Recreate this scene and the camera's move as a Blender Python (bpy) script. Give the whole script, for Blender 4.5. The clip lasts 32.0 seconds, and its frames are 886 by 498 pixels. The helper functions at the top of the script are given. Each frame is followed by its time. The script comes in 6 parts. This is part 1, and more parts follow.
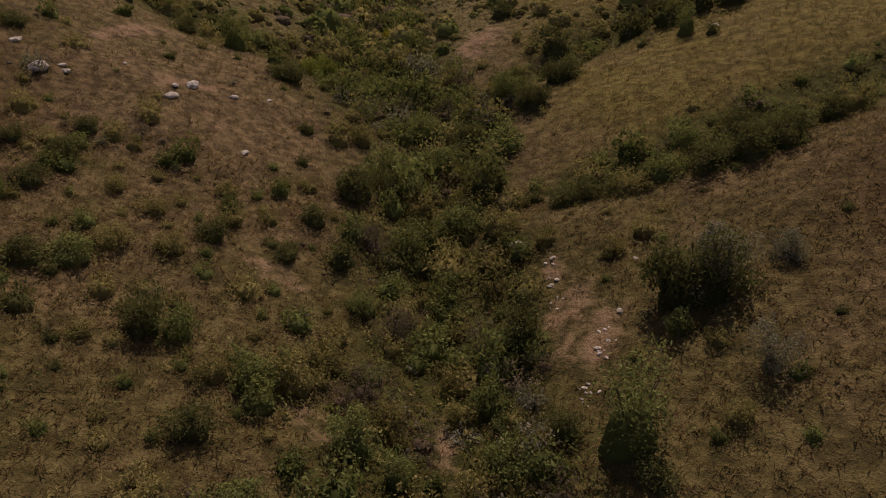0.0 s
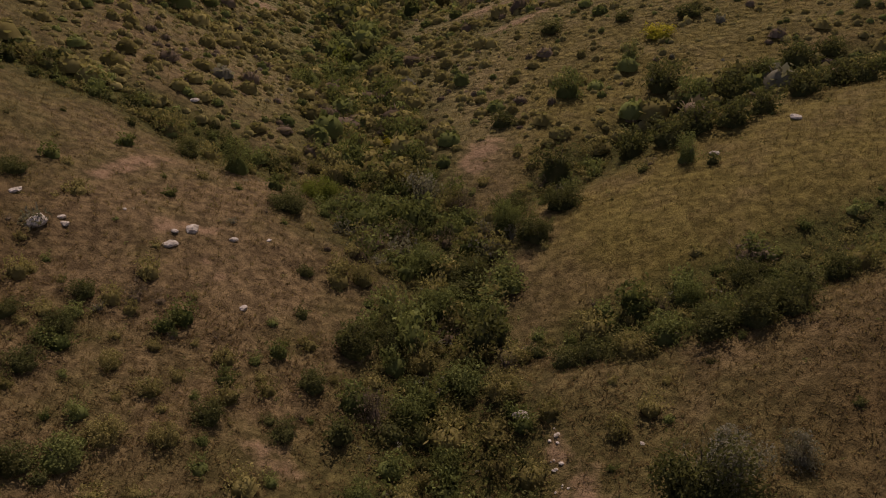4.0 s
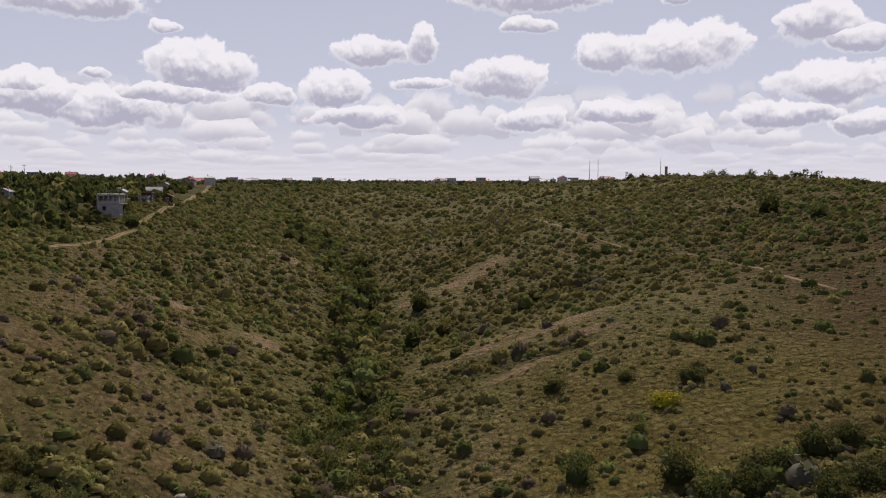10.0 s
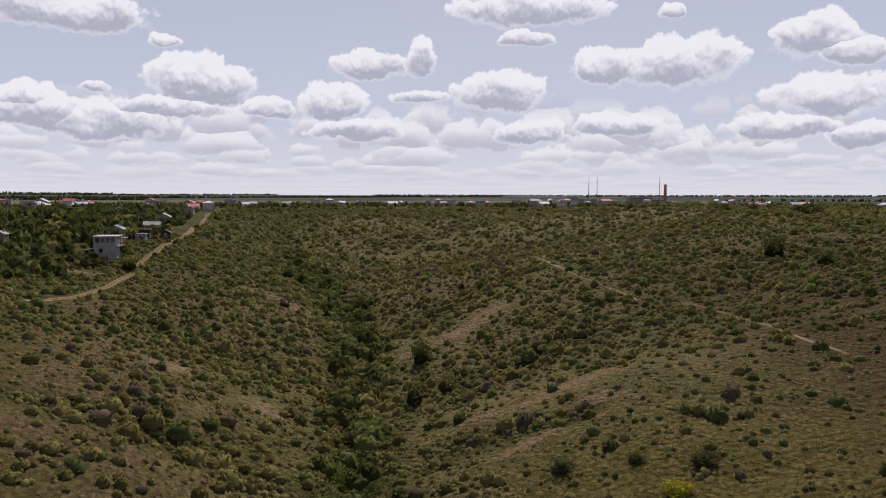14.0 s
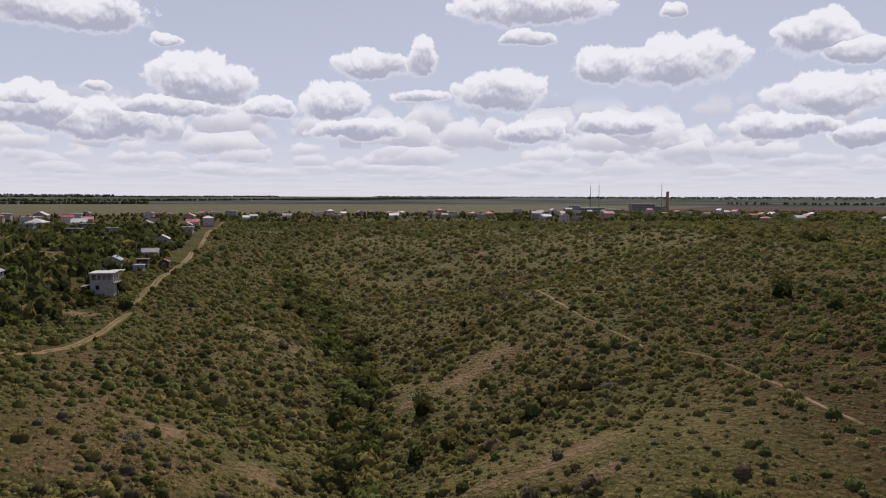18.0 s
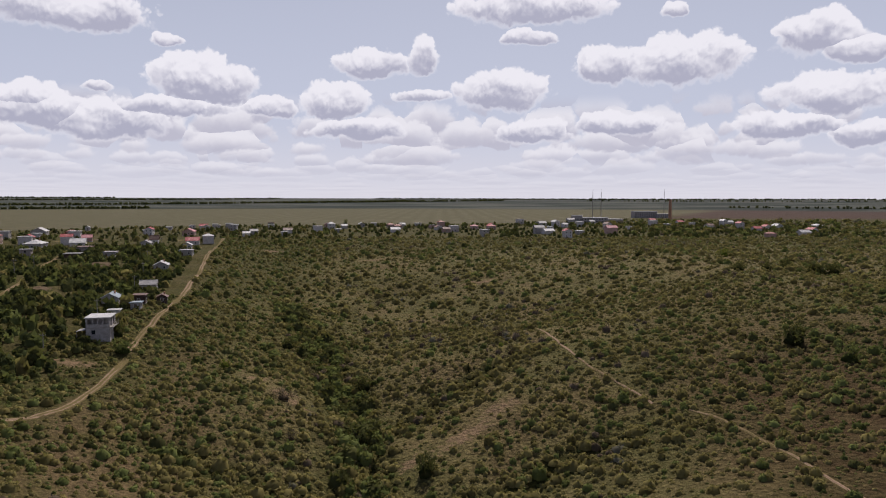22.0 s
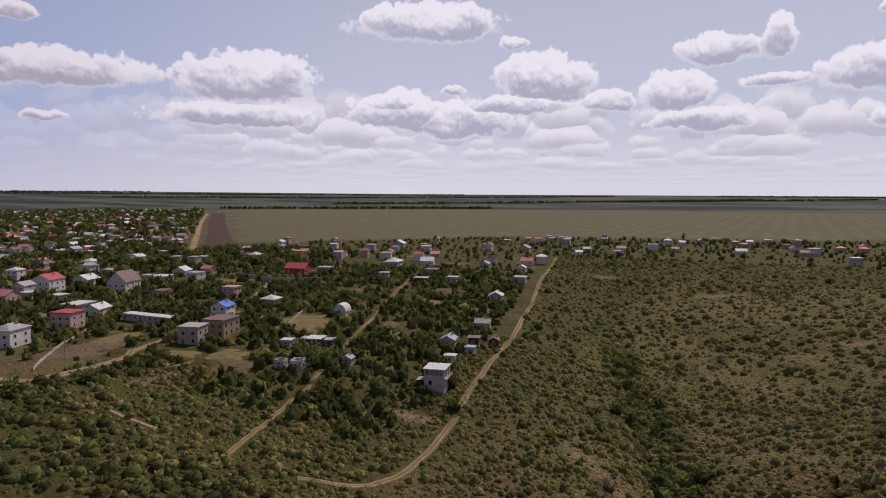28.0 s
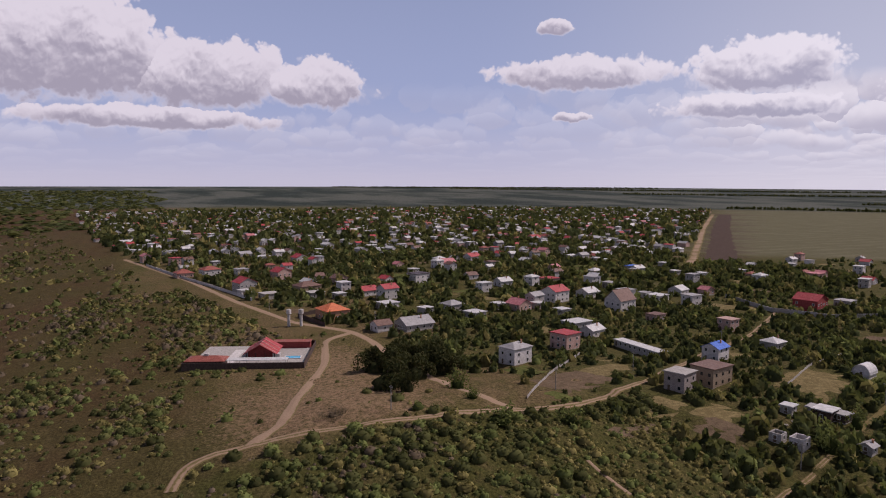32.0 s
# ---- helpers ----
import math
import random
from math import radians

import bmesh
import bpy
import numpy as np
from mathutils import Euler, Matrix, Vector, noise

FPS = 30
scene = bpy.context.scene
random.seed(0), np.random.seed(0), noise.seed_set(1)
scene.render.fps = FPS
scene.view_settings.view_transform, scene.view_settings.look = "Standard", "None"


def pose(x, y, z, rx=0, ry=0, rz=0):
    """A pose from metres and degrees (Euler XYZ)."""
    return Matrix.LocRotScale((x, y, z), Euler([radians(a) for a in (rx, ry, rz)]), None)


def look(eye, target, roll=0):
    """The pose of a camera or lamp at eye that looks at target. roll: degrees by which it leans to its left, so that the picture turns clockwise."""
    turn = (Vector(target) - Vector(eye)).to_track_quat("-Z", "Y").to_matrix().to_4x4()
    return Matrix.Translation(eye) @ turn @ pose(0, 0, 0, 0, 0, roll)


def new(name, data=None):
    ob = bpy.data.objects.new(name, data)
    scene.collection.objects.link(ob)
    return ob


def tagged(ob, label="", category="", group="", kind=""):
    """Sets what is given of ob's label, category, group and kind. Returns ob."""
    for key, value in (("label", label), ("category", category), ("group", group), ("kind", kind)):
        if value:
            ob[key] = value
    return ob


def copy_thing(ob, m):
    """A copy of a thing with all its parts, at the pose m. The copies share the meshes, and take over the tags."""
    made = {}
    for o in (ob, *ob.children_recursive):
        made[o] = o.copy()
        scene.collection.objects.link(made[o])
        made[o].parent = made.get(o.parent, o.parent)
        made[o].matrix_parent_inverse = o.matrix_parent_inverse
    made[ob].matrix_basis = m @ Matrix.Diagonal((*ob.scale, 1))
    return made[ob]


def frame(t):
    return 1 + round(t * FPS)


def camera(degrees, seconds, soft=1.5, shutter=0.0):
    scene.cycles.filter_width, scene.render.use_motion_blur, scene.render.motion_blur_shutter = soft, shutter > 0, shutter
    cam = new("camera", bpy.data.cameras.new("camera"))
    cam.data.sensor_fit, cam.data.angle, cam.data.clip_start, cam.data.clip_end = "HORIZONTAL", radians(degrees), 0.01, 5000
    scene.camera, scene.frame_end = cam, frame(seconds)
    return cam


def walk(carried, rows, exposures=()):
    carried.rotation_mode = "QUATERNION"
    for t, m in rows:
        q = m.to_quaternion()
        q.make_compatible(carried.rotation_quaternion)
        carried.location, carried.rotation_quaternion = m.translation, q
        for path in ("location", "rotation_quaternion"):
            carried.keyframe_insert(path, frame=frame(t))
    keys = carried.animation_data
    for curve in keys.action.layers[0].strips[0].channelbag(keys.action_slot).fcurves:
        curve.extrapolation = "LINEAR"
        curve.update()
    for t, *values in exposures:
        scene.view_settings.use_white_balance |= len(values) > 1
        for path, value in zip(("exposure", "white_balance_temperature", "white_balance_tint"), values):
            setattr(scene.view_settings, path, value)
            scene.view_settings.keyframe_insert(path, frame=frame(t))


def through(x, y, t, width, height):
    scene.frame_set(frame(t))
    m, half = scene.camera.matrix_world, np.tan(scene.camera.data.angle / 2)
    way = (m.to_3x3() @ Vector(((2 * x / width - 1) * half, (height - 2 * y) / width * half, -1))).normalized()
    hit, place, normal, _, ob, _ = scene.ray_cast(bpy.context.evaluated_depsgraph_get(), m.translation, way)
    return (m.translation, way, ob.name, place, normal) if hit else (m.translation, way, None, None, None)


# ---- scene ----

cam = camera(64.1, 32.0, soft=1.1)
# seconds, x, y, z, tilt, roll, yaw
PATH = [
    (0, -0.00, -0.00, -26.88, 60.32, 0.29, 0.01),
    (0.5, 0.00, 0.56, -25.98, 60.33, 0.30, 0.02),
    (1, -0.02, 1.13, -25.10, 60.36, 0.31, 0.01),
    (1.5, -0.04, 1.70, -24.22, 60.38, 0.31, 0.01),
    (2, -0.05, 2.26, -23.34, 60.43, 0.32, 0.02),
    (2.5, -0.06, 2.82, -22.43, 60.54, 0.33, 0.04),
    (4.5, -0.17, 5.25, -19.01, 65.30, 0.33, 0.03),
    (5, -0.22, 5.85, -18.17, 67.09, 0.34, 0.01),
    (5.5, -0.27, 6.44, -17.28, 68.88, 0.35, 0.01),
    (6, -0.30, 7.03, -16.33, 70.66, 0.35, 0.00),
    (6.5, -0.37, 7.62, -15.31, 72.45, 0.36, -0.00),
    (7, -0.45, 8.24, -14.27, 74.24, 0.36, -0.02),
    (7.5, -0.50, 8.86, -13.23, 76.02, 0.34, -0.01),
    (8, -0.54, 9.48, -12.16, 77.79, 0.33, -0.01),
    (8.5, -0.59, 10.08, -11.01, 79.56, 0.32, -0.01),
    (9, -0.65, 10.75, -9.75, 81.33, 0.31, -0.02),
    (9.5, -0.71, 11.39, -8.44, 83.12, 0.31, -0.01),
    (10, -0.78, 11.99, -7.17, 84.93, 0.30, -0.01),
    (10.5, -0.85, 12.54, -6.07, 85.82, 0.29, -0.02),
    (11, -0.92, 13.08, -5.07, 85.81, 0.28, -0.01),
    (11.5, -1.00, 13.62, -4.04, 85.84, 0.26, -0.02),
    (12, -1.11, 14.13, -2.92, 85.86, 0.24, -0.02),
    (12.5, -1.23, 14.59, -1.71, 85.89, 0.22, -0.04),
    (13, -1.38, 15.00, -0.39, 85.91, 0.20, -0.06),
    (13.5, -1.53, 15.38, 1.02, 85.92, 0.19, -0.08),
    (14, -1.65, 15.75, 2.48, 85.93, 0.19, -0.11),
    (14.5, -1.73, 16.15, 3.92, 85.91, 0.19, -0.12),
    (16.5, -1.48, 18.47, 9.82, 85.85, 0.20, -0.01),
    (17, -1.60, 19.12, 11.39, 85.86, 0.20, -0.01),
    (17.5, -1.74, 19.78, 12.97, 85.88, 0.20, -0.01),
    (18, -1.88, 20.46, 14.57, 85.89, 0.20, -0.01),
    (18.5, -2.02, 21.15, 16.19, 85.87, 0.20, 0.01),
    (19, -2.14, 21.85, 17.86, 85.87, 0.20, 0.00),
    (19.5, -2.25, 22.59, 19.56, 85.88, 0.20, 0.01),
    (20, -2.34, 23.36, 21.30, 85.90, 0.19, 0.02),
    (20.5, -2.43, 24.13, 23.06, 85.88, 0.19, 0.01),
    (21, -2.51, 24.93, 24.84, 85.88, 0.17, 0.04),
    (21.5, -2.59, 25.74, 26.62, 85.88, 0.16, 0.07),
    (22, -2.65, 26.57, 28.41, 85.85, 0.15, 0.08),
    (22.5, -2.70, 27.43, 30.21, 85.84, 0.15, 0.09),
    (23, -2.75, 28.34, 32.00, 85.84, 0.14, 0.11),
    (23.5, -2.81, 29.34, 33.78, 85.83, 0.14, 0.93),
    (24, -2.90, 30.43, 35.55, 85.85, 0.13, 2.69),
    (24.5, -3.01, 31.60, 37.33, 85.86, 0.13, 4.97),
    (26.5, -4.31, 38.09, 44.21, 85.63, 0.13, 15.90),
    (27, -4.95, 39.99, 45.98, 85.52, 0.13, 18.98),
    (27.5, -5.68, 41.93, 47.76, 85.40, 0.13, 22.56),
    (28, -6.55, 43.91, 49.57, 85.29, 0.13, 26.63),
    (28.5, -7.60, 45.96, 51.39, 85.18, 0.14, 31.30),
    (29, -8.83, 48.07, 53.21, 85.06, 0.13, 36.06),
    (29.5, -10.25, 50.22, 55.01, 84.99, 0.12, 41.05),
    (30, -11.84, 52.39, 56.78, 84.94, 0.12, 45.92),
    (30.5, -13.58, 54.55, 58.55, 84.89, 0.12, 50.48),
    (31, -15.44, 56.70, 60.30, 84.84, 0.14, 55.65),
    (31.5, -17.38, 58.82, 62.05, 84.79, 0.15, 60.78),
    (32, -19.36, 60.89, 63.80, 84.73, 0.15, 65.99),
]


def aim(x, y, z, tilt, roll, yaw):
    """A pose from a place, the tilt (90 is level), the roll and the yaw to the left."""
    p, w = radians(tilt - 90), radians(yaw)
    ahead = Vector((-math.sin(w) * math.cos(p), math.cos(w) * math.cos(p), math.sin(p)))
    return look((x, y, z), Vector((x, y, z)) + 100 * ahead, roll)


walk(cam, [(t, aim(*row)) for t, *row in PATH],
     [(0.0, -0.36, 7300, 31), (5.0, -0.33, 7250, 30), (8.0, -0.25, 6750, 19), (13.0, -0.27, 6350, 16), (24.0, -0.3, 6300, 17), (32.0, -0.4, 6300, 25)])

# ---- sun and sky ----
SUN_AZ, SUN_EL = -8.0, 50.0  # degrees right of +y (negative: to the right), above the horizon
sun = new("sun", bpy.data.lights.new("sun", "SUN"))
sun.data.energy = 5.0
sun.data.angle = radians(0.6)
sun.data.color = (1.0, 0.93, 0.82)
_a, _e = radians(SUN_AZ), radians(SUN_EL)
sun.matrix_world = look((-math.sin(_a) * math.cos(_e) * 500, math.cos(_a) * math.cos(_e) * 500, math.sin(_e) * 500), (0, 0, 0))


class Nodes:
    """Short hand for building node trees."""

    def __init__(self, tree):
        self.tree = tree
        tree.nodes.clear()

    def add(self, kind, **settings):
        n = self.tree.nodes.new(kind)
        for key, value in settings.items():
            if key == "operation":
                n.operation = value
            elif key == "blend_type":
                n.blend_type = value
            elif key == "data_type":
                n.data_type = value
            elif key == "clamp":
                n.use_clamp = value
        return n

    def put(self, socket, value):
        if isinstance(value, bpy.types.NodeSocket):
            self.tree.links.new(value, socket)
        elif value is not None:
            socket.default_value = value

    def math(self, op, a, b=None, c=None, clamp=False):
        n = self.add("ShaderNodeMath", operation=op, clamp=clamp)
        for s, v in zip(n.inputs, (a, b, c)):
            self.put(s, v)
        return n.outputs[0]

    def vec(self, op, a, b=None):
        n = self.add("ShaderNodeVectorMath", operation=op)
        self.put(n.inputs[0], a)
        self.put(n.inputs[1], b)
        return n.outputs["Value"] if op in ("LENGTH", "DOT_PRODUCT") else n.outputs[0]

    def noise(self, vector, scale, detail=4.0, rough=0.55, out="Fac"):
        n = self.add("ShaderNodeTexNoise")
        self.put(n.inputs["Vector"], vector)
        self.put(n.inputs["Scale"], scale)
        self.put(n.inputs["Detail"], detail)
        self.put(n.inputs["Roughness"], rough)
        return n.outputs[out]

    def smooth(self, v, a, b, to0=0.0, to1=1.0):
        n = self.add("ShaderNodeMapRange")
        n.interpolation_type = "SMOOTHSTEP"
        for s, x in zip(n.inputs, (v, a, b, to0, to1)):
            self.put(s, x)
        return n.outputs[0]

    def mix(self, fac, a, b, blend="MIX"):
        n = self.add("ShaderNodeMix", data_type="RGBA", blend_type=blend)
        self.put(n.inputs[0], fac)
        for s, v in ((n.inputs[6], a), (n.inputs[7], b)):
            self.put(s, (*v, 1) if isinstance(v, tuple) and len(v) == 3 else v)
        return n.outputs[2]

    def attr(self, name):
        n = self.add("ShaderNodeAttribute")
        n.attribute_name = name
        return n.outputs["Fac"]


world = bpy.data.worlds.new("sky")
scene.world = world
world.use_nodes = True
N = Nodes(world.node_tree)
sky = N.add("ShaderNodeTexSky")
sky.sky_type = "NISHITA"
sky.sun_disc = False
sky.sun_elevation = radians(SUN_EL)
sky.sun_rotation = radians(-SUN_AZ)
sky.dust_density = 2.0
coord = N.add("ShaderNodeTexCoord").outputs["Generated"]
sep = N.add("ShaderNodeSeparateXYZ")
N.put(sep.inputs[0], coord)
az = N.math("MULTIPLY", N.math("ARCTAN2", sep.outputs[0], sep.outputs[1]), 57.2958)
el = N.math("MULTIPLY", N.math("ARCSINE", sep.outputs[2]), 57.2958)
comb = N.add("ShaderNodeCombineXYZ")
N.put(comb.inputs[0], az)
N.put(comb.inputs[1], el)
flat = comb.outputs[0]
# billows: the cloud outlines are folded by two sizes of turbulence
coarse = N.vec("MULTIPLY", N.vec("SUBTRACT", N.noise(flat, 0.30, 3, 0.5, "Color"), (0.5, 0.5, 0.5)), (1.5, 0.9, 0))
fine = N.vec("MULTIPLY", N.vec("SUBTRACT", N.noise(flat, 1.3, 4, 0.52, "Color"), (0.5, 0.5, 0.5)), (0.62, 0.5, 0))
bent = N.vec("ADD", N.vec("ADD", flat, coarse), fine)


def puffs(vector, scale):
    """Distance from the middles of a crowd of round puffs."""
    v = N.add("ShaderNodeTexVoronoi")
    v.feature = "SMOOTH_F1"
    N.put(v.inputs["Vector"], vector)
    N.put(v.inputs["Scale"], scale)
    N.put(v.inputs["Smoothness"], 0.25)
    return v.outputs["Distance"]


CUMULUS = [
    (-27.9, 13.0, 7.2, 2.1), (-18.8, 8.9, 4.8, 2.9), (-21.0, 6.7, 5.8, 1.2), (-29.9, 6.2, 5.5, 2.1), (-25.3, 5.6, 5.3, 2.3), (-8.8, 7.5, 3.6, 2.3), (-5.7, 10.5, 3.6, 1.7), (-1.8, 11.1, 1.4, 2.2), (-1.9, 8.0, 2.8, 0.8), (4.6, 8.5, 4.4, 2.5), (7.2, 14.6, 7.9, 1.9), (6.6, 12.5, 2.6, 0.9), (12.7, 10.2, 3.0, 2.1), (18.0, 10.3, 5.8, 2.5), (27.4, 11.5, 3.6, 2.1), (29.9, 10.2, 2.6, 1.3), (29.0, 7.4, 5.5, 2.2), (13.5, 5.7, 4.6, 1.4), (6.9, 5.2, 3.6, 1.4),
]
CUMULUS += [
    (25.5, 5.3, 4.8, 1.4), (30.6, 4.4, 2.9, 1.3), (-21.0, 11.5, 1.5, 0.7), (-25.9, 8.0, 1.4, 0.7), (17.8, 13.8, 1.2, 0.8), (-6.6, 5.4, 4.8, 1.4), (-13.6, 6.9, 2.6, 1.2), (-41.8, 8.5, 6.7, 2.8), (-55.2, 8.5, 8.4, 1.8), (-57.4, 12.1, 1.9, 0.9), (-42.7, 5.7, 7.2, 1.3), (-30.4, 6.8, 3.8, 1.5), (-94.0, 9.4, 9.5, 5.4), (-84.0, 8.0, 8.0, 3.8), (-76.5, 7.6, 5.6, 2.7), (-88.0, 4.8, 11.0, 1.3), (-57.1, 12.0, 1.2, 0.7), (-55.9, 5.2, 1.9, 0.6),
]
ROWS = [(0.36, 2.7, 3.3, 0.0), (0.24, 2.2, 11.7, 0.02), (0.19, 1.9, 27.1, 0.06)]  # small cumulus crowding towards the horizon


def heaps(vector):
    """How deep a direction lies in the nearest cumulus (1 in its middle, 0 at its rim), and how high up in it."""
    near, up = None, None
    for a_, e_, ra, re in CUMULUS:
        m_ = N.vec("MULTIPLY", N.vec("SUBTRACT", vector, (a_, e_ - 0.12 * re, 0)), (1.04 / ra, 1.0 / re, 0))
        d_ = N.vec("LENGTH", N.vec("MAXIMUM", m_, N.vec("MULTIPLY", m_, (-1.0, -1.45, 0))))
        v_ = N.vec("DOT_PRODUCT", m_, (0, 1, 0))
        up = v_ if up is None else N.math("ADD", up, N.math("MULTIPLY", N.math("LESS_THAN", d_, near), N.math("SUBTRACT", v_, up)))
        near = d_ if near is None else N.math("MINIMUM", near, d_)
    return N.math("SUBTRACT", 1.0, near), up


def billows(vector):
    """Heaped puffs of three sizes."""
    v = N.math("ADD", N.math("MULTIPLY", puffs(vector, 0.50), 0.36), N.math("MULTIPLY", puffs(vector, 1.25), 0.24))
    return N.math("ADD", v, N.math("MULTIPLY", puffs(vector, 3.4), 0.12))


lumps = billows(bent)
lit = N.math("SUBTRACT", billows(N.vec("ADD", bent, (0.10, 0.34, 0))), lumps)
deep, up = heaps(bent)
heap = N.math("SUBTRACT", N.math("ADD", deep, 0.31), lumps)
high = N.math("SUBTRACT", N.math("MULTIPLY", N.noise(N.vec("MULTIPLY", flat, (0.03, 0.06, 0)), 1.6, 6, 0.55), N.smooth(el, 26, 40)), 0.66)
thick = N.math("MAXIMUM", heap, high)
cover = N.smooth(thick, 0.0, N.smooth(up, -0.5, 0.3, 0.34, 0.12))
# sunlit crowns and rims, soft shaded bellies
shade = N.math("SUBTRACT", 0.56, N.math("MULTIPLY", up, 0.85))
shade = N.math("SUBTRACT", shade, N.math("MULTIPLY", lit, 1.25))
shade = N.math("ADD", shade, N.math("MULTIPLY", N.math("SUBTRACT", N.noise(bent, 0.35, 3, 0.5), 0.5), 0.9))
grey = N.math("MULTIPLY", N.smooth(shade, 0.10, 0.80), N.smooth(thick, 0.05, 0.34))
side = N.smooth(az, -66.0, -30.0)
puff = N.mix(grey, N.mix(side, (0.90, 0.87, 0.90), (1.02, 1.015, 1.03)), N.mix(side, (0.47, 0.45, 0.52), (0.52, 0.53, 0.63)))
clear = N.vec("MULTIPLY", sky.outputs[0], (0.050, 0.049, 0.050))
blue = N.mix(side, (0.46, 0.56, 0.80), (0.70, 0.755, 0.88))
pale = N.mix(N.math("MULTIPLY", N.smooth(el, 0.0, 26.0, 0.92, 0.55), N.smooth(el, 21.0, 42.0, 1.0, 0.06)), clear, blue)
pale = N.mix(N.smooth(el, 7.0, 0.0, 0.0, 0.8), pale, N.mix(side, (0.68, 0.68, 0.77), (0.85, 0.845, 0.88)))
air = pale
for wide_, tall_, shift_, few_ in ROWS:
    deep_ = N.add("ShaderNodeCombineXYZ")
    N.put(deep_.inputs[0], N.math("MULTIPLY_ADD", az, wide_, shift_))
    N.put(deep_.inputs[1], N.math("MULTIPLY_ADD", N.math("LOGARITHM", N.math("MAXIMUM", el, 0.3), 2.718), tall_, shift_))
    warp_ = N.vec("ADD", deep_.outputs[0], N.vec("MULTIPLY", N.vec("ADD", coarse, fine), (wide_ * 0.55, 0.17 * tall_, 0)))
    cell_ = N.add("ShaderNodeTexVoronoi")
    N.put(cell_.inputs["Vector"], warp_)
    N.put(cell_.inputs["Scale"], 1.0)
    N.put(cell_.inputs["Randomness"], 0.9)
    pick_ = N.add("ShaderNodeSeparateColor")
    N.put(pick_.inputs[0], cell_.outputs["Color"])
    inside_ = N.math("SUBTRACT", N.math("SUBTRACT", N.math("MULTIPLY_ADD", pick_.outputs[0], 0.42, 0.36 - few_), cell_.outputs["Distance"]), N.math("MULTIPLY", N.math("SUBTRACT", lumps, 0.36), 0.55))
    middle_ = N.add("ShaderNodeSeparateXYZ")
    N.put(middle_.inputs[0], N.vec("SUBTRACT", cell_.outputs["Position"], warp_))
    dim_ = N.smooth(N.math("ADD", middle_.outputs[1], N.math("MULTIPLY", inside_, 0.35)), -0.22, 0.36)
    row_ = N.mix(dim_, (0.97, 0.965, 0.98), (0.62, 0.62, 0.70))
    seen_ = N.math("MULTIPLY", N.smooth(inside_, 0.0, 0.13), N.math("MULTIPLY", N.smooth(el, 1.0, 4.5, 0.15, 0.95), N.smooth(el, 8.2, 6.2)))
    seen_ = N.math("MULTIPLY", seen_, N.smooth(az, -50.0, -38.0, 0.2, 1.0))
    air = N.mix(seen_, air, row_)
air = N.mix(cover, air, puff)
air = N.mix(N.smooth(el, 1.6, 0.0, 0.0, 0.6), air, N.mix(side, (0.70, 0.69, 0.77), (0.87, 0.86, 0.89)))
under = N.mix(N.smooth(el, -1.5, -0.3), (0.10, 0.095, 0.06), air)
bg = N.add("ShaderNodeBackground")
N.put(bg.inputs[0], under)
N.put(bg.inputs[1], 1.0)
out = N.add("ShaderNodeOutputWorld")
N.put(out.inputs[0], bg.outputs[0])

# ---- materials ----
def material(name):
    m = bpy.data.materials.new(name)
    m.use_nodes = True
    return m, Nodes(m.node_tree)


def finish(k, colour, rough=0.9, bump=None, strength=0.4, distance=0.1, metal=0.0, spec=0.2):
    p = k.add("ShaderNodeBsdfPrincipled")
    k.put(p.inputs["Base Color"], colour)
    k.put(p.inputs["Roughness"], rough)
    k.put(p.inputs["Metallic"], metal)
    k.put(p.inputs["Specular IOR Level"], spec)
    if bump is not None:
        b = k.add("ShaderNodeBump")
        k.put(b.inputs["Strength"], strength)
        k.put(b.inputs["Distance"], distance)
        k.put(b.inputs["Height"], bump)
        k.put(p.inputs["Normal"], b.outputs[0])
    o = k.add("ShaderNodeOutputMaterial")
    k.put(o.inputs[0], p.outputs[0])


def place(k):
    return k.add("ShaderNodeNewGeometry").outputs["Position"]


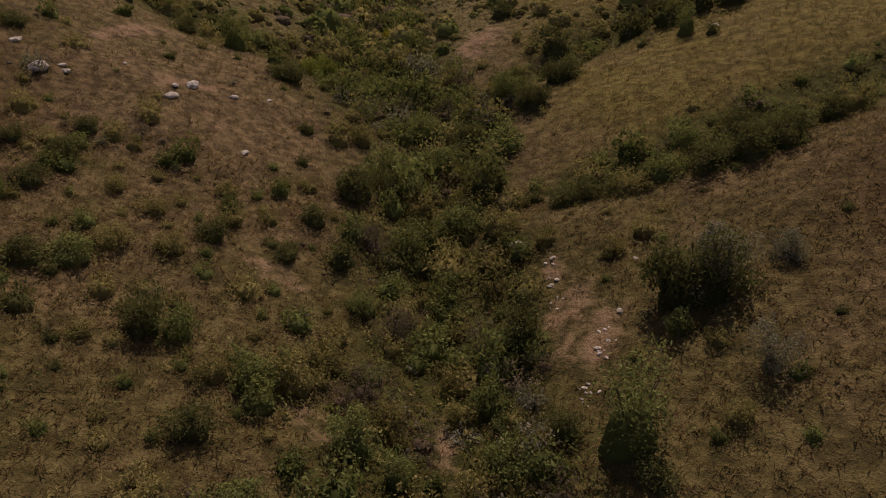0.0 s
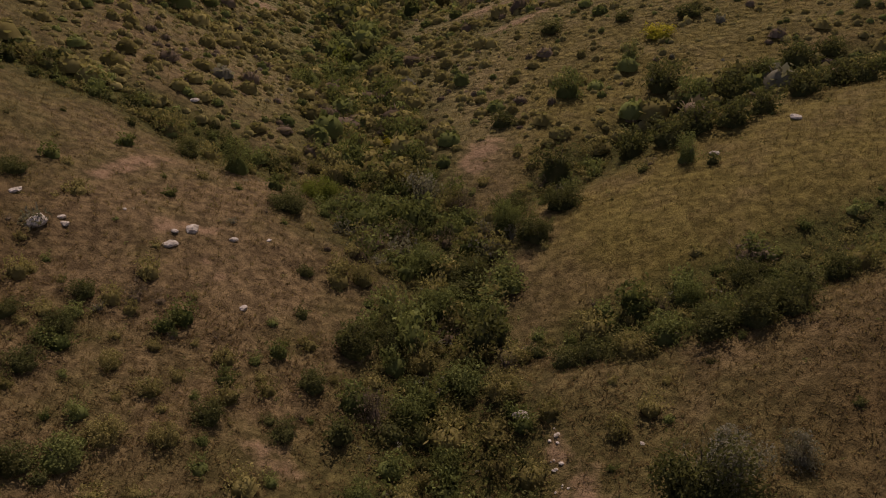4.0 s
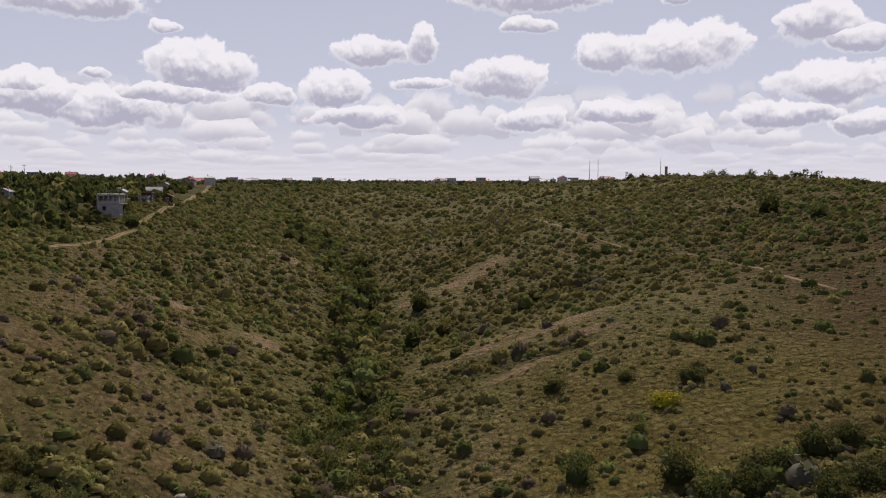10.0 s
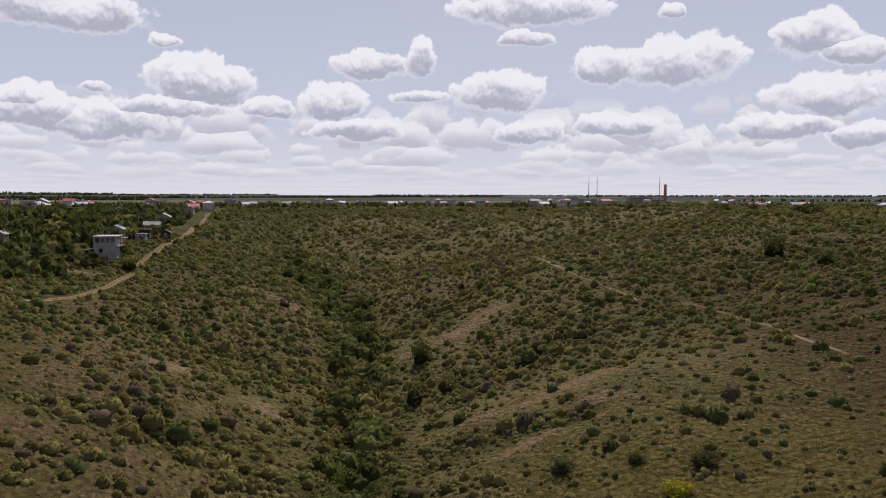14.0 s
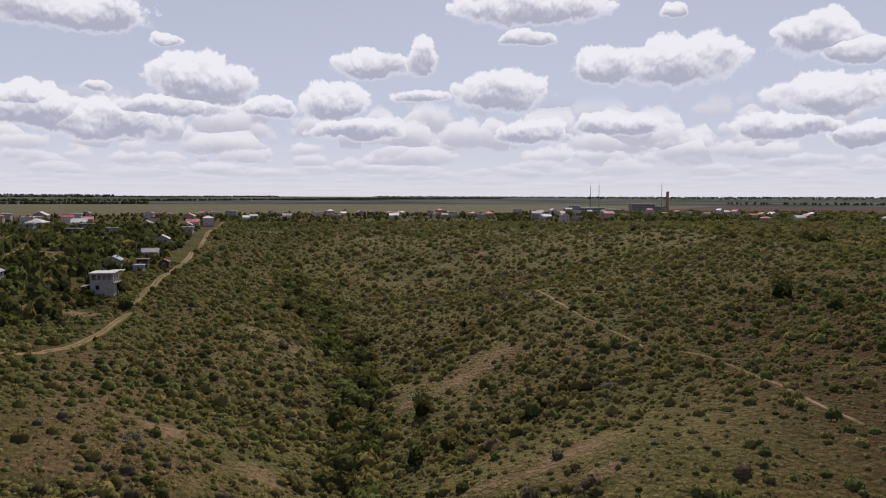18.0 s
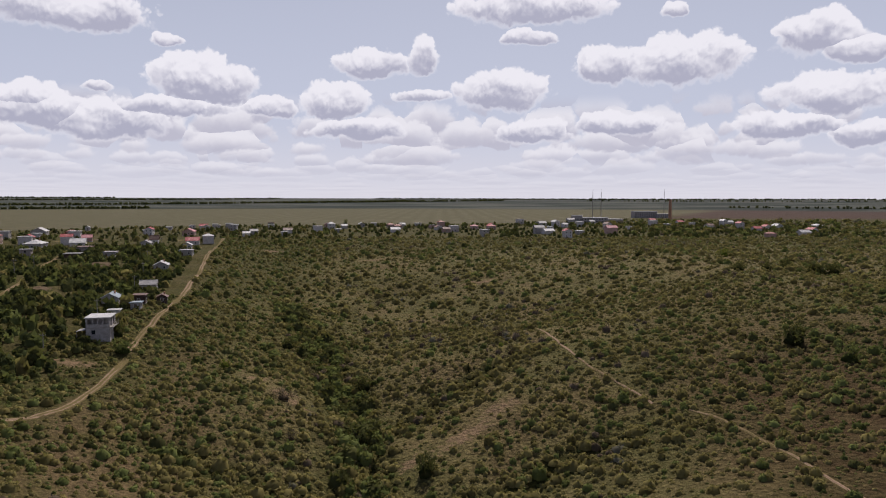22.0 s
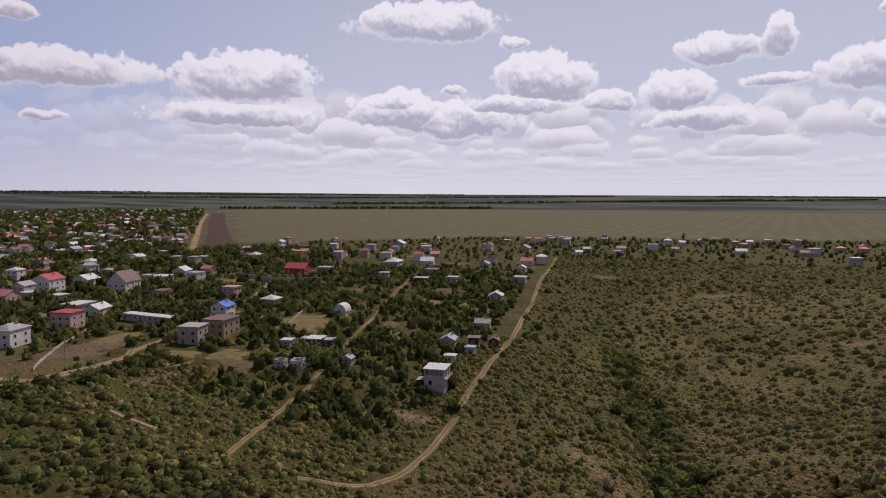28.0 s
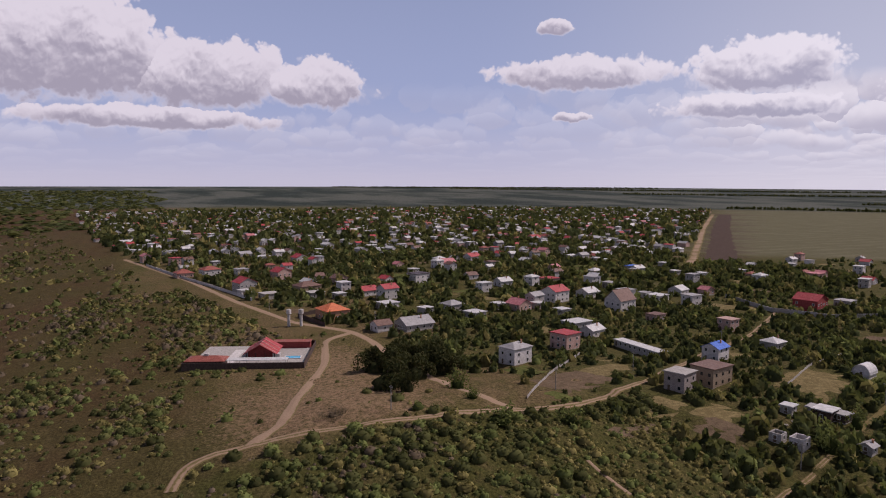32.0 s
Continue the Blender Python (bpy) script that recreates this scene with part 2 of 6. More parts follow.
def make_ground_material():
    m, k = material("steppe_ground")
    at = place(k)
    big = k.noise(at, 0.022, 4, 0.6)
    mid = k.noise(at, 0.16, 5, 0.6)
    clump = k.noise(at, 1.1, 5, 0.65)
    grain = k.noise(at, 7.0, 4, 0.7)
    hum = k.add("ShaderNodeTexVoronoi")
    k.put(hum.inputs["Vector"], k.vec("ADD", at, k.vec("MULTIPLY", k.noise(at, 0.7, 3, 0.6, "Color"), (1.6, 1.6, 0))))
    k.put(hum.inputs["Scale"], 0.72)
    tuft_gap = k.smooth(hum.outputs["Distance"], 0.15, 0.75)
    zone = k.noise(at, 0.045, 4, 0.6)
    dry = k.mix(k.smooth(clump, 0.35, 0.7), (0.072, 0.050, 0.025), (0.195, 0.138, 0.070))
    olive = k.mix(k.smooth(clump, 0.35, 0.68), (0.052, 0.044, 0.016), (0.128, 0.104, 0.040))
    # reddish dry grass, its colour darkened further to stand for lens falloff
    rust = k.mix(k.smooth(clump, 0.35, 0.68), (0.042, 0.024, 0.013), (0.095, 0.055, 0.029))
    c = k.mix(k.smooth(k.math("ADD", k.math("MULTIPLY", big, 0.6), k.math("MULTIPLY", mid, 0.4)), 0.42, 0.58), dry, olive)
    turf = k.mix(k.smooth(clump, 0.32, 0.7), (0.100, 0.083, 0.033), (0.225, 0.182, 0.078))
    turf = k.mix(k.smooth(zone, 0.44, 0.6), turf, k.mix(k.smooth(clump, 0.3, 0.7), (0.070, 0.067, 0.024), (0.165, 0.146, 0.056)))
    turf = k.mix(k.smooth(zone, 0.46, 0.36, 0.0, 0.7), turf, k.mix(k.smooth(clump, 0.3, 0.7), (0.092, 0.066, 0.030), (0.190, 0.140, 0.068)))
    c = k.mix(k.math("MULTIPLY", k.attr("turf"), k.smooth(mid, 0.3, 0.6, 0.45, 1.0)), c, turf)
    gold = k.mix(k.smooth(clump, 0.32, 0.7), (0.070, 0.056, 0.015), (0.175, 0.140, 0.042))
    c = k.mix(k.math("MULTIPLY", k.attr("meadow"), k.smooth(mid, 0.3, 0.6, 0.5, 1.0)), c, gold)
    c = k.mix(k.math("MULTIPLY", k.attr("rust"), k.smooth(mid, 0.3, 0.6, 0.5, 1.0)), c, rust)
    # lush growth along the gully floor and between the gardens; rib hollows carry relief shade
    lush = k.mix(k.smooth(clump, 0.3, 0.7), (0.030, 0.032, 0.009), (0.080, 0.078, 0.022))
    c = k.mix(k.math("MULTIPLY", k.attr("lush"), k.smooth(mid, 0.25, 0.55, 0.55, 1.0)), c, lush)
    # bare chalky clay
    clay = k.mix(k.smooth(grain, 0.3, 0.75), (0.200, 0.121, 0.073), (0.345, 0.234, 0.152))
    bare = k.math("ADD", k.attr("bare"), k.math("MULTIPLY", k.math("SUBTRACT", k.noise(at, 0.55, 6, 0.65), 0.5), 2.2))
    c = k.mix(k.math("MULTIPLY", k.smooth(bare, 0.45, 1.15), 0.8), c, clay)
    # ploughed field and stubble out on the plain
    furrow = k.add("ShaderNodeTexWave")
    k.put(furrow.inputs["Vector"], k.vec("MULTIPLY", at, (0.012, 0.05, 0)))
    k.put(furrow.inputs["Scale"], 1.0)
    k.put(furrow.inputs["Distortion"], 3.0)
    k.put(furrow.inputs["Detail"], 4.0)
    crop = k.mix(k.math("MULTIPLY", furrow.outputs["Fac"], k.smooth(big, 0.3, 0.7)), (0.104, 0.096, 0.055), (0.136, 0.122, 0.074))
    c = k.mix(k.attr("crop"), c, crop)
    c = k.mix(k.attr("plough"), c, k.mix(mid, (0.060, 0.038, 0.030), (0.090, 0.060, 0.048)))
    c = k.mix(k.attr("far"), c, k.mix(k.smooth(k.noise(k.vec("MULTIPLY", at, (0.0016, 0.0035, 0)), 1.0, 5, 0.6), 0.42, 0.58), (0.027, 0.036, 0.031), (0.085, 0.090, 0.076)))
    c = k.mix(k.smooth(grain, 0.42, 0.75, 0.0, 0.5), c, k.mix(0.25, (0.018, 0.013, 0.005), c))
    # darker between hummocks: shade of the gaps put into the turf colour
    c = k.mix(k.math("MULTIPLY", tuft_gap, k.math("MULTIPLY", k.attr("turf"), 0.36)), c, k.mix(0.35, (0.030, 0.028, 0.008), c))
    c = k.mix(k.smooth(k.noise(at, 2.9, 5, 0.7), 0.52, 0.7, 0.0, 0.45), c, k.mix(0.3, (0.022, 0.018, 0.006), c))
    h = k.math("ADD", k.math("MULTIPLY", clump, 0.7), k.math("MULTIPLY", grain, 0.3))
    h = k.math("ADD", h, k.math("MULTIPLY", k.math("MULTIPLY", tuft_gap, k.attr("turf")), -0.6))
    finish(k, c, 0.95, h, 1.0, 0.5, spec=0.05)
    return m


# ---- the lie of the land ----
# gully line: x, y, height of its floor
GULLY = [(2, -60, -55), (1.5, 0, -53), (0.5, 25, -52.4), (0, 45, -51), (-0.5, 58, -50.3), (-3.5, 68, -49.7), (-7, 78, -49), (-10, 95, -48.2), (-15, 125, -47), (-19, 165, -45.5), (-23, 200, -43), (-29, 228, -40.5), (-37, 265, -36.5), (-52, 298, -31), (-68, 338, -25), (-88, 385, -19.5), (-112, 480, -13), (-150, 580, -9), (-170, 640, -6)]
# side hollows that cut the flanks into spurs: course, depth, width
HOLLOWS = [
    ([(-8, 70), (-20, 77), (-34, 81.5), (-50, 84), (-75, 84)], 2.6, 9),
    ([(-13, 108), (-22, 122), (-38, 127), (-60, 122), (-85, 116)], 2.6, 9),
    ([(-20, 176), (-34, 184), (-50, 184), (-66, 188), (-90, 190)], 2.8, 11),
    ([(-30, 236), (-44, 262), (-62, 276), (-84, 290)], 1.5, 12),
    ([(3, 43), (10, 48.5), (20, 50), (33, 54), (50, 60)], 2.4, 7),
    ([(0, 64), (13, 76), (27, 85), (41, 90), (55, 91), (75, 100)], 3.2, 8),
    ([(-12, 130), (0, 141), (10, 141), (22, 140), (40, 142)], 1.8, 8),
    ([(-19, 165), (0, 172), (12, 182), (26, 190), (44, 196), (66, 210)], 3.2, 10),
    ([(-24, 212), (-8, 236), (8, 248), (30, 256), (55, 262)], 2.5, 11),
]
WEST_VALLEY = [(120, -260, -62), (-150, -190, -58), (-500, -170, -52), (-900, -230, -48), (-1500, -260, -44)]
# swellings and dips of the slopes, on two even lattices
SWELL = np.array([1.1, 0.5, 0.4, -1.2, -0.5, 0.9, -1.9, -0.6, 2.3, 0.2, 0.5, 1.8, -0.7, -0.9, -2.7, 0.4, 8, -0.2, 1, 3.1, -0.5, 0, -3.2, -0.3, 3.9, 1.5, 1.3, -0.7, -0.3, -2.1, -1.2, 0.5, 1.8, 0.8, -1.1, 2.6, -0.7, 2.7, -2.8, 2.5, 2.8, 2.7, -0.9, 1.2, 1.5, 2.8, -0.5, 4.5, 1.2, 3.2, 1.7, 1.7, -4.3, -1.9, 1.9, 5, 1.3, -0.5, 1.5, -3.8, -2, 3.5, -0.6, 4, 0.9, 0.9, 0.8, -1.6, -0.4, -0.8, 1.6, 3.5, 1.6, 2.4, -0.8, -1.6, -0.8, -0.3, -0.1, 0.8]).reshape(10, 8)
KNOLL = np.array([-0, -0.1, -0.9, 0.7, 0.3, -0.4, -0, -0, 0, 0.3, -1.2, -0.7, 0.3, -0.1, 0, -0, 0, 0.4, 0.3, 0.1, 0.4, 0.6, -0.1, -0, 0.4, 0.6, -0, 0.1, -0.5, -0.2, 0, 0, 0.8, -0.8, -1.2, 0.5, -0.7, -0.8, 0.1, -0.2, 1, 1.1, -0.2, 0.3, -0.1, 0.5, -0.2, -0.7, -0.2, 0.6, -1, 0.1, 0.7, 1.8, 0.9, 0.2, -1.1, -0.4, 0.2, 0.5, -1.1, -1.9, -0.3, 0, -0.1, 0.2, 0.3, 0.1, -0.2, -0.2, -0, 0, 0, 1.8, 1.4, -0.2, -0.4, -0.1, 0, 0.6, -0.5, 2.1, -2.7, -2, -1.1, 0.5, 0.9, 0.6]).reshape(11, 8)


def from_line(x, y, line):
    """Distance from a broken line, and its height there."""
    best, floor = np.full(np.shape(x), 1e9), np.zeros(np.shape(x))
    for (ax, ay, az_), (bx, by, bz) in zip(line, line[1:]):
        t = np.clip(((x - ax) * (bx - ax) + (y - ay) * (by - ay)) / ((bx - ax) ** 2 + (by - ay) ** 2), 0, 1)
        d = np.hypot(x - ax - t * (bx - ax), y - ay - t * (by - ay))
        hit = d < best
        best, floor = np.where(hit, d, best), np.where(hit, az_ + t * (bz - az_), floor)
    return best, floor


def ease(a, b, v):
    t = np.clip((v - a) / (b - a), 0, 1)
    return t * t * (3 - 2 * t)


_table = np.random.RandomState(5).rand(256, 256)


def bumps(x, y, size):
    """Smooth random heights between -1 and 1, with features of that size."""
    u, v = x / size, y / size
    i, j = np.floor(u).astype(int), np.floor(v).astype(int)
    fu, fv = u - i, v - j
    fu, fv = fu * fu * (3 - 2 * fu), fv * fv * (3 - 2 * fv)
    a, b = _table[i % 256, j % 256], _table[(i + 1) % 256, j % 256]
    c, d = _table[i % 256, (j + 1) % 256], _table[(i + 1) % 256, (j + 1) % 256]
    return ((a * (1 - fu) + b * fu) * (1 - fv) + (c * (1 - fu) + d * fu) * fv) * 2 - 1


def cut_at(x, y, line, width):
    """How deep a place lies in a side hollow: 1 on its floor, 0 on the spurs; it fades at both ends."""
    best, run = np.full(np.shape(x), 1e9), np.zeros(np.shape(x))
    whole = sum(math.dist(p, q) for p, q in zip(line, line[1:]))
    gone = 0.0
    for (ax, ay), (bx, by) in zip(line, line[1:]):
        size = math.dist((ax, ay), (bx, by))
        t = np.clip(((x - ax) * (bx - ax) + (y - ay) * (by - ay)) / size ** 2, 0, 1)
        d = np.hypot(x - ax - t * (bx - ax), y - ay - t * (by - ay))
        hit = d < best
        best, run = np.where(hit, d, best), np.where(hit, (gone + t * size) / whole, run)
        gone += size
    return np.exp(-(np.sqrt(best ** 2 + 1.5) - 1.22) / width) * ease(0, 0.25, run) * ease(1, 0.6, run)


def hollow_at(x, y, wide=0.6):
    """The deepest cut of any side hollow at a place, narrowed to the floor."""
    v = np.zeros(np.shape(x))
    for line, _, width in HOLLOWS:
        v = np.maximum(v, cut_at(x, y, line, wide * width))
    return v


def lie(x, y):
    """Height of the ground without its small bumps."""
    x, y = np.asarray(x, float), np.asarray(y, float)
    d, floor = from_line(x, y, GULLY)
    z = floor + (-5.0 - floor) * (1 - np.exp(-(np.sqrt(d * d + 2) - 1.4) / 105))
    for line, depth, width in HOLLOWS:
        z = z - depth * cut_at(x, y, line, width)
    for row, gy in zip(SWELL, np.linspace(25, 475, 10)):
        for h, gx in zip(row, np.linspace(-210, 130, 8)):
            z = z + h * np.exp(-(((x - gx) / 46) ** 2) - ((y - gy) / 46) ** 2)
    for row, gy in zip(KNOLL, np.linspace(20, 240, 11)):
        for h, gx in zip(row, np.linspace(-70, 70, 8)):
            z = z + h * np.exp(-(((x - gx) / 19) ** 2) - ((y - gy) / 19) ** 2)
    d3, f3 = from_line(x, y, WEST_VALLEY)
    z = z + (f3 + 5) * np.exp(-((d3 / 130) ** 1.4)) * ease(-60, -160, x)
    r, turn = np.hypot(x, y), np.degrees(np.arctan2(-x, np.maximum(y, 1e-3)))
    return z + ease(1900, 4700, r) * (27 + 20 * ease(20, 60, turn))


def rough_at(x, y):
    d, _ = from_line(x, y, GULLY)
    return ease(330, 220, d) * ease(640, 520, y)


def ribs(x, y):
    """Spurs and side hollows that run down the flanks to the gully, from -1 to 1."""
    d, _ = from_line(x, y, GULLY)
    bend = y + 0.35 * d + 9 * bumps(x, y, 40)
    return bumps(0 * x + np.where(x < -0.12 * y, 50.0, 0.0), bend, 19) * ease(6, 26, d) * ease(150, 80, d) * ease(255, 290, y) * ease(470, 380, y)


YARD = float(lie(-321, 107))


def ground_z(x, y):
    x, y = np.asarray(x, float), np.asarray(y, float)
    k = rough_at(x, y)
    level = ease(40, 27, np.hypot(x + 321, y - 107))  # the levelled yard of the compound
    return (1 - level) * lie(x, y) + level * YARD + 1.9 * ribs(x, y) + k * (0.45 * bumps(x, y, 17) + 0.34 * bumps(x + 40, y, 6.1) + 0.13 * bumps(x, y + 9, 2.3))


def steps(parts):
    out = []
    for a, b, n in parts:
        out.append(np.linspace(a, b, n, endpoint=False))
    return np.concatenate(out)


XS = np.unique(np.concatenate([-np.geomspace(260, 4750, 42), steps([(-260, -60, 90), (-60, 60, 90), (60, 170, 46)]), np.geomspace(170, 4750, 44)]))
YS = np.unique(np.concatenate([-np.geomspace(150, 2500, 16), steps([(-150, 8, 32), (8, 140, 100), (140, 480, 140), (480, 700, 46)]), np.geomspace(700, 4750, 44)]))
GXX, GYY = np.meshgrid(XS, YS)
GZZ = ground_z(GXX, GYY)

# spots of bare clay on the spurs: x, y, half length, half width, turn
BARE = [(-60.0, 240.0, 7, 4, -25), (-48.0, 230.0, 11, 5, -40), (-37.3, 154.4, 7, 5, -50), (4.0, 211.0, 15, 5, 38), (13.0, 221.0, 8, 5, 10), (-11.0, 202.0, 6, 3, 55), (23.0, 155.0, 14, 5, 18), (27.0, 143.3, 8, 4, 0), (8.0, 151.0, 7, 2.5, 5), (13.1, 133.3, 8, 3, 20), (4.1, 84.2, 3, 7, -20), (-58.0, 160.8, 7, 5, 0), (8.1, 30.7, 2.4, 3.4, -20), (7.6, 34.5, 1.6, 3.4, -20), (6.3, 32.2, 1.0, 3, 0)]
BARE += [(6.9, 37.7, 0.8, 2.5, -10), (-6.3, 48.0, 1.3, 2.4, 0), (-6.3, 24.8, 2.6, 1.2, -30), (-10.1, 36.2, 3, 1.6, -30), (0.4, 23.9, 1.0, 4, 10), (-21.4, 56.6, 4, 1.5, 20), (-28.6, 64.2, 1.5, 7, -20), (-17.5, 52.1, 3, 0.8, -40), (15.3, 379.7, 14, 7, 0), (-49.0, 485.2, 14, 5, 10), (-126.7, 533.2, 14, 9, 0), (-228.8, 204.9, 12, 9, 0), (-168.9, 358.9, 16, 8, 0), (-111.2, 231.6, 10, 5, 0)]
TRACKS = {
    "village_road": ([(-200.0, 67.9), (-212.0, 72.7), (-212.6, 87.3), (-210.4, 100.8), (-205.9, 119.0), (-203.5, 138.7), (-203.7, 158.3), (-203.0, 166.0), (-199.9, 183.1), (-205.2, 202.0), (-216.6, 232.9), (-233.1, 270.1), (-262.0, 330.0), (-300.0, 392.0)], 3.8, True, "pale two-rut dirt road running into the garden village"),
    "gully_track": ([(-112.0, 176.0), (-98.6, 183.7), (-94.1, 195.0), (-96.1, 217.7), (-100.9, 242.7), (-104.8, 257.7), (-110.8, 294.1), (-115.4, 327.1), (-134.4, 405.9), (-157.7, 493.7), (-188.6, 622.2)], 2.7, True, "sandy dirt track climbing along the edge of the gully"),
    "garden_lane": ([(-131.0, 168.0), (-134.2, 179.7), (-138.1, 195.2), (-143.3, 212.9), (-148.5, 232.8), (-157.5, 258.6), (-171.6, 304.6), (-209.3, 388.2), (-219.3, 418.8), (-245.0, 490.0)], 2.0, True, "overgrown grassy lane between the garden plots"),
    "slope_path": ([(28.5, 298.5), (35.5, 264.0), (37.5, 246.4), (41.5, 230.5), (44.4, 224.2), (48.2, 216.8), (51.8, 207.6)], 1.0, False, "narrow trodden footpath crossing the shrubby slope"),
    "lower_slope_path": ([(59.3, 201.4), (65.0, 193.8), (68.0, 183.1), (70.9, 170.8), (72.7, 158.8), (75.7, 147.8)], 1.1, False, "reddish trodden path across the open slope"),
    "compound_path": ([(-211.6, 88.7), (-222.5, 100.1), (-253.2, 111.9), (-297.0, 132.1), (-335.1, 142.0), (-343.0, 156.5)], 4.6, False, "wide worn earth path past the walled compound"),
    "edge_road": ([(-203.0, 166.0), (-226.0, 160.0), (-275.0, 160.0), (-325.7, 160.7), (-346.5, 157.5), (-379.1, 137.1), (-454.1, 119.2), (-556.7, 101.7), (-746.2, 56.4)], 5.0, False, "pale dirt road along the edge of the village"),
    "field_lane": ([(-470.0, 480.0), (-508.0, 525.0), (-880.0, 900.0), (-1250.0, 1286.0)], 9.5, False, "broad dusty farm lane along the field edge"),
    "bush_path": ([(-171.0, 171.0), (-162.4, 170.9), (-154.8, 172.4)], 1.4, False, "short trodden path among dense bushes"),
}


def bare_at(x, y):
    v = np.zeros(np.shape(x))
    for bx, by, a, b, turn in BARE:
        c, s = math.cos(radians(turn)), math.sin(radians(turn))
        u, w = (x - bx) * c + (y - by) * s, -(x - bx) * s + (y - by) * c
        v = np.maximum(v, 0.95 * np.exp(-((u / a) ** 2 + (w / b) ** 2) ** 1.5))
    for bx, by, a, b in ((-236, 118, 62, 44), (-296, 134, 44, 24)):
        v = np.maximum(v, 0.85 * np.exp(-((((x - bx) / a) ** 2 + ((y - by) / b) ** 2) ** 2)) * ease(-203, -211, x + 0.25 * np.minimum(y - 85, 0)))
    return np.maximum(v, 0.42 * ease(0.25, 0.75, ribs(x, y)))


def lush_at(x, y):
    d, _ = from_line(x, y, GULLY)
    side = ease(np.where(y < 62, 8.0, 14.0), np.where(y < 62, 2.5, 4.0), d) * ease(420, 340, y)
    side = np.maximum(side, ease(0.3, 0.7, hollow_at(x, y)))
    # rib hollows: growth, with relief shade put into its dark colour
    side = np.maximum(side, 0.6 * ease(-0.15, -0.6, ribs(x, y)))
    scrub = ease(-110, -150, x) * ease(100, 60, y + 0.1 * x + 25) * ease(-1300, -1200, x) * np.clip(0.55 + 0.6 * bumps(x, y, 33) + 0.3 * bumps(x, y, 12), 0, 1)
    side = np.maximum(side, 0.6 * scrub)
    side = np.maximum(side, 0.9 * ease(-85, -105, x) * ease(-207, -198, x) * ease(50, 75, y) * ease(225, 205, y))
    village = ease(-70, -100, x) * ease(180, 215, y)
    north = ease(470, 560, y)
    return np.clip(np.maximum(side, 0.75 * np.maximum(village, north)), 0, 1)


def crop_at(x, y):
    """The great field: beyond the gardens, right of the lane along its edge."""
    edge = (x + 510) + (y - 525) * 0.98
    near = y - np.interp(x, [-700, -534, -312, -52, 157, 437, 1000], [470, 590, 826, 900, 985, 1380, 1700])
    return ease(0, 12, edge) * ease(0, 25, near) * ease(2150, 2100, np.hypot(x, y) * 1.0)


def plough_at(x, y):
    edge = (x + 510) + (y - 525) * 0.98
    strip = ease(14, 20, edge) * ease(62, 52, edge) * ease(540, 570, y) * ease(2100, 2000, np.hypot(x, y))
    return 0.85 * strip + ease(0, 30, x - 420 - 0.5 * (y - 1360)) * ease(1150, 1250, y) * ease(2700, 2600, y)


def sheet(name, verts, quads, mats, values=None, pick=None):
    """A mesh from arrays of corners and four-cornered faces."""
    me = bpy.data.meshes.new(name)
    me.vertices.add(len(verts))
    me.vertices.foreach_set("co", np.asarray(verts, np.float32).ravel())
    q = np.asarray(quads, np.int32)
    me.loops.add(q.size)
    me.loops.foreach_set("vertex_index", q.ravel())
    me.polygons.add(len(q))
    me.polygons.foreach_set("loop_start", np.arange(0, q.size, 4, dtype=np.int32))
    if pick is not None:
        me.polygons.foreach_set("material_index", np.asarray(pick, np.int32))
    for m in mats:
        me.materials.append(m)
    for key, v in (values or {}).items():
        a = me.attributes.new(key, "FLOAT", "POINT")
        a.data.foreach_set("value", np.asarray(v, np.float32).ravel())
    me.update(calc_edges=True)
    me.validate()
    return me


def lattice(rows, cols):
    i = np.arange(rows * cols).reshape(rows, cols)
    return np.stack([i[:-1, :-1], i[:-1, 1:], i[1:, 1:], i[1:, :-1]], -1).reshape(-1, 4)


GROUND = make_ground_material()
rr = np.hypot(GXX, GYY)
# reddish dry grass; near and eastern flanks darkened in part for lens falloff
rust = np.maximum(ease(14, 30, GXX) * ease(52, 34, GYY), ease(-22, -38, GXX) * ease(66, 42, GYY)) * 1.0
rust = np.maximum(rust, 0.9 * ease(40, 82, GXX) * ease(290, 200, GYY))
rust = np.maximum(rust, 1.0 * ease(-110, -150, GXX) * ease(95, 55, GYY + 0.1 * GXX + 25) * ease(-560, -430, GXX))
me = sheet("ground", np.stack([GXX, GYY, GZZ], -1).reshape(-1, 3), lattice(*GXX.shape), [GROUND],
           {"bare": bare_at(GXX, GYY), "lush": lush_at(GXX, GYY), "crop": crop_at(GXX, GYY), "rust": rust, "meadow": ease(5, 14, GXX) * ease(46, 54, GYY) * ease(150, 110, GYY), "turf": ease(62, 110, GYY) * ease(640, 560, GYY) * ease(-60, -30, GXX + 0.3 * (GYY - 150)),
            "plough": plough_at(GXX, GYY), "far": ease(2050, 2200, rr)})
me.polygons.foreach_set("use_smooth", np.ones(len(me.polygons), bool))
ground = tagged(new("ground", me), "dry steppe hillside cut by a bushy gully, field beyond", "ground", kind="structure")


# ---- dirt tracks ----
def make_track_material():
    m, k = material("dirt_track")
    at = place(k)
    c = k.mix(k.noise(at, 1.6, 5, 0.65), (0.180, 0.118, 0.076), (0.345, 0.245, 0.172))
    weeds = k.smooth(k.math("ADD", k.attr("verge"), k.math("MULTIPLY", k.noise(at, 0.8, 5, 0.7), 1.1)), 0.72, 1.0)
    c = k.mix(weeds, c, k.mix(k.noise(at, 2.4, 4), (0.075, 0.060, 0.022), (0.19, 0.145, 0.066)))
    finish(k, c, 0.95, k.noise(at, 3.0, 5, 0.7), 0.7, 0.15, spec=0.05)
    return m


TRACK = make_track_material()


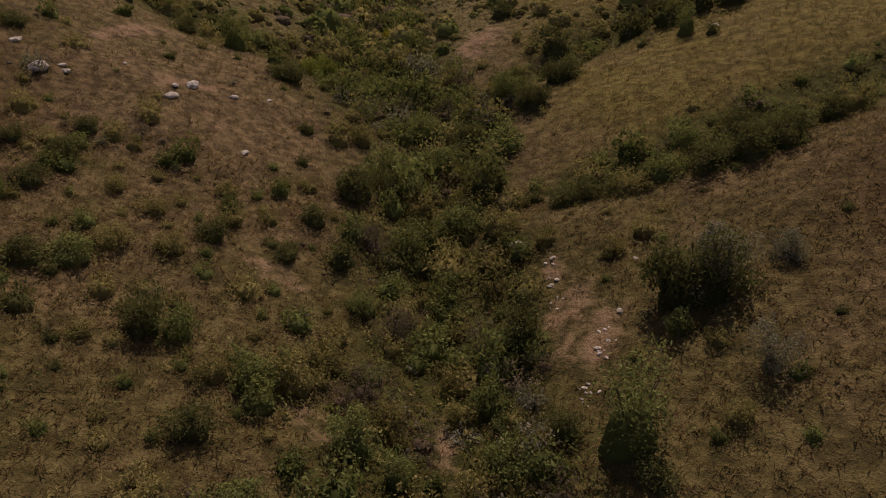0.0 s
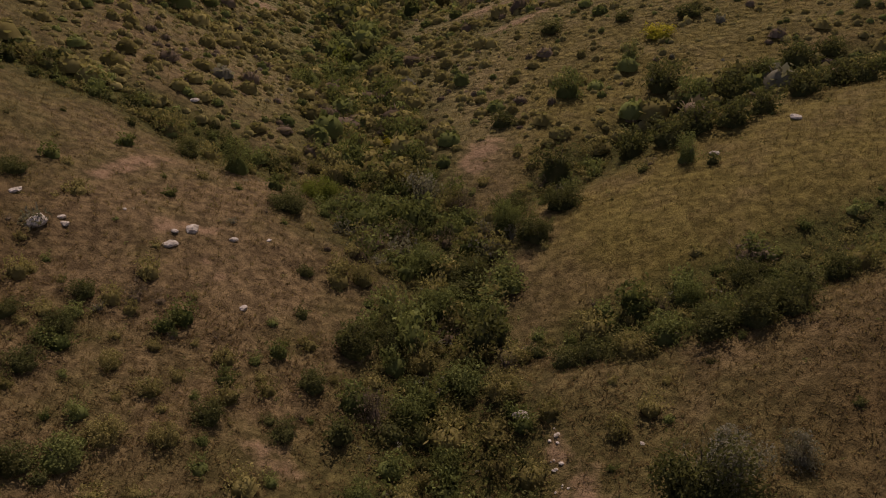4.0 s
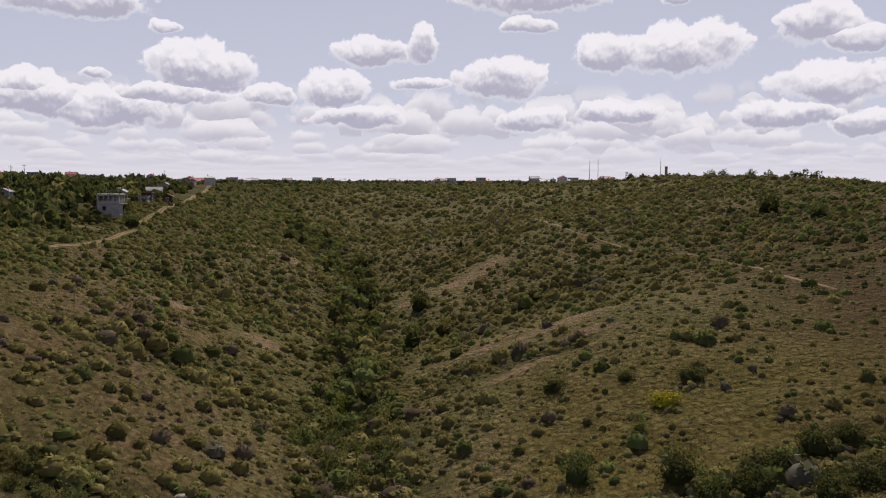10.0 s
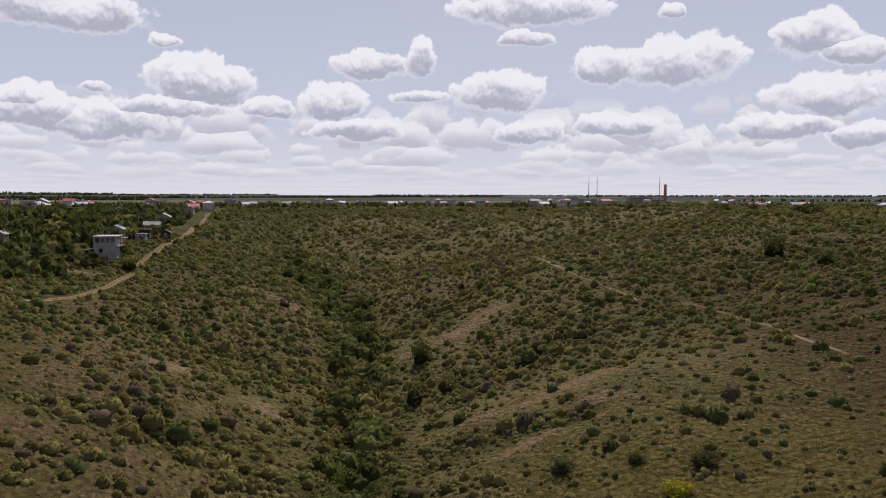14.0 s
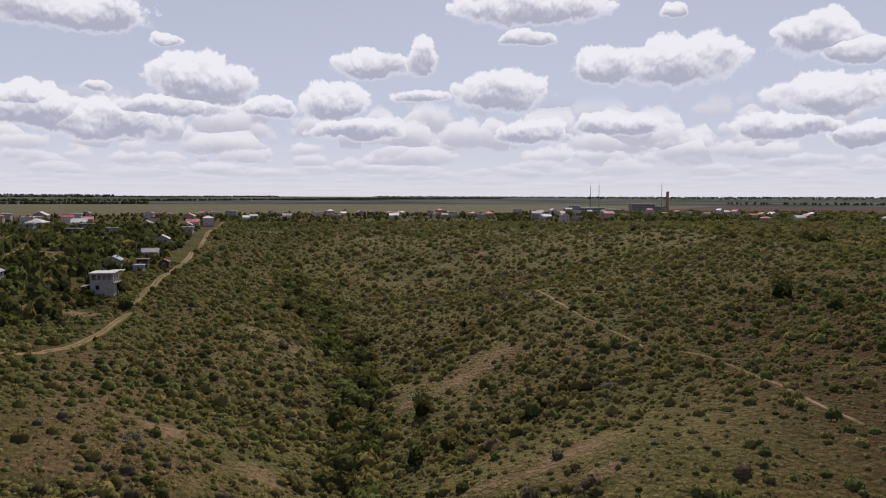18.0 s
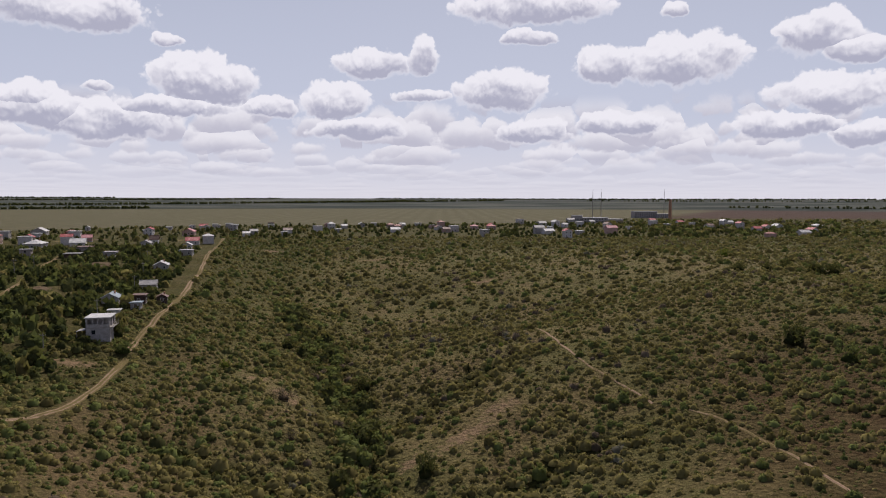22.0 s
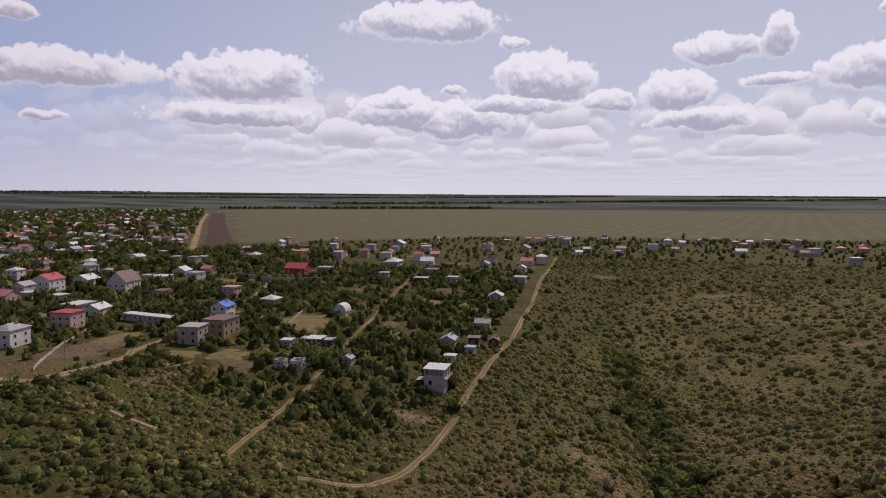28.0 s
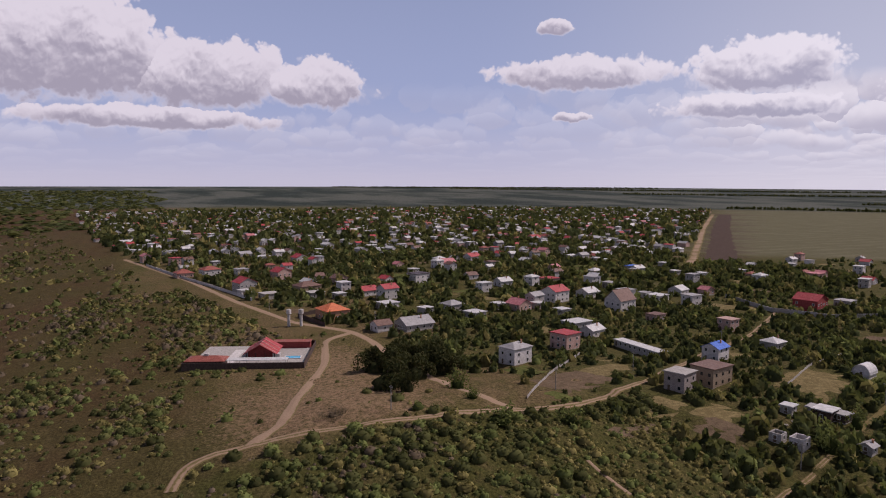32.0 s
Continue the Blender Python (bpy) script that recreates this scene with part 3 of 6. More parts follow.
def along(points, gap):
    """Evenly spaced places on a smooth line through the points, and the way there."""
    p = np.array(points, float)
    s = np.r_[0, np.cumsum(np.hypot(*np.diff(p[:, :2], axis=0).T))]
    fine = np.linspace(0, s[-1], max(4, int(s[-1] / gap)))
    x, y = np.interp(fine, s, p[:, 0]), np.interp(fine, s, p[:, 1])
    w = max(1, int(6 / gap))
    ker = np.ones(2 * w + 1) / (2 * w + 1)
    x = np.convolve(np.pad(x, w, "reflect", reflect_type="odd"), ker, "valid")
    y = np.convolve(np.pad(y, w, "reflect", reflect_type="odd"), ker, "valid")
    return x, y, np.gradient(x), np.gradient(y)


def track(name, points, width, label, ruts=True, weedy=0.0, mat=None):
    x, y, dx, dy = along(points, 2.0)
    n = np.hypot(dx, dy)
    nx, ny = -dy / n, dx / n
    us = np.array([-1, -0.72, -0.45, -0.2, 0, 0.2, 0.45, 0.72, 1])
    verge = np.array([1, 0.35, 0.0, 0.3, 0.55, 0.3, 0.0, 0.35, 1]) if ruts else np.array([1, 0.3, 0, 0, 0, 0, 0, 0.3, 1])
    lift = np.array([-0.12, 0.14, 0.08, 0.14, 0.19, 0.14, 0.08, 0.14, -0.12])
    half = 0.5 * width * (1 + 0.18 * bumps(x * 1.0, y, 11))
    X = x[:, None] + nx[:, None] * us * half[:, None]
    Y = y[:, None] + ny[:, None] * us * half[:, None]
    Z = ground_z(X, Y) + lift + 0.03
    V = np.clip(np.broadcast_to(verge, X.shape) + weedy * (0.6 + 0.8 * bumps(X, Y, 14)), 0, 1)
    me = sheet(name, np.stack([X, Y, Z], -1).reshape(-1, 3), lattice(*X.shape), [mat or TRACK], {"verge": V})
    me.polygons.foreach_set("use_smooth", np.ones(len(me.polygons), bool))
    return tagged(new(name, me), label, "track", kind="structure")


for _name, (_pts, _w, _ruts, _lab) in TRACKS.items():
    track(_name, _pts, _w, _lab, _ruts, {"garden_lane": 0.65, "gully_track": 0.34, "field_lane": 0.3, "slope_path": 0.4, "lower_slope_path": 0.7}.get(_name, 0.0))


def make_ploughed_material():
    m, k = material("ploughed_soil")
    at = place(k)
    c = k.mix(k.noise(at, 0.15, 5, 0.65), (0.045, 0.030, 0.024), (0.085, 0.058, 0.046))
    finish(k, c, 0.95, k.noise(at, 1.2, 4, 0.7), 0.8, 0.3, spec=0.05)
    return m


track("ploughed_strip", [(-470, 520), (-488, 540), (-860, 916), (-1226, 1298)], 30.0, "dark freshly ploughed strip along the field edge", False, 0.0, make_ploughed_material())

# ---- plants ----
def make_leaf_material(name, dark, light, through=0.35, dry=0.35):
    m, k = material(name)
    # tone: random variation plus the crown shade put in by height
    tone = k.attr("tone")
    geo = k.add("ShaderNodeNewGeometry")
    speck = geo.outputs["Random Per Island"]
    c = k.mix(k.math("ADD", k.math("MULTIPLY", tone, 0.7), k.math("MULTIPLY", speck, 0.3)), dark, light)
    c = k.mix(k.smooth(k.noise(geo.outputs["Position"], 0.9, 3), 0.4, 0.75, 0.0, dry), c, (0.16, 0.12, 0.05))
    d, t = k.add("ShaderNodeBsdfDiffuse"), k.add("ShaderNodeBsdfTranslucent")
    k.put(d.inputs[0], c)
    k.put(t.inputs[0], k.mix(0.4, c, (0.16, 0.17, 0.03)))
    s = k.add("ShaderNodeMixShader")
    k.put(s.inputs[0], through)
    k.put(s.inputs[1], d.outputs[0])
    k.put(s.inputs[2], t.outputs[0])
    o = k.add("ShaderNodeOutputMaterial")
    k.put(o.inputs[0], s.outputs[0])
    return m


LEAF = {
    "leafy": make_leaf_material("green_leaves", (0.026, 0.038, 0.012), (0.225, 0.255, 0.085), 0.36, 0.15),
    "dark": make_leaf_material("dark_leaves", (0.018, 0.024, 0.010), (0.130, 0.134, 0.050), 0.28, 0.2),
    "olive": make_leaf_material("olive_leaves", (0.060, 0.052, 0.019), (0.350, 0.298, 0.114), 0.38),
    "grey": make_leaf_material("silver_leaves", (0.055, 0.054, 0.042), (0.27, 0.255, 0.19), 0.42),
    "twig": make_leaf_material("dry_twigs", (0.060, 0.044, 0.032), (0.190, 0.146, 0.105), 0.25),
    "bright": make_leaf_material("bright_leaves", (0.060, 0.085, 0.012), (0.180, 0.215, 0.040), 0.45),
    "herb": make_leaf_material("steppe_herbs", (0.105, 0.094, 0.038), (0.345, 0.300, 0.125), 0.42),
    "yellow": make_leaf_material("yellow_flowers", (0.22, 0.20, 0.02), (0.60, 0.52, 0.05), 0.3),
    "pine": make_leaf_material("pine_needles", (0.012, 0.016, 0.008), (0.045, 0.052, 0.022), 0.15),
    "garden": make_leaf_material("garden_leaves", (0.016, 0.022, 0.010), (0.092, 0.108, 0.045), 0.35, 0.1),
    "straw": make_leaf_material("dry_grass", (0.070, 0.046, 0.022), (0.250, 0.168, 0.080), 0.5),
}
LEAF["conifer"] = LEAF["pine"]


def make_bark_material():
    m, k = material("bark")
    at = place(k)
    finish(k, k.mix(k.noise(at, 9, 5), (0.035, 0.026, 0.019), (0.12, 0.092, 0.068)), 0.95, k.noise(at, 30, 3), 0.5, 0.02)
    return m


BARK = make_bark_material()


def clump(rng, n, leaf, lumps=7, shape="round", spread=0.62):
    """Leaf sprays as four-cornered blades over a heap of uneven lumps, about 1 wide each way and 1 high. Corners (n, 4, 3) and heights."""
    if shape == "cone":
        hh = rng.rand(n) ** 1.3
        ang = rng.rand(n) * 2 * np.pi
        rad = (1 - hh) * (0.55 + 0.45 * rng.rand(n)) * (0.85 + 0.3 * np.sin(ang * 3 + hh * 9))
        c = np.stack([rad * np.cos(ang), rad * np.sin(ang), hh], -1)
        out = np.stack([np.cos(ang), np.sin(ang), 0.4 + 0 * ang], -1)
    else:
        ang = rng.rand(lumps) * 2 * np.pi
        rad = spread * np.sqrt(rng.rand(lumps))
        mid = np.stack([rad * np.cos(ang), rad * np.sin(ang), 0.14 + 0.55 * rng.rand(lumps) * (1.05 - rad)], -1)
        size = 0.2 + 0.24 * rng.rand(lumps)
        pick = rng.randint(0, lumps, n)
        v = rng.normal(size=(n, 3))
        v /= np.linalg.norm(v, axis=1)[:, None]
        v[:, 2] = np.where(v[:, 2] < -0.35, -v[:, 2], v[:, 2])
        deep = 1 - 0.45 * rng.rand(n) ** 2.2
        c = mid[pick] + v * (size[pick] * deep)[:, None]
        c[:, 2] = np.maximum(c[:, 2], 0.03)
        c[:, 2] /= c[:, 2].max()
        out = v
    nrm = out + rng.normal(size=(n, 3)) * 0.75
    nrm /= np.linalg.norm(nrm, axis=1)[:, None]
    up = rng.normal(size=(n, 3))
    if shape == "twig":
        up = out * 1.0 + np.array([0, 0, 0.6]) + rng.normal(size=(n, 3)) * 0.5
    a = np.cross(nrm, up)
    a /= np.linalg.norm(a, axis=1)[:, None] + 1e-9
    b = np.cross(nrm, a)
    la, lb = leaf * (0.5 + 0.8 * rng.rand(n)), leaf * (0.8 + 1.2 * rng.rand(n))
    if shape == "twig":
        la, lb = la * 0.3, lb * 1.3
    a, b = a * la[:, None], b * lb[:, None]
    k = rng.rand(n, 1) * 0.5 - 0.25
    quad = np.stack([c - b, c + a + b * k, c + b, c - a + b * k], 1)
    return quad


def spray(rng, n, leaf, branches, spread):
    """Narrow leaves along boughs that fan up and out from the foot. Corners (n, 4, 3)."""
    ang = rng.rand(branches) * 6.283
    tilt = radians(30 + 65 * spread) * np.sqrt(rng.rand(branches))
    along_ = np.stack([np.sin(tilt) * np.cos(ang), np.sin(tilt) * np.sin(ang), np.cos(tilt)], -1)
    root = np.stack([0.28 * rng.normal(size=branches), 0.28 * rng.normal(size=branches), 0 * ang], -1) * spread
    length = 0.62 + 0.42 * rng.rand(branches)
    pick = rng.randint(0, branches, n)
    u = 0.16 + 0.84 * rng.rand(n) ** 0.8
    d = along_[pick]
    c = root[pick] + d * (length[pick] * u)[:, None]
    c[:, 2] -= 0.22 * (u * np.sin(tilt)[pick]) ** 2
    c += rng.normal(size=(n, 3)) * (0.035 + 0.075 * np.sin(u * 2.9))[:, None]
    c[:, 2] = np.maximum(c[:, 2], 0.02)
    c[:, 2] /= np.percentile(c[:, 2], 99.5)
    b = d + rng.normal(size=(n, 3)) * 0.75
    b /= np.linalg.norm(b, axis=1)[:, None]
    a = np.cross(b, rng.normal(size=(n, 3)))
    a /= np.linalg.norm(a, axis=1)[:, None] + 1e-9
    a, b = a * (leaf * (0.35 + 0.4 * rng.rand(n)))[:, None], b * (leaf * (0.9 + 1.1 * rng.rand(n)))[:, None]
    k = rng.rand(n, 1) * 0.5 - 0.25
    return np.stack([c - b, c + a + b * k, c + b, c - a + b * k], 1)


def sprigs(rng, n):
    """Short leafy sprays that stand out of a low mound, and the tones of their corners."""
    turn = np.arange(n) * 2.4 + rng.rand(n) * 0.9
    rise = np.clip(np.linspace(0.15, 1.25, n) + 0.2 * rng.normal(size=n), 0.1, 1.5)
    way = np.stack([np.cos(rise) * np.cos(turn), np.cos(rise) * np.sin(turn), np.sin(rise)], -1)
    root = way * 0.55
    tip = way * (0.95 + 0.25 * rng.rand(n))[:, None] + np.array([0, 0, 0.05])
    wide = np.stack([-np.sin(turn), np.cos(turn), 0.4 * rng.normal(size=n)], -1) * ((0.12 + 0.10 * rng.rand(n)) * (14 / n) ** 0.35)[:, None]
    mid = root + (tip - root) * (0.5 + 0.2 * rng.rand(n))[:, None] + np.array([0, 0, 0.06])
    v = np.stack([root, mid + wide, tip, mid - wide], 1)
    tone = 0.35 + 0.6 * rng.rand(n, 1) + np.zeros((1, 4))
    return v.reshape(-1, 3), np.arange(4 * n).reshape(-1, 4), tone.ravel()


def mound(rng, rings, sides, n):
    """A low rounded bush: a leafy dome with sprigs."""
    v, f, t = dome(rng, rings, sides, 0.34)
    v[:, 2] -= 0.03
    sv, sf, st = sprigs(rng, n)
    return np.concatenate([v, sv]), np.concatenate([f, sf + len(v)]), np.concatenate([0.35 + 0.4 * rng.rand(len(t)), st])


def dome(rng, rings, sides, wild=0.5):
    """A lumpy low mound with its rim on the ground and the tones of its corners, shaded darker towards the rim."""
    ring, turn = np.meshgrid(np.linspace(0, 1, rings), np.arange(sides) / sides * 2 * np.pi, indexing="ij")
    rad = 0.86 * np.cos(ring * 1.5) ** 0.7 * (1 - wild / 2 + wild * rng.rand(rings, sides))
    z = 0.9 * np.sin(ring * 1.5) * (1 - wild / 3 + 0.6 * wild * rng.rand(rings, sides))
    v = np.stack([rad * np.cos(turn), rad * np.sin(turn), z], -1).reshape(-1, 3)
    i = np.arange(rings * sides).reshape(rings, sides)
    j = np.roll(i, -1, 1)
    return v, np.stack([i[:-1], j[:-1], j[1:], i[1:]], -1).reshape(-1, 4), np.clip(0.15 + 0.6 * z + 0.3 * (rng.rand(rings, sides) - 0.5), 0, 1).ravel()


def core(rng, wide, high, low):
    """A lumpy heart of twigs, 4 rings of 6, coloured dark for the shade inside a crown."""
    ring, turn = np.meshgrid(np.linspace(0.06, 0.94, 4), np.arange(6) / 6 * 2 * np.pi, indexing="ij")
    rad = wide * np.sin(ring * np.pi) * (0.8 + 0.4 * rng.rand(4, 6))
    v = np.stack([rad * np.cos(turn), rad * np.sin(turn), low + (high - low) * ring], -1).reshape(-1, 3)
    i = np.arange(24).reshape(4, 6)
    j = np.roll(i, -1, 1)
    return v, np.stack([i[:-1], j[:-1], j[1:], i[1:]], -1).reshape(-1, 4)


def stems(rng, count, thick, high, lean):
    """Tapered bent limbs that rise from the foot into the crown."""
    verts, faces = [], []
    for s in range(count):
        ang = rng.rand() * 6.283
        reach = lean * (0.4 + 0.6 * rng.rand()) * (0 if count == 1 else 1)
        top = high * (0.7 + 0.3 * rng.rand())
        bend = rng.rand() * 0.12
        base = len(verts)
        for q in range(5):
            u = q / 4
            r = thick * (1 - 0.75 * u)
            px, py = math.cos(ang) * reach * u ** 1.3, math.sin(ang) * reach * u ** 1.3
            px += bend * math.sin(u * 5) * lean
            for g in range(5):
                verts.append((px + r * math.cos(g * 1.2566), py + r * math.sin(g * 1.2566), top * u - 0.05))
        for q in range(4):
            for g in range(5):
                a, b = base + q * 5 + g, base + q * 5 + (g + 1) % 5
                faces.append((a, b, b + 5, a + 5))
    return verts, faces


# unit plants, three of each kind, in two finenesses
KINDS = {"leafy": ("round", 0.62), "dark": ("round", 0.55), "olive": ("round", 0.66), "grey": ("round", 0.7), "twig": ("twig", 0.7),
         "bright": ("round", 0.6), "herb": ("round", 0.66), "yellow": ("round", 0.7), "pine": ("round", 0.72), "garden": ("round", 0.6), "conifer": ("cone", 0.6)}


def unit_plant(kind, seed, n, leaf, with_core=True):
    """Corners, faces and tones of one plant of unit size."""
    rng = np.random.RandomState(seed)
    shape, spread = KINDS[kind]
    if n >= 100 and shape != "cone" and kind != "pine":
        m = n // 2
        q = np.concatenate([clump(rng, n - m, leaf * 0.75, 9, shape, spread), spray(rng, m, leaf * (0.8 if shape == "twig" else 1.0), 16 if n < 1000 else 30, spread)])
    else:
        q = clump(rng, n, leaf, 8, shape, spread)
    v, f = q.reshape(-1, 3), np.arange(4 * n).reshape(-1, 4)
    # half random; half by height, with shade low in the crown put into colour
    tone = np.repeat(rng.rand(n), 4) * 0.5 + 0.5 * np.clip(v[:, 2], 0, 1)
    if with_core == "dome":
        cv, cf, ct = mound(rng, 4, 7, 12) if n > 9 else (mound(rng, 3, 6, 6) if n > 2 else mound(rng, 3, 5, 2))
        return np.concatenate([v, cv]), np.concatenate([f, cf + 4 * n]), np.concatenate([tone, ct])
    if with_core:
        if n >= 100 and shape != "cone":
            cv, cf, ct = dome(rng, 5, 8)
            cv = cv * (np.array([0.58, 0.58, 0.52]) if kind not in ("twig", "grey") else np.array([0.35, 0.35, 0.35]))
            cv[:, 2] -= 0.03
            # heart toned almost to the darkest: inner crown shade put into its colour
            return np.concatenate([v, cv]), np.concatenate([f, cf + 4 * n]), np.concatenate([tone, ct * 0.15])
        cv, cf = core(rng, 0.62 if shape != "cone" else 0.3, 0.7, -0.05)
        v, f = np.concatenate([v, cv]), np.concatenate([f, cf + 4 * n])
        # darkest tone on the heart, again for shade within the crown
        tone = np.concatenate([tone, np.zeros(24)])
    return v, f, tone


NAME = {"leafy": "green_shrub", "dark": "dark_shrub", "olive": "olive_shrub", "grey": "silver_shrub", "twig": "dry_shrub", "bright": "bright_shrub",
        "yellow": "flowering_bush", "pine": "pine_tree", "conifer": "young_conifer"}
SAYS = {"leafy": "leafy green wild shrub growing in dry grass", "dark": "dense dark green thorny shrub on the slope",
        "olive": "low olive-green bush in dry steppe grass", "grey": "silvery grey-leaved wild olive bush with open crown",
        "twig": "half-dry brown twiggy bush in the gully", "bright": "bright yellow-green sapling among darker shrubs",
        "yellow": "low bush covered in yellow flowers", "pine": "dark dense pine with drooping crown by the road",
        "conifer": "slender dark conical young tree in the gully"}
HEROES = []
HEROES += [("leafy", row) for row in (
    (8.1, 22.6, 2.2, 7.6), (-13.2, 28.5, 1.5, 2.3), (-8.9, 26.5, 1.8, 2.6), (-4.1, 23.5, 1.6, 3.1), (-4.7, 34.7, 1.5, 2.0), (0.2, 38.3, 1.8, 2.5), (2.7, 27.4, 1.6, 2.4), (15.4, 46.1, 2.0, 2.6), (11.9, 29.1, 1.0, 1.8), (3.4, 53.2, 2.3, 2.7), (-0.2, 55.5, 2.7, 3.3), (-2.4, 62.7, 2.6, 3.1), (-2.5, 42.7, 2.2, 2.7), (1.9, 45.6, 2.3, 2.4), (-20.0, 32.6, 1.7, 1.7), (3.0, 22.9, 1.7, 2.1), (-2.0, 22.1, 1.2, 2.5), (-5.8, 19.4, 1.5, 1.5), (-8.2, 18.8, 1.7, 1.6), (-21.2, 72.7, 2.1, 5.2), (15.8, 95.8, 2.9, 4.6), (29.4, 87.6, 2.8, 4.2), (23.6, 70.5, 1.6, 4.1), (6.0, 66.7, 2.4, 3.9),
)]
HEROES += [("leafy", row) for row in (
    (-7.7, 174.0, 3.8, 7.1), (25.2, 103.0, 1.7, 4.2), (18.1, 50.4, 1.6, 2.5), (107.4, 215.6, 3.9, 6.4), (-126.2, 914.2, 3.5, 9.2), (-103.3, 245.4, 4.2, 5.6), (-230.2, 160.4, 5.7, 8.0), (-215.3, 158.3, 3.2, 5.0), (-195.8, 157.8, 5.9, 6.7), (-190.1, 178.5, 5.0, 6.1), (-152.8, 241.3, 6.8, 11.4), (-159.3, 260.7, 3.8, 9.8),
)]
HEROES += [("dark", row) for row in (
    (13.3, 31.5, 3.2, 5.3), (12.3, 31.5, 1.7, 2.9), (4.3, 31.8, 1.9, 5.0), (-6.7, 47.8, 1.7, 2.6), (-4.1, 48.9, 1.4, 3.4), (-14.7, 28.4, 1.7, 3.2), (-10.7, 22.3, 1.7, 2.0), (8.7, 46.0, 1.9, 2.0), (11.1, 46.2, 2.0, 2.4), (18.2, 45.3, 2.2, 2.7), (20.9, 45.4, 2.1, 3.1), (23.5, 45.7, 2.1, 3.1), (22.9, 51.3, 2.4, 2.5), (28.0, 48.9, 2.0, 2.4), (2.3, 60.6, 2.3, 3.1), (6.5, 69.7, 2.2, 3.5), (8.5, 62.8, 1.7, 2.7), (-24.1, 42.0, 1.2, 1.4), (-24.6, 38.5, 1.5, 1.6), (-21.8, 31.7, 1.6, 1.7), (-14.1, 37.8, 1.5, 1.7), (-9.9, 38.4, 1.4, 1.3), (-8.9, 43.0, 1.3, 1.7), (-27.2, 42.1, 1.2, 1.4),
)]
HEROES += [("dark", row) for row in (
    (5.7, 24.3, 1.3, 1.9), (8.6, 20.4, 1.6, 1.3), (26.7, 91.5, 3.1, 5.1), (12.0, 77.5, 3.0, 6.1), (20.5, 79.1, 3.1, 4.4), (23.8, 77.3, 3.0, 4.0), (27.1, 78.4, 3.2, 4.3), (30.1, 76.7, 3.1, 3.9), (33.5, 78.2, 2.8, 3.7), (33.7, 87.8, 3.5, 4.5), (38.1, 90.6, 3.2, 3.5), (39.4, 82.3, 3.2, 4.2), (43.7, 83.8, 3.3, 3.9), (43.3, 93.4, 3.1, 3.6), (46.1, 82.7, 2.9, 3.9), (47.6, 94.1, 2.8, 2.9), (-14.9, 66.1, 2.6, 2.2), (-26.2, 218.4, 6.9, 7.8), (11.5, 68.6, 2.8, 3.2), (7.8, 63.9, 2.3, 2.5), (-26.2, 73.5, 1.9, 2.3), (-18.2, 78.2, 2.2, 2.4), (7.3, 91.4, 2.4, 2.5), (16.9, 122.1, 3.1, 2.4),
)]
HEROES += [("dark", row) for row in (
    (27.6, 119.2, 1.9, 2.0), (36.5, 115.7, 3.8, 2.2), (-7.1, 194.8, 4.2, 7.9), (-4.2, 51.7, 2.0, 3.1), (-6.5, 48.4, 2.1, 2.9), (2.0, 58.5, 3.1, 2.3), (22.9, 47.4, 2.4, 2.1), (25.4, 48.8, 2.2, 2.2), (18.8, 45.8, 2.4, 2.0), (-24.3, 42.5, 1.6, 1.6), (-24.4, 45.8, 1.4, 1.4), (-34.2, 57.5, 1.6, 1.7), (-11.4, 55.6, 1.0, 1.1), (102.1, 235.6, 6.0, 8.8), (154.4, 350.2, 4.1, 7.0), (160.6, 334.9, 6.9, 7.0), (169.2, 337.2, 5.0, 7.7), (137.8, 332.4, 3.4, 5.7), (103.5, 410.6, 3.1, 5.4), (-60.9, 286.9, 3.8, 4.7), (125.6, 333.7, 3.9, 4.7), (53.5, 516.9, 2.7, 7.0), (-111.9, 260.3, 4.1, 7.2), (-29.1, 258.3, 4.1, 6.3),
)]
HEROES += [("grey", row) for row in (
    (14.5, 32.1, 2.4, 4.9), (14.8, 25.0, 1.3, 3.3), (18.5, 32.8, 1.3, 2.2), (4.4, 26.6, 1.1, 2.2), (-2.6, 76.7, 3.2, 4.3),
)]
HEROES += [("twig", row) for row in (
    (2.3, 32.3, 1.3, 3.2), (-4.0, 27.6, 1.7, 2.5), (-2.7, 33.0, 1.8, 2.6), (-4.7, 41.8, 1.9, 2.7), (1.9, 73.0, 2.2, 3.6), (4.1, 168.5, 3.1, 3.5), (-49.3, 227.7, 5.7, 4.7), (-33.5, 362.6, 4.0, 5.7), (17.5, 280.2, 2.9, 5.1), (19.6, 259.2, 2.6, 4.3), (88.7, 226.5, 3.2, 4.9), (-48.6, 262.8, 2.3, 4.4), (-42.2, 206.5, 2.6, 4.1), (-217.7, 114.1, 6.0, 3.1),
)]
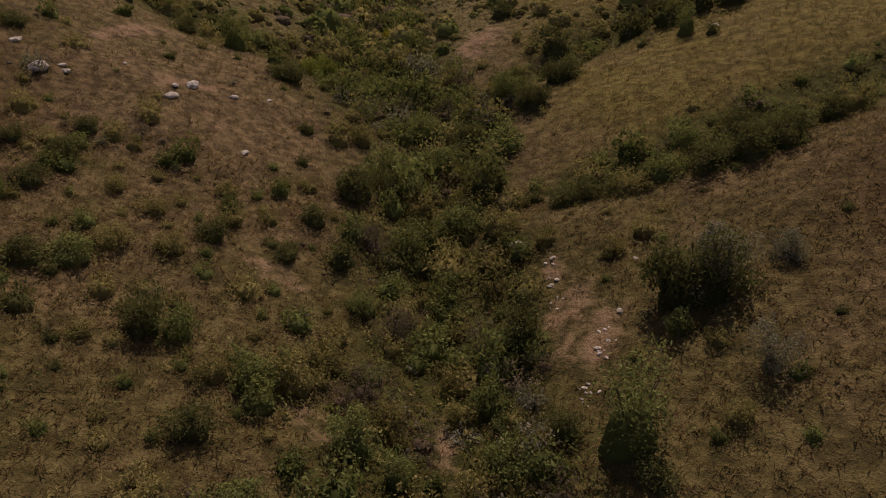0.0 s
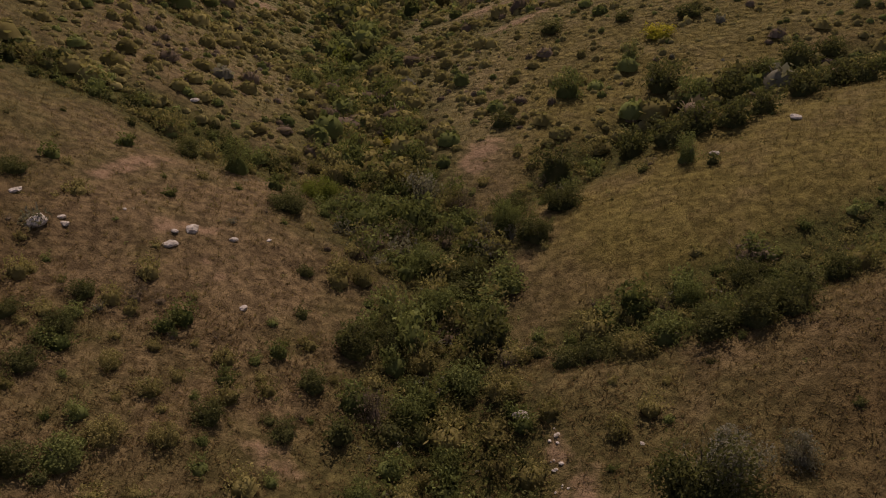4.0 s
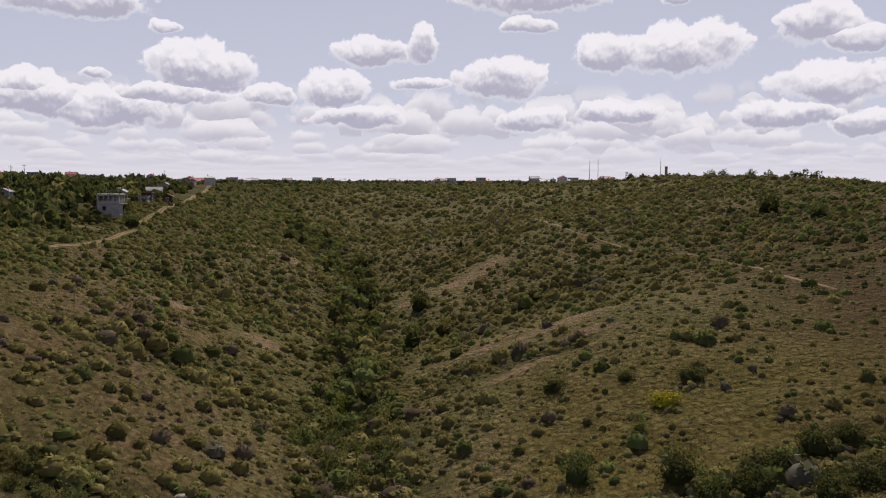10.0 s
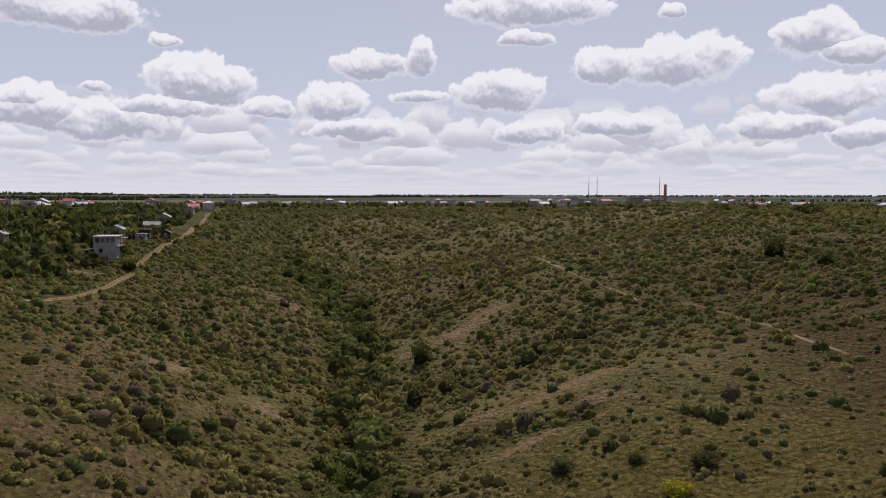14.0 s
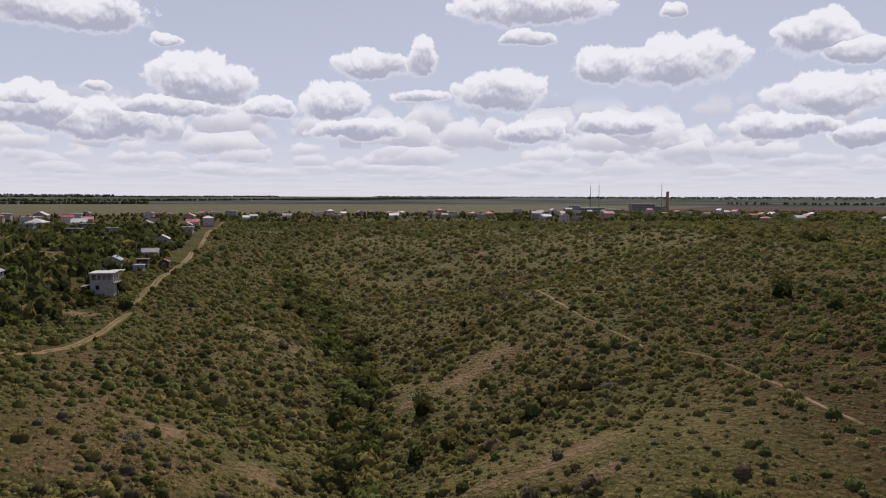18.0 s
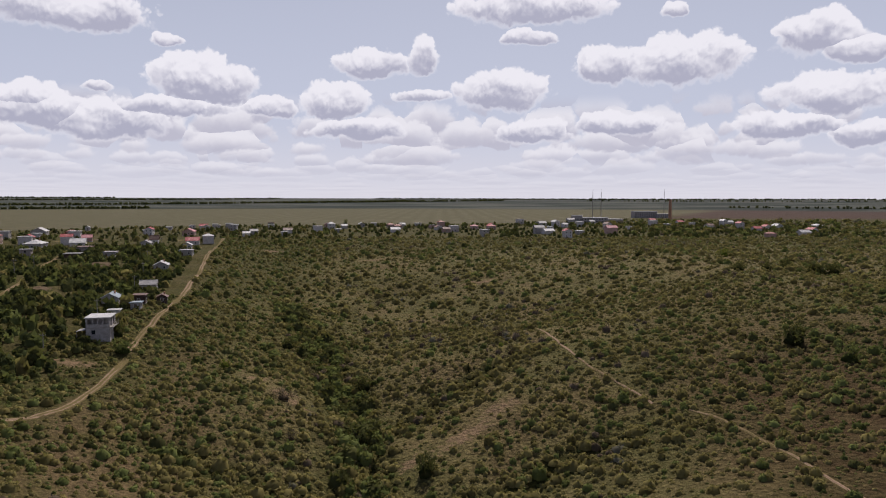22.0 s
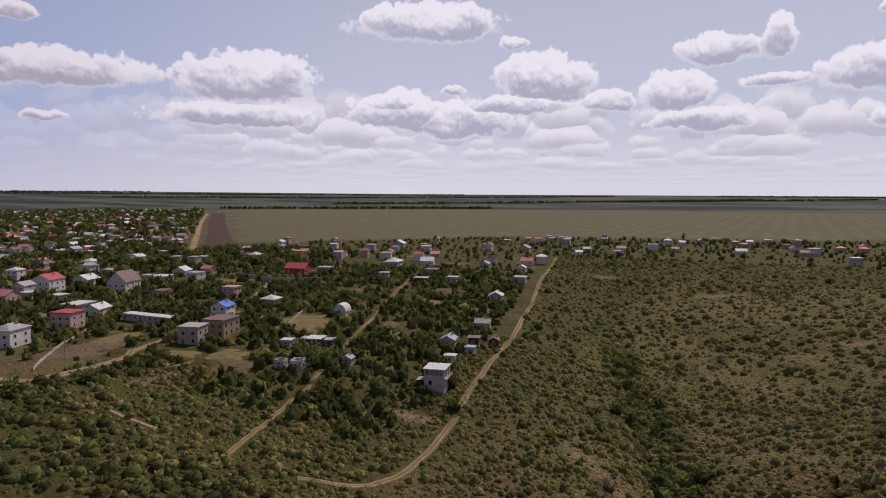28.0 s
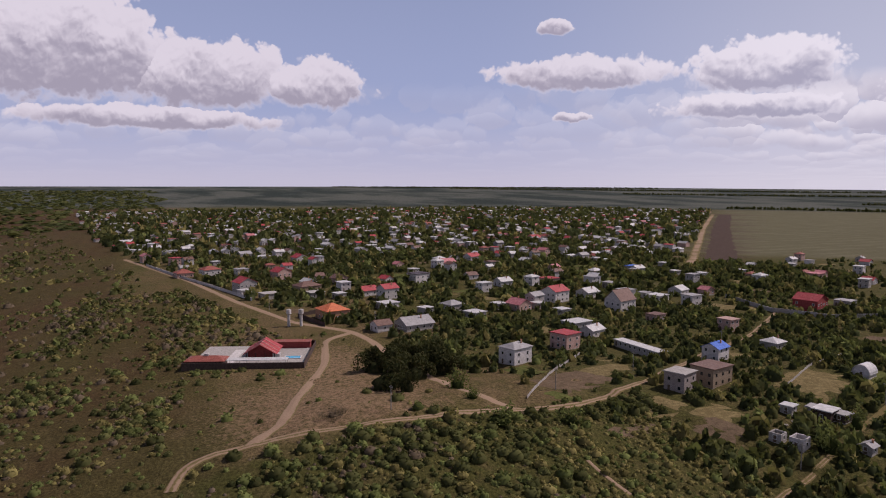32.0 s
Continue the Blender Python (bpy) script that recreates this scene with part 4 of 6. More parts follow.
HEROES += [("olive", row) for row in (
    (-10.9, 26.0, 1.2, 1.9), (-7.4, 26.9, 1.8, 2.7), (-6.4, 29.1, 1.4, 2.1), (-2.5, 25.5, 1.3, 2.3), (0.5, 29.7, 1.3, 1.8), (1.0, 26.7, 1.1, 1.8), (13.3, 45.7, 2.0, 2.4), (10.3, 37.9, 1.1, 1.8), (12.5, 22.5, 0.9, 1.6), (13.3, 27.4, 0.8, 1.1), (-7.0, 57.1, 1.6, 2.5), (3.8, 43.7, 2.0, 2.3), (-1.9, 48.4, 1.9, 2.6), (-18.6, 34.6, 1.4, 1.5), (-15.6, 35.5, 1.3, 1.6), (-17.1, 27.0, 0.9, 1.3), (-20.5, 40.4, 1.2, 1.4), (-17.7, 38.8, 1.1, 1.4), (-14.5, 43.3, 1.1, 1.5), (1.6, 21.5, 1.4, 2.1), (-11.5, 18.5, 1.4, 1.7), (-0.4, 179.4, 3.9, 5.2), (0.7, 73.8, 1.9, 3.0),
)]
HEROES += [("conifer", row) for row in (
    (-20.3, 200.6, 2.4, 6.1), (5.4, 253.8, 1.5, 3.8),
)]
HEROES += [("yellow", row) for row in (
    (30.8, 109.8, 2.9, 2.7), (-7.5, 92.7, 1.4, 2.1),
)]
HEROES += [("bright", row) for row in (
    (-13.1, 72.9, 2.5, 2.8), (-18.1, 132.2, 3.1, 5.3), (144.9, 397.9, 4.6, 6.5), (-71.9, 247.1, 2.7, 4.0),
)]
HEROES += [("pine", row) for row in (
    (-241.8, 139.3, 11.9, 17.0), (-255.7, 155.2, 12.9, 16.3), (-257.7, 167.4, 11.1, 14.9), (-282.3, 160.9, 12.6, 14.8), (-276.9, 171.0, 11.4, 13.7), (-274.7, 146.3, 8.7, 14.5), (-230.5, 142.2, 4.1, 9.9), (-276.3, 152.7, 8.9, 14.7),
)]
_proto = {}


def hero(kind, row, index):
    """One plant that can be told apart: stems and a crown, at its place."""
    x, y, r, h = row
    r, h = min(r, 9.0), min(h * 0.78, 10.0)
    fine = (3 if r > 2.3 else 0) if y < 75 and r > 1.1 else (1 if y < 140 else 2)
    tall = min(3, max(1, round(h / r)))
    key = (kind, index % 3, fine, tall)
    if key not in _proto:
        n, leaf = ((2000, 0.038), (800, 0.053), (240, 0.088), (4200, 0.029))[0 if kind == "pine" else fine]
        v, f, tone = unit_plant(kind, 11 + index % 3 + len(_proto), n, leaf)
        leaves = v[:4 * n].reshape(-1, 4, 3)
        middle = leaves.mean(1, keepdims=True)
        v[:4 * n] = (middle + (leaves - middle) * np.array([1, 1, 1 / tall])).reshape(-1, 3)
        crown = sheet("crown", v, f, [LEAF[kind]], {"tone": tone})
        rng = np.random.RandomState(index)
        sv, sf = stems(rng, 1 if kind in ("pine", "conifer") else 5, 0.035, 0.75, 0.5)
        _proto[key] = (crown, sheet("stems", sv, sf, [BARK]))
    crown, stem = _proto[key]
    thing = new(NAME[kind])
    z = float(ground_z(x, y))
    thing.matrix_world = pose(x, y, z - 0.08, 0, 0, (index * 77) % 360)
    for name, data in (("branchwork", stem), ("crown", crown)):
        o = new(name, data)
        o.parent = thing
        o.scale = (r * (1.0 + 0.15 * math.sin(index)), r * (1.0 - 0.12 * math.sin(index * 1.7)), h)
    return tagged(thing, SAYS[kind], "tree" if kind in ("pine", "conifer") else "shrub", "wild shrubs" if kind not in ("pine", "conifer") else "")


for _i, (_k, _row) in enumerate(HEROES):
    hero(_k, _row, _i)
_hx = np.array([row[:3] for _, row in HEROES])


def spread_over(x0, x1, y0, y1, gap, seed):
    """Jittered places on a rectangle, about gap apart."""
    rng = np.random.RandomState(seed)
    xs, ys = np.meshgrid(np.arange(x0, x1, gap), np.arange(y0, y1, gap))
    xs = (xs + gap * (rng.rand(*xs.shape) - 0.5) * 1.1).ravel()
    ys = (ys + gap * (rng.rand(*ys.shape) - 0.5) * 1.1).ravel()
    return xs, ys, rng


def clear_of_tracks(x, y, pad):
    ok = np.ones(len(x), bool)
    for pts, w, _, _ in TRACKS.values():
        d, _ = from_line(x, y, [(*p, 0) for p in pts])
        ok &= d > w / 2 + pad
    return ok


HOUSE_SPOTS = []  # x, y, clear radius; filled by the village plan below


def clear_of_houses(x, y):
    ok = np.ones(len(x), bool)
    for hx, hy, hr in HOUSE_SPOTS:
        ok &= (x - hx) ** 2 + (y - hy) ** 2 > hr * hr
    return ok


def thicket(name, label, category, xs, ys, rs, hs, kinds, n, leaf, seed, with_core=True, variants=3):
    """Many plants too many to count, joined in one mesh; kinds: an index per plant into its list of materials."""
    names, which = kinds
    rng = np.random.RandomState(seed)
    V, F, T, M, at = [], [], [], [], 0
    zs = ground_z(xs, ys)
    for ki, kind in enumerate(names):
        for var in range(variants):
            mine = np.where((which == ki) & (np.arange(len(xs)) % variants == var))[0]
            if not len(mine):
                continue
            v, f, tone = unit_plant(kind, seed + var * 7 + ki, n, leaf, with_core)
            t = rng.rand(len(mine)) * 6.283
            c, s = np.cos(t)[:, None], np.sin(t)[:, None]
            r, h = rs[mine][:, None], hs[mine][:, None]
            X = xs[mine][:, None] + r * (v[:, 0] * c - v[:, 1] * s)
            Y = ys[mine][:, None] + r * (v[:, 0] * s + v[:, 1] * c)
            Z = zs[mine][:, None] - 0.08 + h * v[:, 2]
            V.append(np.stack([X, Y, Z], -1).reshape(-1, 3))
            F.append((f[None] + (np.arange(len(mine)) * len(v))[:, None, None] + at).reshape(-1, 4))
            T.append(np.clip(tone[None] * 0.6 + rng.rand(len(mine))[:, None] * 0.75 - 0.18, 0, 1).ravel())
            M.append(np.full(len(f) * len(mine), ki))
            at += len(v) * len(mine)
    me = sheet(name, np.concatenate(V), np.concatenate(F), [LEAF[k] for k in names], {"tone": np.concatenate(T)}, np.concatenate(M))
    me.polygons.foreach_set("use_smooth", np.ones(len(me.polygons), bool))
    return tagged(new(name, me), label, category, kind="stuff")


def away_from_heroes(x, y):
    keep = np.ones(len(x), bool)
    for hx, hy, hr in _hx:
        keep &= (x - hx) ** 2 + (y - hy) ** 2 > (0.7 * hr) ** 2
    return keep


def cover_at(x, y):
    """How thickly the wild slopes are grown over, 0 to 1, and how deep in a gully a place lies."""
    d, _ = from_line(x, y, GULLY)
    patch = np.clip(0.5 + 0.45 * bumps(x, y, 27) + 0.35 * bumps(x + 7, y, 9), 0, 1)
    deep = ease(np.where(y < 62, 8.5, 12.0), np.where(y < 62, 3.0, 4.0), d) * ease(460, 330, y)
    deep = np.maximum(deep, ease(0.35, 0.75, hollow_at(x, y)))
    deep = np.maximum(deep, 0.65 * ease(-0.1, -0.55, ribs(x, y)))
    side = np.where(x < -0.12 * y, 1, 0)
    # open grass on the near spurs, scrub thickening up the valley
    c = np.where(side == 1, 0.10 + 0.40 * patch, 0.04 + 0.16 * patch)
    c = np.where((y < 47) & (side == 1), (0.30 + 0.60 * patch) * ease(-36, -24, x), c)
    c = np.where((y >= 47) & (y < 80) & (side == 1), 0.06 + 0.16 * patch, c)
    c = np.where((y >= 80) & (y < 150) & (side == 0), 0.05 + 0.34 * patch ** 2 + 0.25 * ease(34, 16, d), c)
    c = np.where((y > 98) & (y <= 150) & (side == 1), 0.28 + 0.5 * patch, c)
    c = np.where((y > 92) & (y < 175) & (x < -58 - 0.1 * (y - 92)) & (x > -90), 0.12 + 0.30 * patch, c)
    upper = np.where(side == 1, 0.62 + 0.36 * patch, 0.42 + 0.50 * patch)
    c = c + (upper - c) * ease(135, 190, y)
    c = np.where((x < -95) & (y < 215), 0.3 + 0.7 * patch, c)
    c = np.where((x < -120) & (y < 100 + 0.1 * (x + 120)), 0.16 + 0.75 * ease(0.05, 0.55, 0.7 * bumps(x, y, 38) + 0.5 * bumps(x, y, 15)), c)
    c = np.where((x < -85) & (x > -200) & (y > 90) & (y < 215), 0.55 + 0.45 * ease(-0.3, 0.3, bumps(x, y, 19)), c)
    clearing = ((x + 236) / 66) ** 2 + ((y - 118) / 50) ** 2 < 1
    clearing &= x + 0.25 * np.minimum(y - 85, 0) < -207
    clearing |= ((x + 296) / 48) ** 2 + ((y - 136) / 26) ** 2 < 1
    c = np.where(clearing, 0.13, c)
    u, v = (x + 321) * 0.350 + (y - 107) * 0.937, -(x + 321) * 0.937 + (y - 107) * 0.350
    c = np.where((np.abs(u) < 25.5) & (np.abs(v) < 21.5), 0, c)
    c = np.maximum(c, deep * np.where(y < 120, 1.0, 0.85))
    return c * (1 - 0.9 * np.clip(bare_at(x, y) * 1.25, 0, 1)), deep


PALE = (0.04, 0.20, 0.86, 0.92, 0.97)
WILD = ["dark", "leafy", "olive", "twig", "grey", "bright"]


def shrubs(name, label, area, gap, seed, n, leaf, low, high, share, flat=0.85, limit=None, core_=True, shares=(0.20, 0.44, 0.76, 0.88, 0.97)):
    """A layer of scrub over a rectangle."""
    x, y, rng = spread_over(*area, gap, seed)
    c, deep = cover_at(x, y)
    ok = rng.rand(len(x)) < share * c
    if limit is not None:
        ok &= limit(x, y)
    x, y, deep = x[ok], y[ok], deep[ok]
    ok = away_from_heroes(x, y) & clear_of_tracks(x, y, 0.3)
    x, y, deep = x[ok], y[ok], deep[ok]
    m = len(x)
    r = (low + (high - low) * rng.rand(m) ** 2.4) * (1 + 0.45 * deep)
    h = r * flat * (0.7 + 0.6 * rng.rand(m))
    zone = 0.5 + 0.5 * bumps(x, y, 21)
    u = np.clip(0.7 * rng.rand(m) + 0.3 * zone, 0, 1)
    # more dark kinds: right stands for lens falloff and slope shade, left is greener
    u = np.clip(u - 0.22 * ease(35, 75, x) * ease(300, 220, y) - 0.20 * ease(-25, -60, x + 0.12 * (y - 150)) * ease(140, 190, y), 0, 1)
    kind = np.select([u < q for q in shares], [0, 1, 2, 3, 4], 5)
    return thicket(name, label, "shrubs", x, y, r, h, (WILD[:2] + ["herb"] + WILD[3:] if shares is PALE else WILD, kind), n, leaf, seed, core_)


# the near slopes, finest: herbs first, then bushes
_deep = lambda x, y: cover_at(x, y)[1] > 0.45
shrubs("gully_herbs", "broad-leaved green herbs and creepers on the gully floor", (-22, 40, 12, 52), 0.8, 20, 16, 0.16, 0.22, 0.6, 0.6, 0.8, _deep, False, (0.02, 0.52, 0.64, 0.68, 0.78))
shrubs("slope_herbs", "low dry herbs and seedlings over the near slopes", (-52, 60, 12, 84), 0.85, 21, 18, 0.12, 0.16, 0.45, 1.0, 0.8, None, False)
shrubs("southern_scrub", "low scrub on the hillside behind", (-180, 160, -150, 12), 5.0, 28, 6, 0.38, 0.5, 2.0, 0.9, 0.85, lambda x, y: y < 11 - 4 * bumps(x, y, 9), "dome")
shrubs("near_shrubs", "leafy shrubs crowding the nearest gully floor", (-34, 36, 8, 50), 1.6, 30, 360, 0.06, 0.5, 1.6, 0.9, 1.05)
shrubs("slope_shrubs", "mixed low shrubs covering the near slopes", (-52, 60, 12, 84), 1.8, 31, 200, 0.08, 0.42, 1.6, 0.9, 0.95, lambda x, y: (y > 50) | (x < -34) | (x > 36))
shrubs("hillside_herbs", "low herbs on the middle slopes", (-105, 110, 84, 165), 1.2, 22, 2, 0.34, 0.3, 0.85, 1.0, 0.75, None, "dome", PALE)
shrubs("hillside_shrubs", "mixed shrubs on the middle slopes of the gully", (-105, 110, 84, 165), 2.0, 32, 20, 0.16, 0.5, 1.8, 1.0, 0.9, None, "dome", (0.10, 0.32, 0.76, 0.88, 0.96))
_floor = lambda x, y: from_line(x, y, GULLY)[0] < np.where(y < 130, 8.0, 5.5) + 4 * bumps(x, y, 13)
shrubs("gully_thicket", "dense green thicket along the gully floor", (-60, 30, 50, 130), 1.9, 37, 230, 0.072, 0.7, 2.0, 0.72, 1.15, _floor, True, (0.22, 0.66, 0.78, 0.88, 0.94))
shrubs("upper_gully_thicket", "dense dark green thicket in the upper gully", (-80, 30, 130, 360), 2.2, 38, 40, 0.16, 0.8, 2.4, 1.0, 1.0, _floor, "dome", (0.48, 0.76, 0.84, 0.92, 0.97))
_right = lambda x, y: (x > -125 + 0.06 * (y - 250)) | (y < 210)
shrubs("upper_slope_herbs", "low herbs on the upper slopes", (-190, 200, 165, 330), 1.9, 23, 1, 0.30, 0.4, 1.0, 1.0, 0.8, _right, "dome", PALE)
shrubs("upper_slope_shrubs", "dense low shrubs dotting the upper slopes", (-190, 200, 165, 330), 2.2, 33, 4, 0.22, 0.7, 2.0, 1.0, 0.85, _right, "dome", (0.06, 0.26, 0.80, 0.88, 0.95))
_plateau = lambda x, y: (x > -112 - (y - 320) * 0.26) & (crop_at(x, y) < 0.3)
shrubs("plateau_herbs", "low growth over the plateau", (-190, 380, 330, 640), 3.5, 24, 1, 0.35, 0.7, 1.6, 0.95, 0.7, _plateau, "dome", PALE)
shrubs("plateau_shrubs", "scrub thinning out over the plateau", (-190, 380, 330, 640), 4.6, 34, 4, 0.28, 1.0, 2.8, 0.85, 0.85, _plateau, "dome", (0.08, 0.30, 0.82, 0.88, 0.97))
shrubs("eastern_scrub", "dark scrub on the far eastern plateau", (200, 620, 110, 1100), 8.0, 25, 8, 0.46, 1.2, 4.2, 0.75, 0.8, lambda x, y: (crop_at(x, y) < 0.3) & ((x > 380 + 60 * bumps(x, y, 60)) | (y < 330) | (y > 640)), "dome")
# western slopes below the village
_west = lambda x, y: ~((y > 84) & (x > -105)) & ~((y > 165) & (x > -190)) & ~((y > 150) & (x < -205))
shrubs("western_herbs", "low herbs on the western slope below the road", (-345, -52, -60, 215), 2.3, 26, 1, 0.42, 0.4, 1.2, 0.9, 0.75, _west, "dome", (0.30, 0.44, 0.62, 0.93, 0.99))
shrubs("western_shrubs", "green scrub on the western slope below the road", (-345, -52, -60, 215), 2.6, 36, 14, 0.17, 0.9, 2.8, 1.0, 0.85, _west, "dome", (0.55, 0.74, 0.84, 0.95, 0.99))
_valley = lambda x, y: ((x < -520) | (y < -70)) & (y < 104 + 0.19 * (x + 380) + 8 * bumps(x, y, 45))
_edge = lambda x, y: y < 121 + 0.19 * (x + 380)
shrubs("valley_edge_scrub", "brown and grey-green scrub below the village edge", (-520, -345, -70, 140), 3.2, 39, 7, 0.38, 0.9, 2.9, 1.0, 0.8, _edge, "dome", (0.50, 0.60, 0.72, 0.93, 0.99))
shrubs("valley_scrub", "dark scrub over the falling western valley side", (-1250, -345, -420, 130), 7.0, 27, 3, 0.5, 1.0, 4.2, 0.95, 0.75, _valley, "dome", (0.55, 0.64, 0.74, 0.95, 0.99))


# ---- pale limestone boulders ----
def make_rock_material():
    m, k = material("limestone")
    at = place(k)
    c = k.mix(k.smooth(k.noise(at, 1.8, 6, 0.65), 0.3, 0.7), (0.22, 0.19, 0.15), (0.52, 0.47, 0.41))
    finish(k, c, 0.95, k.noise(at, 6, 5, 0.7), 0.8, 0.1)
    return m


ROCK = make_rock_material()


def rock(x, y, size, index):
    bm = bmesh.new()
    bmesh.ops.create_icosphere(bm, subdivisions=2, radius=1.0)
    for v in bm.verts:
        v.co *= 1 + 0.35 * noise.noise(v.co * 1.3 + Vector((index * 3.1, 0, 0))) + 0.12 * noise.noise(v.co * 3.7 + Vector((0, index, 0)))
        v.co.z *= 0.55
    me_ = bpy.data.meshes.new("rock")
    bm.to_mesh(me_)
    bm.free()
    me_.materials.append(ROCK)
    o = new("rock", me_)
    o.matrix_world = pose(x, y, float(ground_z(x, y)) + 0.12 * size, 0, 0, index * 47) @ Matrix.Diagonal((size, size * 0.7, size * 0.8, 1))
    tagged(o, "pale weathered limestone boulder in the dry grass", "rock", "limestone boulders")


rock(-21.2, 53.6, 0.60, 1)
rock(-20.4, 56.4, 0.71, 2)
rock(-21.4, 55.3, 0.35, 3)
rock(-17.3, 56.7, 0.41, 4)
rock(-14.8, 58.2, 0.23, 5)
rock(-29.8, 51.7, 0.95, 6)
rock(-28.2, 52.4, 0.40, 7)
rock(-28.7, 53.0, 0.33, 8)
rock(-32.6, 54.6, 0.51, 9)
rock(34.6, 73.2, 0.67, 10)
rock(26.3, 70.7, 0.55, 11)
rock(-29.7, 87.4, 0.60, 12)
rock(-14.6, 48.7, 0.35, 13)
rock(-25.4, 56.2, 0.20, 14)
rock(5.0, 41.1, 0.60, 15)
rock(7.0, 38.9, 0.25, 16)
rock(9.7, 32.0, 0.25, 17)
rock(11.6, 36.7, 0.20, 18)
rock(8.1, 29.6, 0.20, 19)
# rubble washed out of the bank
_rng = random.Random(8)
for _x, _y, _n in ((6.8, 38.2, 4), (6.8, 36.4, 6), (6.5, 34.4, 6), (8.8, 30.2, 6), (8.3, 29.2, 5), (7.0, 27.4, 4), (6.9, 26.2, 5)):
    for _i in range(_n):
        rock(_x + _rng.gauss(0, 0.28), _y + _rng.gauss(0, 0.5), _rng.uniform(0.06, 0.17), _rng.randint(80, 180))
for _i, (_x, _y) in enumerate(((-167.1, 243.4), (-166.2, 244.8), (-168.4, 241.9), (-165.3, 241.2), (-169.5, 246.0), (-163.8, 246.6))):
    rock(_x, _y, 0.5 + 0.12 * (_i % 3), 60 + _i)


# ---- dry grass tufts on the nearest ground ----
def tufts(name, label, x0, x1, y0, y1, gap, blades, seed, tall):
    x, y, rng = spread_over(x0, x1, y0, y1, gap, seed)
    keep = rng.rand(len(x)) < (0.35 + 0.65 * (0.5 + 0.5 * bumps(x, y, 3.1))) * (1 - 0.8 * np.clip(bare_at(x, y), 0, 1))
    x, y = x[keep], y[keep]
    n = len(x)
    z = ground_z(x, y)
    ang = rng.rand(n, blades) * 6.283
    lean = 0.12 + 0.22 * rng.rand(n, blades)
    hgt = tall * (0.5 + 0.8 * rng.rand(n, 1)) * (0.7 + 0.5 * rng.rand(n, blades))
    w = 0.02 + 0.02 * rng.rand(n, blades)
    off = 0.10 * rng.normal(size=(n, blades, 2))
    bx, by, bz = x[:, None] + off[..., 0], y[:, None] + off[..., 1], np.broadcast_to(z[:, None], (n, blades))
    sx, sy = -np.sin(ang) * w, np.cos(ang) * w
    tx, ty, tz = bx + np.cos(ang) * lean, by + np.sin(ang) * lean, bz + hgt
    v = np.stack([np.stack([bx - sx, by - sy, bz - 0.02], -1), np.stack([bx + sx, by + sy, bz - 0.02], -1),
                  np.stack([tx + sx * 0.2, ty + sy * 0.2, tz], -1), np.stack([tx - sx * 0.2, ty - sy * 0.2, tz - 0.02], -1)], 2).reshape(-1, 3)
    f = np.arange(len(v)).reshape(-1, 4)
    tone = np.repeat(rng.rand(n), blades * 4) * 0.8 + 0.1
    me = sheet(name, v, f, [LEAF["straw"]], {"tone": tone})
    return tagged(new(name, me), label, "grass", kind="stuff")


tufts("near_grass", "dense short tufts of dry brown steppe grass", -36, 34, 14, 48, 0.36, 5, 43, 0.20)
tufts("dry_grass", "tufts of dry straw-coloured steppe grass", -48, 52, 48, 84, 0.62, 5, 41, 0.27)
tufts("hillside_grass", "sparser dry grass over the middle slopes", -90, 95, 84, 150, 1.0, 5, 42, 0.42)

# ---- the village: materials ----
def make_plain(name, dark, light, rough=0.85, scale=1.2, bump_scale=8.0, strength=0.25):
    m, k = material(name)
    at = place(k)
    c = k.mix(k.smooth(k.noise(at, scale, 6, 0.65), 0.3, 0.7), dark, light)
    r = k.add("ShaderNodeObjectInfo").outputs["Random"]
    c = k.mix(k.smooth(r, 0, 1, 0.0, 0.22), c, (0.12, 0.10, 0.08))
    finish(k, c, rough, k.noise(at, bump_scale, 4, 0.6), strength, 0.03)
    return m


def make_sheeted(name, dark, light, rough=0.6, pitch=18.0):
    """Ribbed roof sheets or rows of tiles."""
    m, k = material(name)
    t = k.add("ShaderNodeTexCoord").outputs["Object"]
    w = k.add("ShaderNodeTexWave")
    k.put(w.inputs["Vector"], t)
    k.put(w.inputs["Scale"], pitch / 6.283)
    k.put(w.inputs["Distortion"], 0.3)
    stain = k.noise(t, 0.7, 6, 0.7)
    c = k.mix(k.smooth(stain, 0.3, 0.72), dark, light)
    c = k.mix(k.math("MULTIPLY", w.outputs["Fac"], 0.25), c, dark)
    finish(k, c, rough, w.outputs["Fac"], 0.5, 0.05, spec=0.3)
    return m


def make_block(name, mortar, a, b):
    m, k = material(name)
    t = k.add("ShaderNodeTexBrick")
    at = k.add("ShaderNodeTexCoord").outputs["Object"]
    sep_ = k.add("ShaderNodeSeparateXYZ")
    k.put(sep_.inputs[0], at)
    cmb = k.add("ShaderNodeCombineXYZ")
    k.put(cmb.inputs[0], k.math("ADD", sep_.outputs[0], sep_.outputs[1]))
    k.put(cmb.inputs[1], sep_.outputs[2])
    k.put(t.inputs["Vector"], cmb.outputs[0])
    for key, v in (("Color1", a), ("Color2", b), ("Mortar", mortar)):
        k.put(t.inputs[key], (*v, 1))
    k.put(t.inputs["Scale"], 1.0)
    k.put(t.inputs["Mortar Size"], 0.012)
    k.put(t.inputs["Brick Width"], 0.4)
    k.put(t.inputs["Row Height"], 0.2)
    c = k.mix(k.smooth(k.noise(at, 0.8, 5, 0.65), 0.35, 0.7, 0.0, 0.4), t.outputs["Color"], mortar)
    finish(k, c, 0.9, t.outputs["Fac"], -0.3, 0.02)
    return m


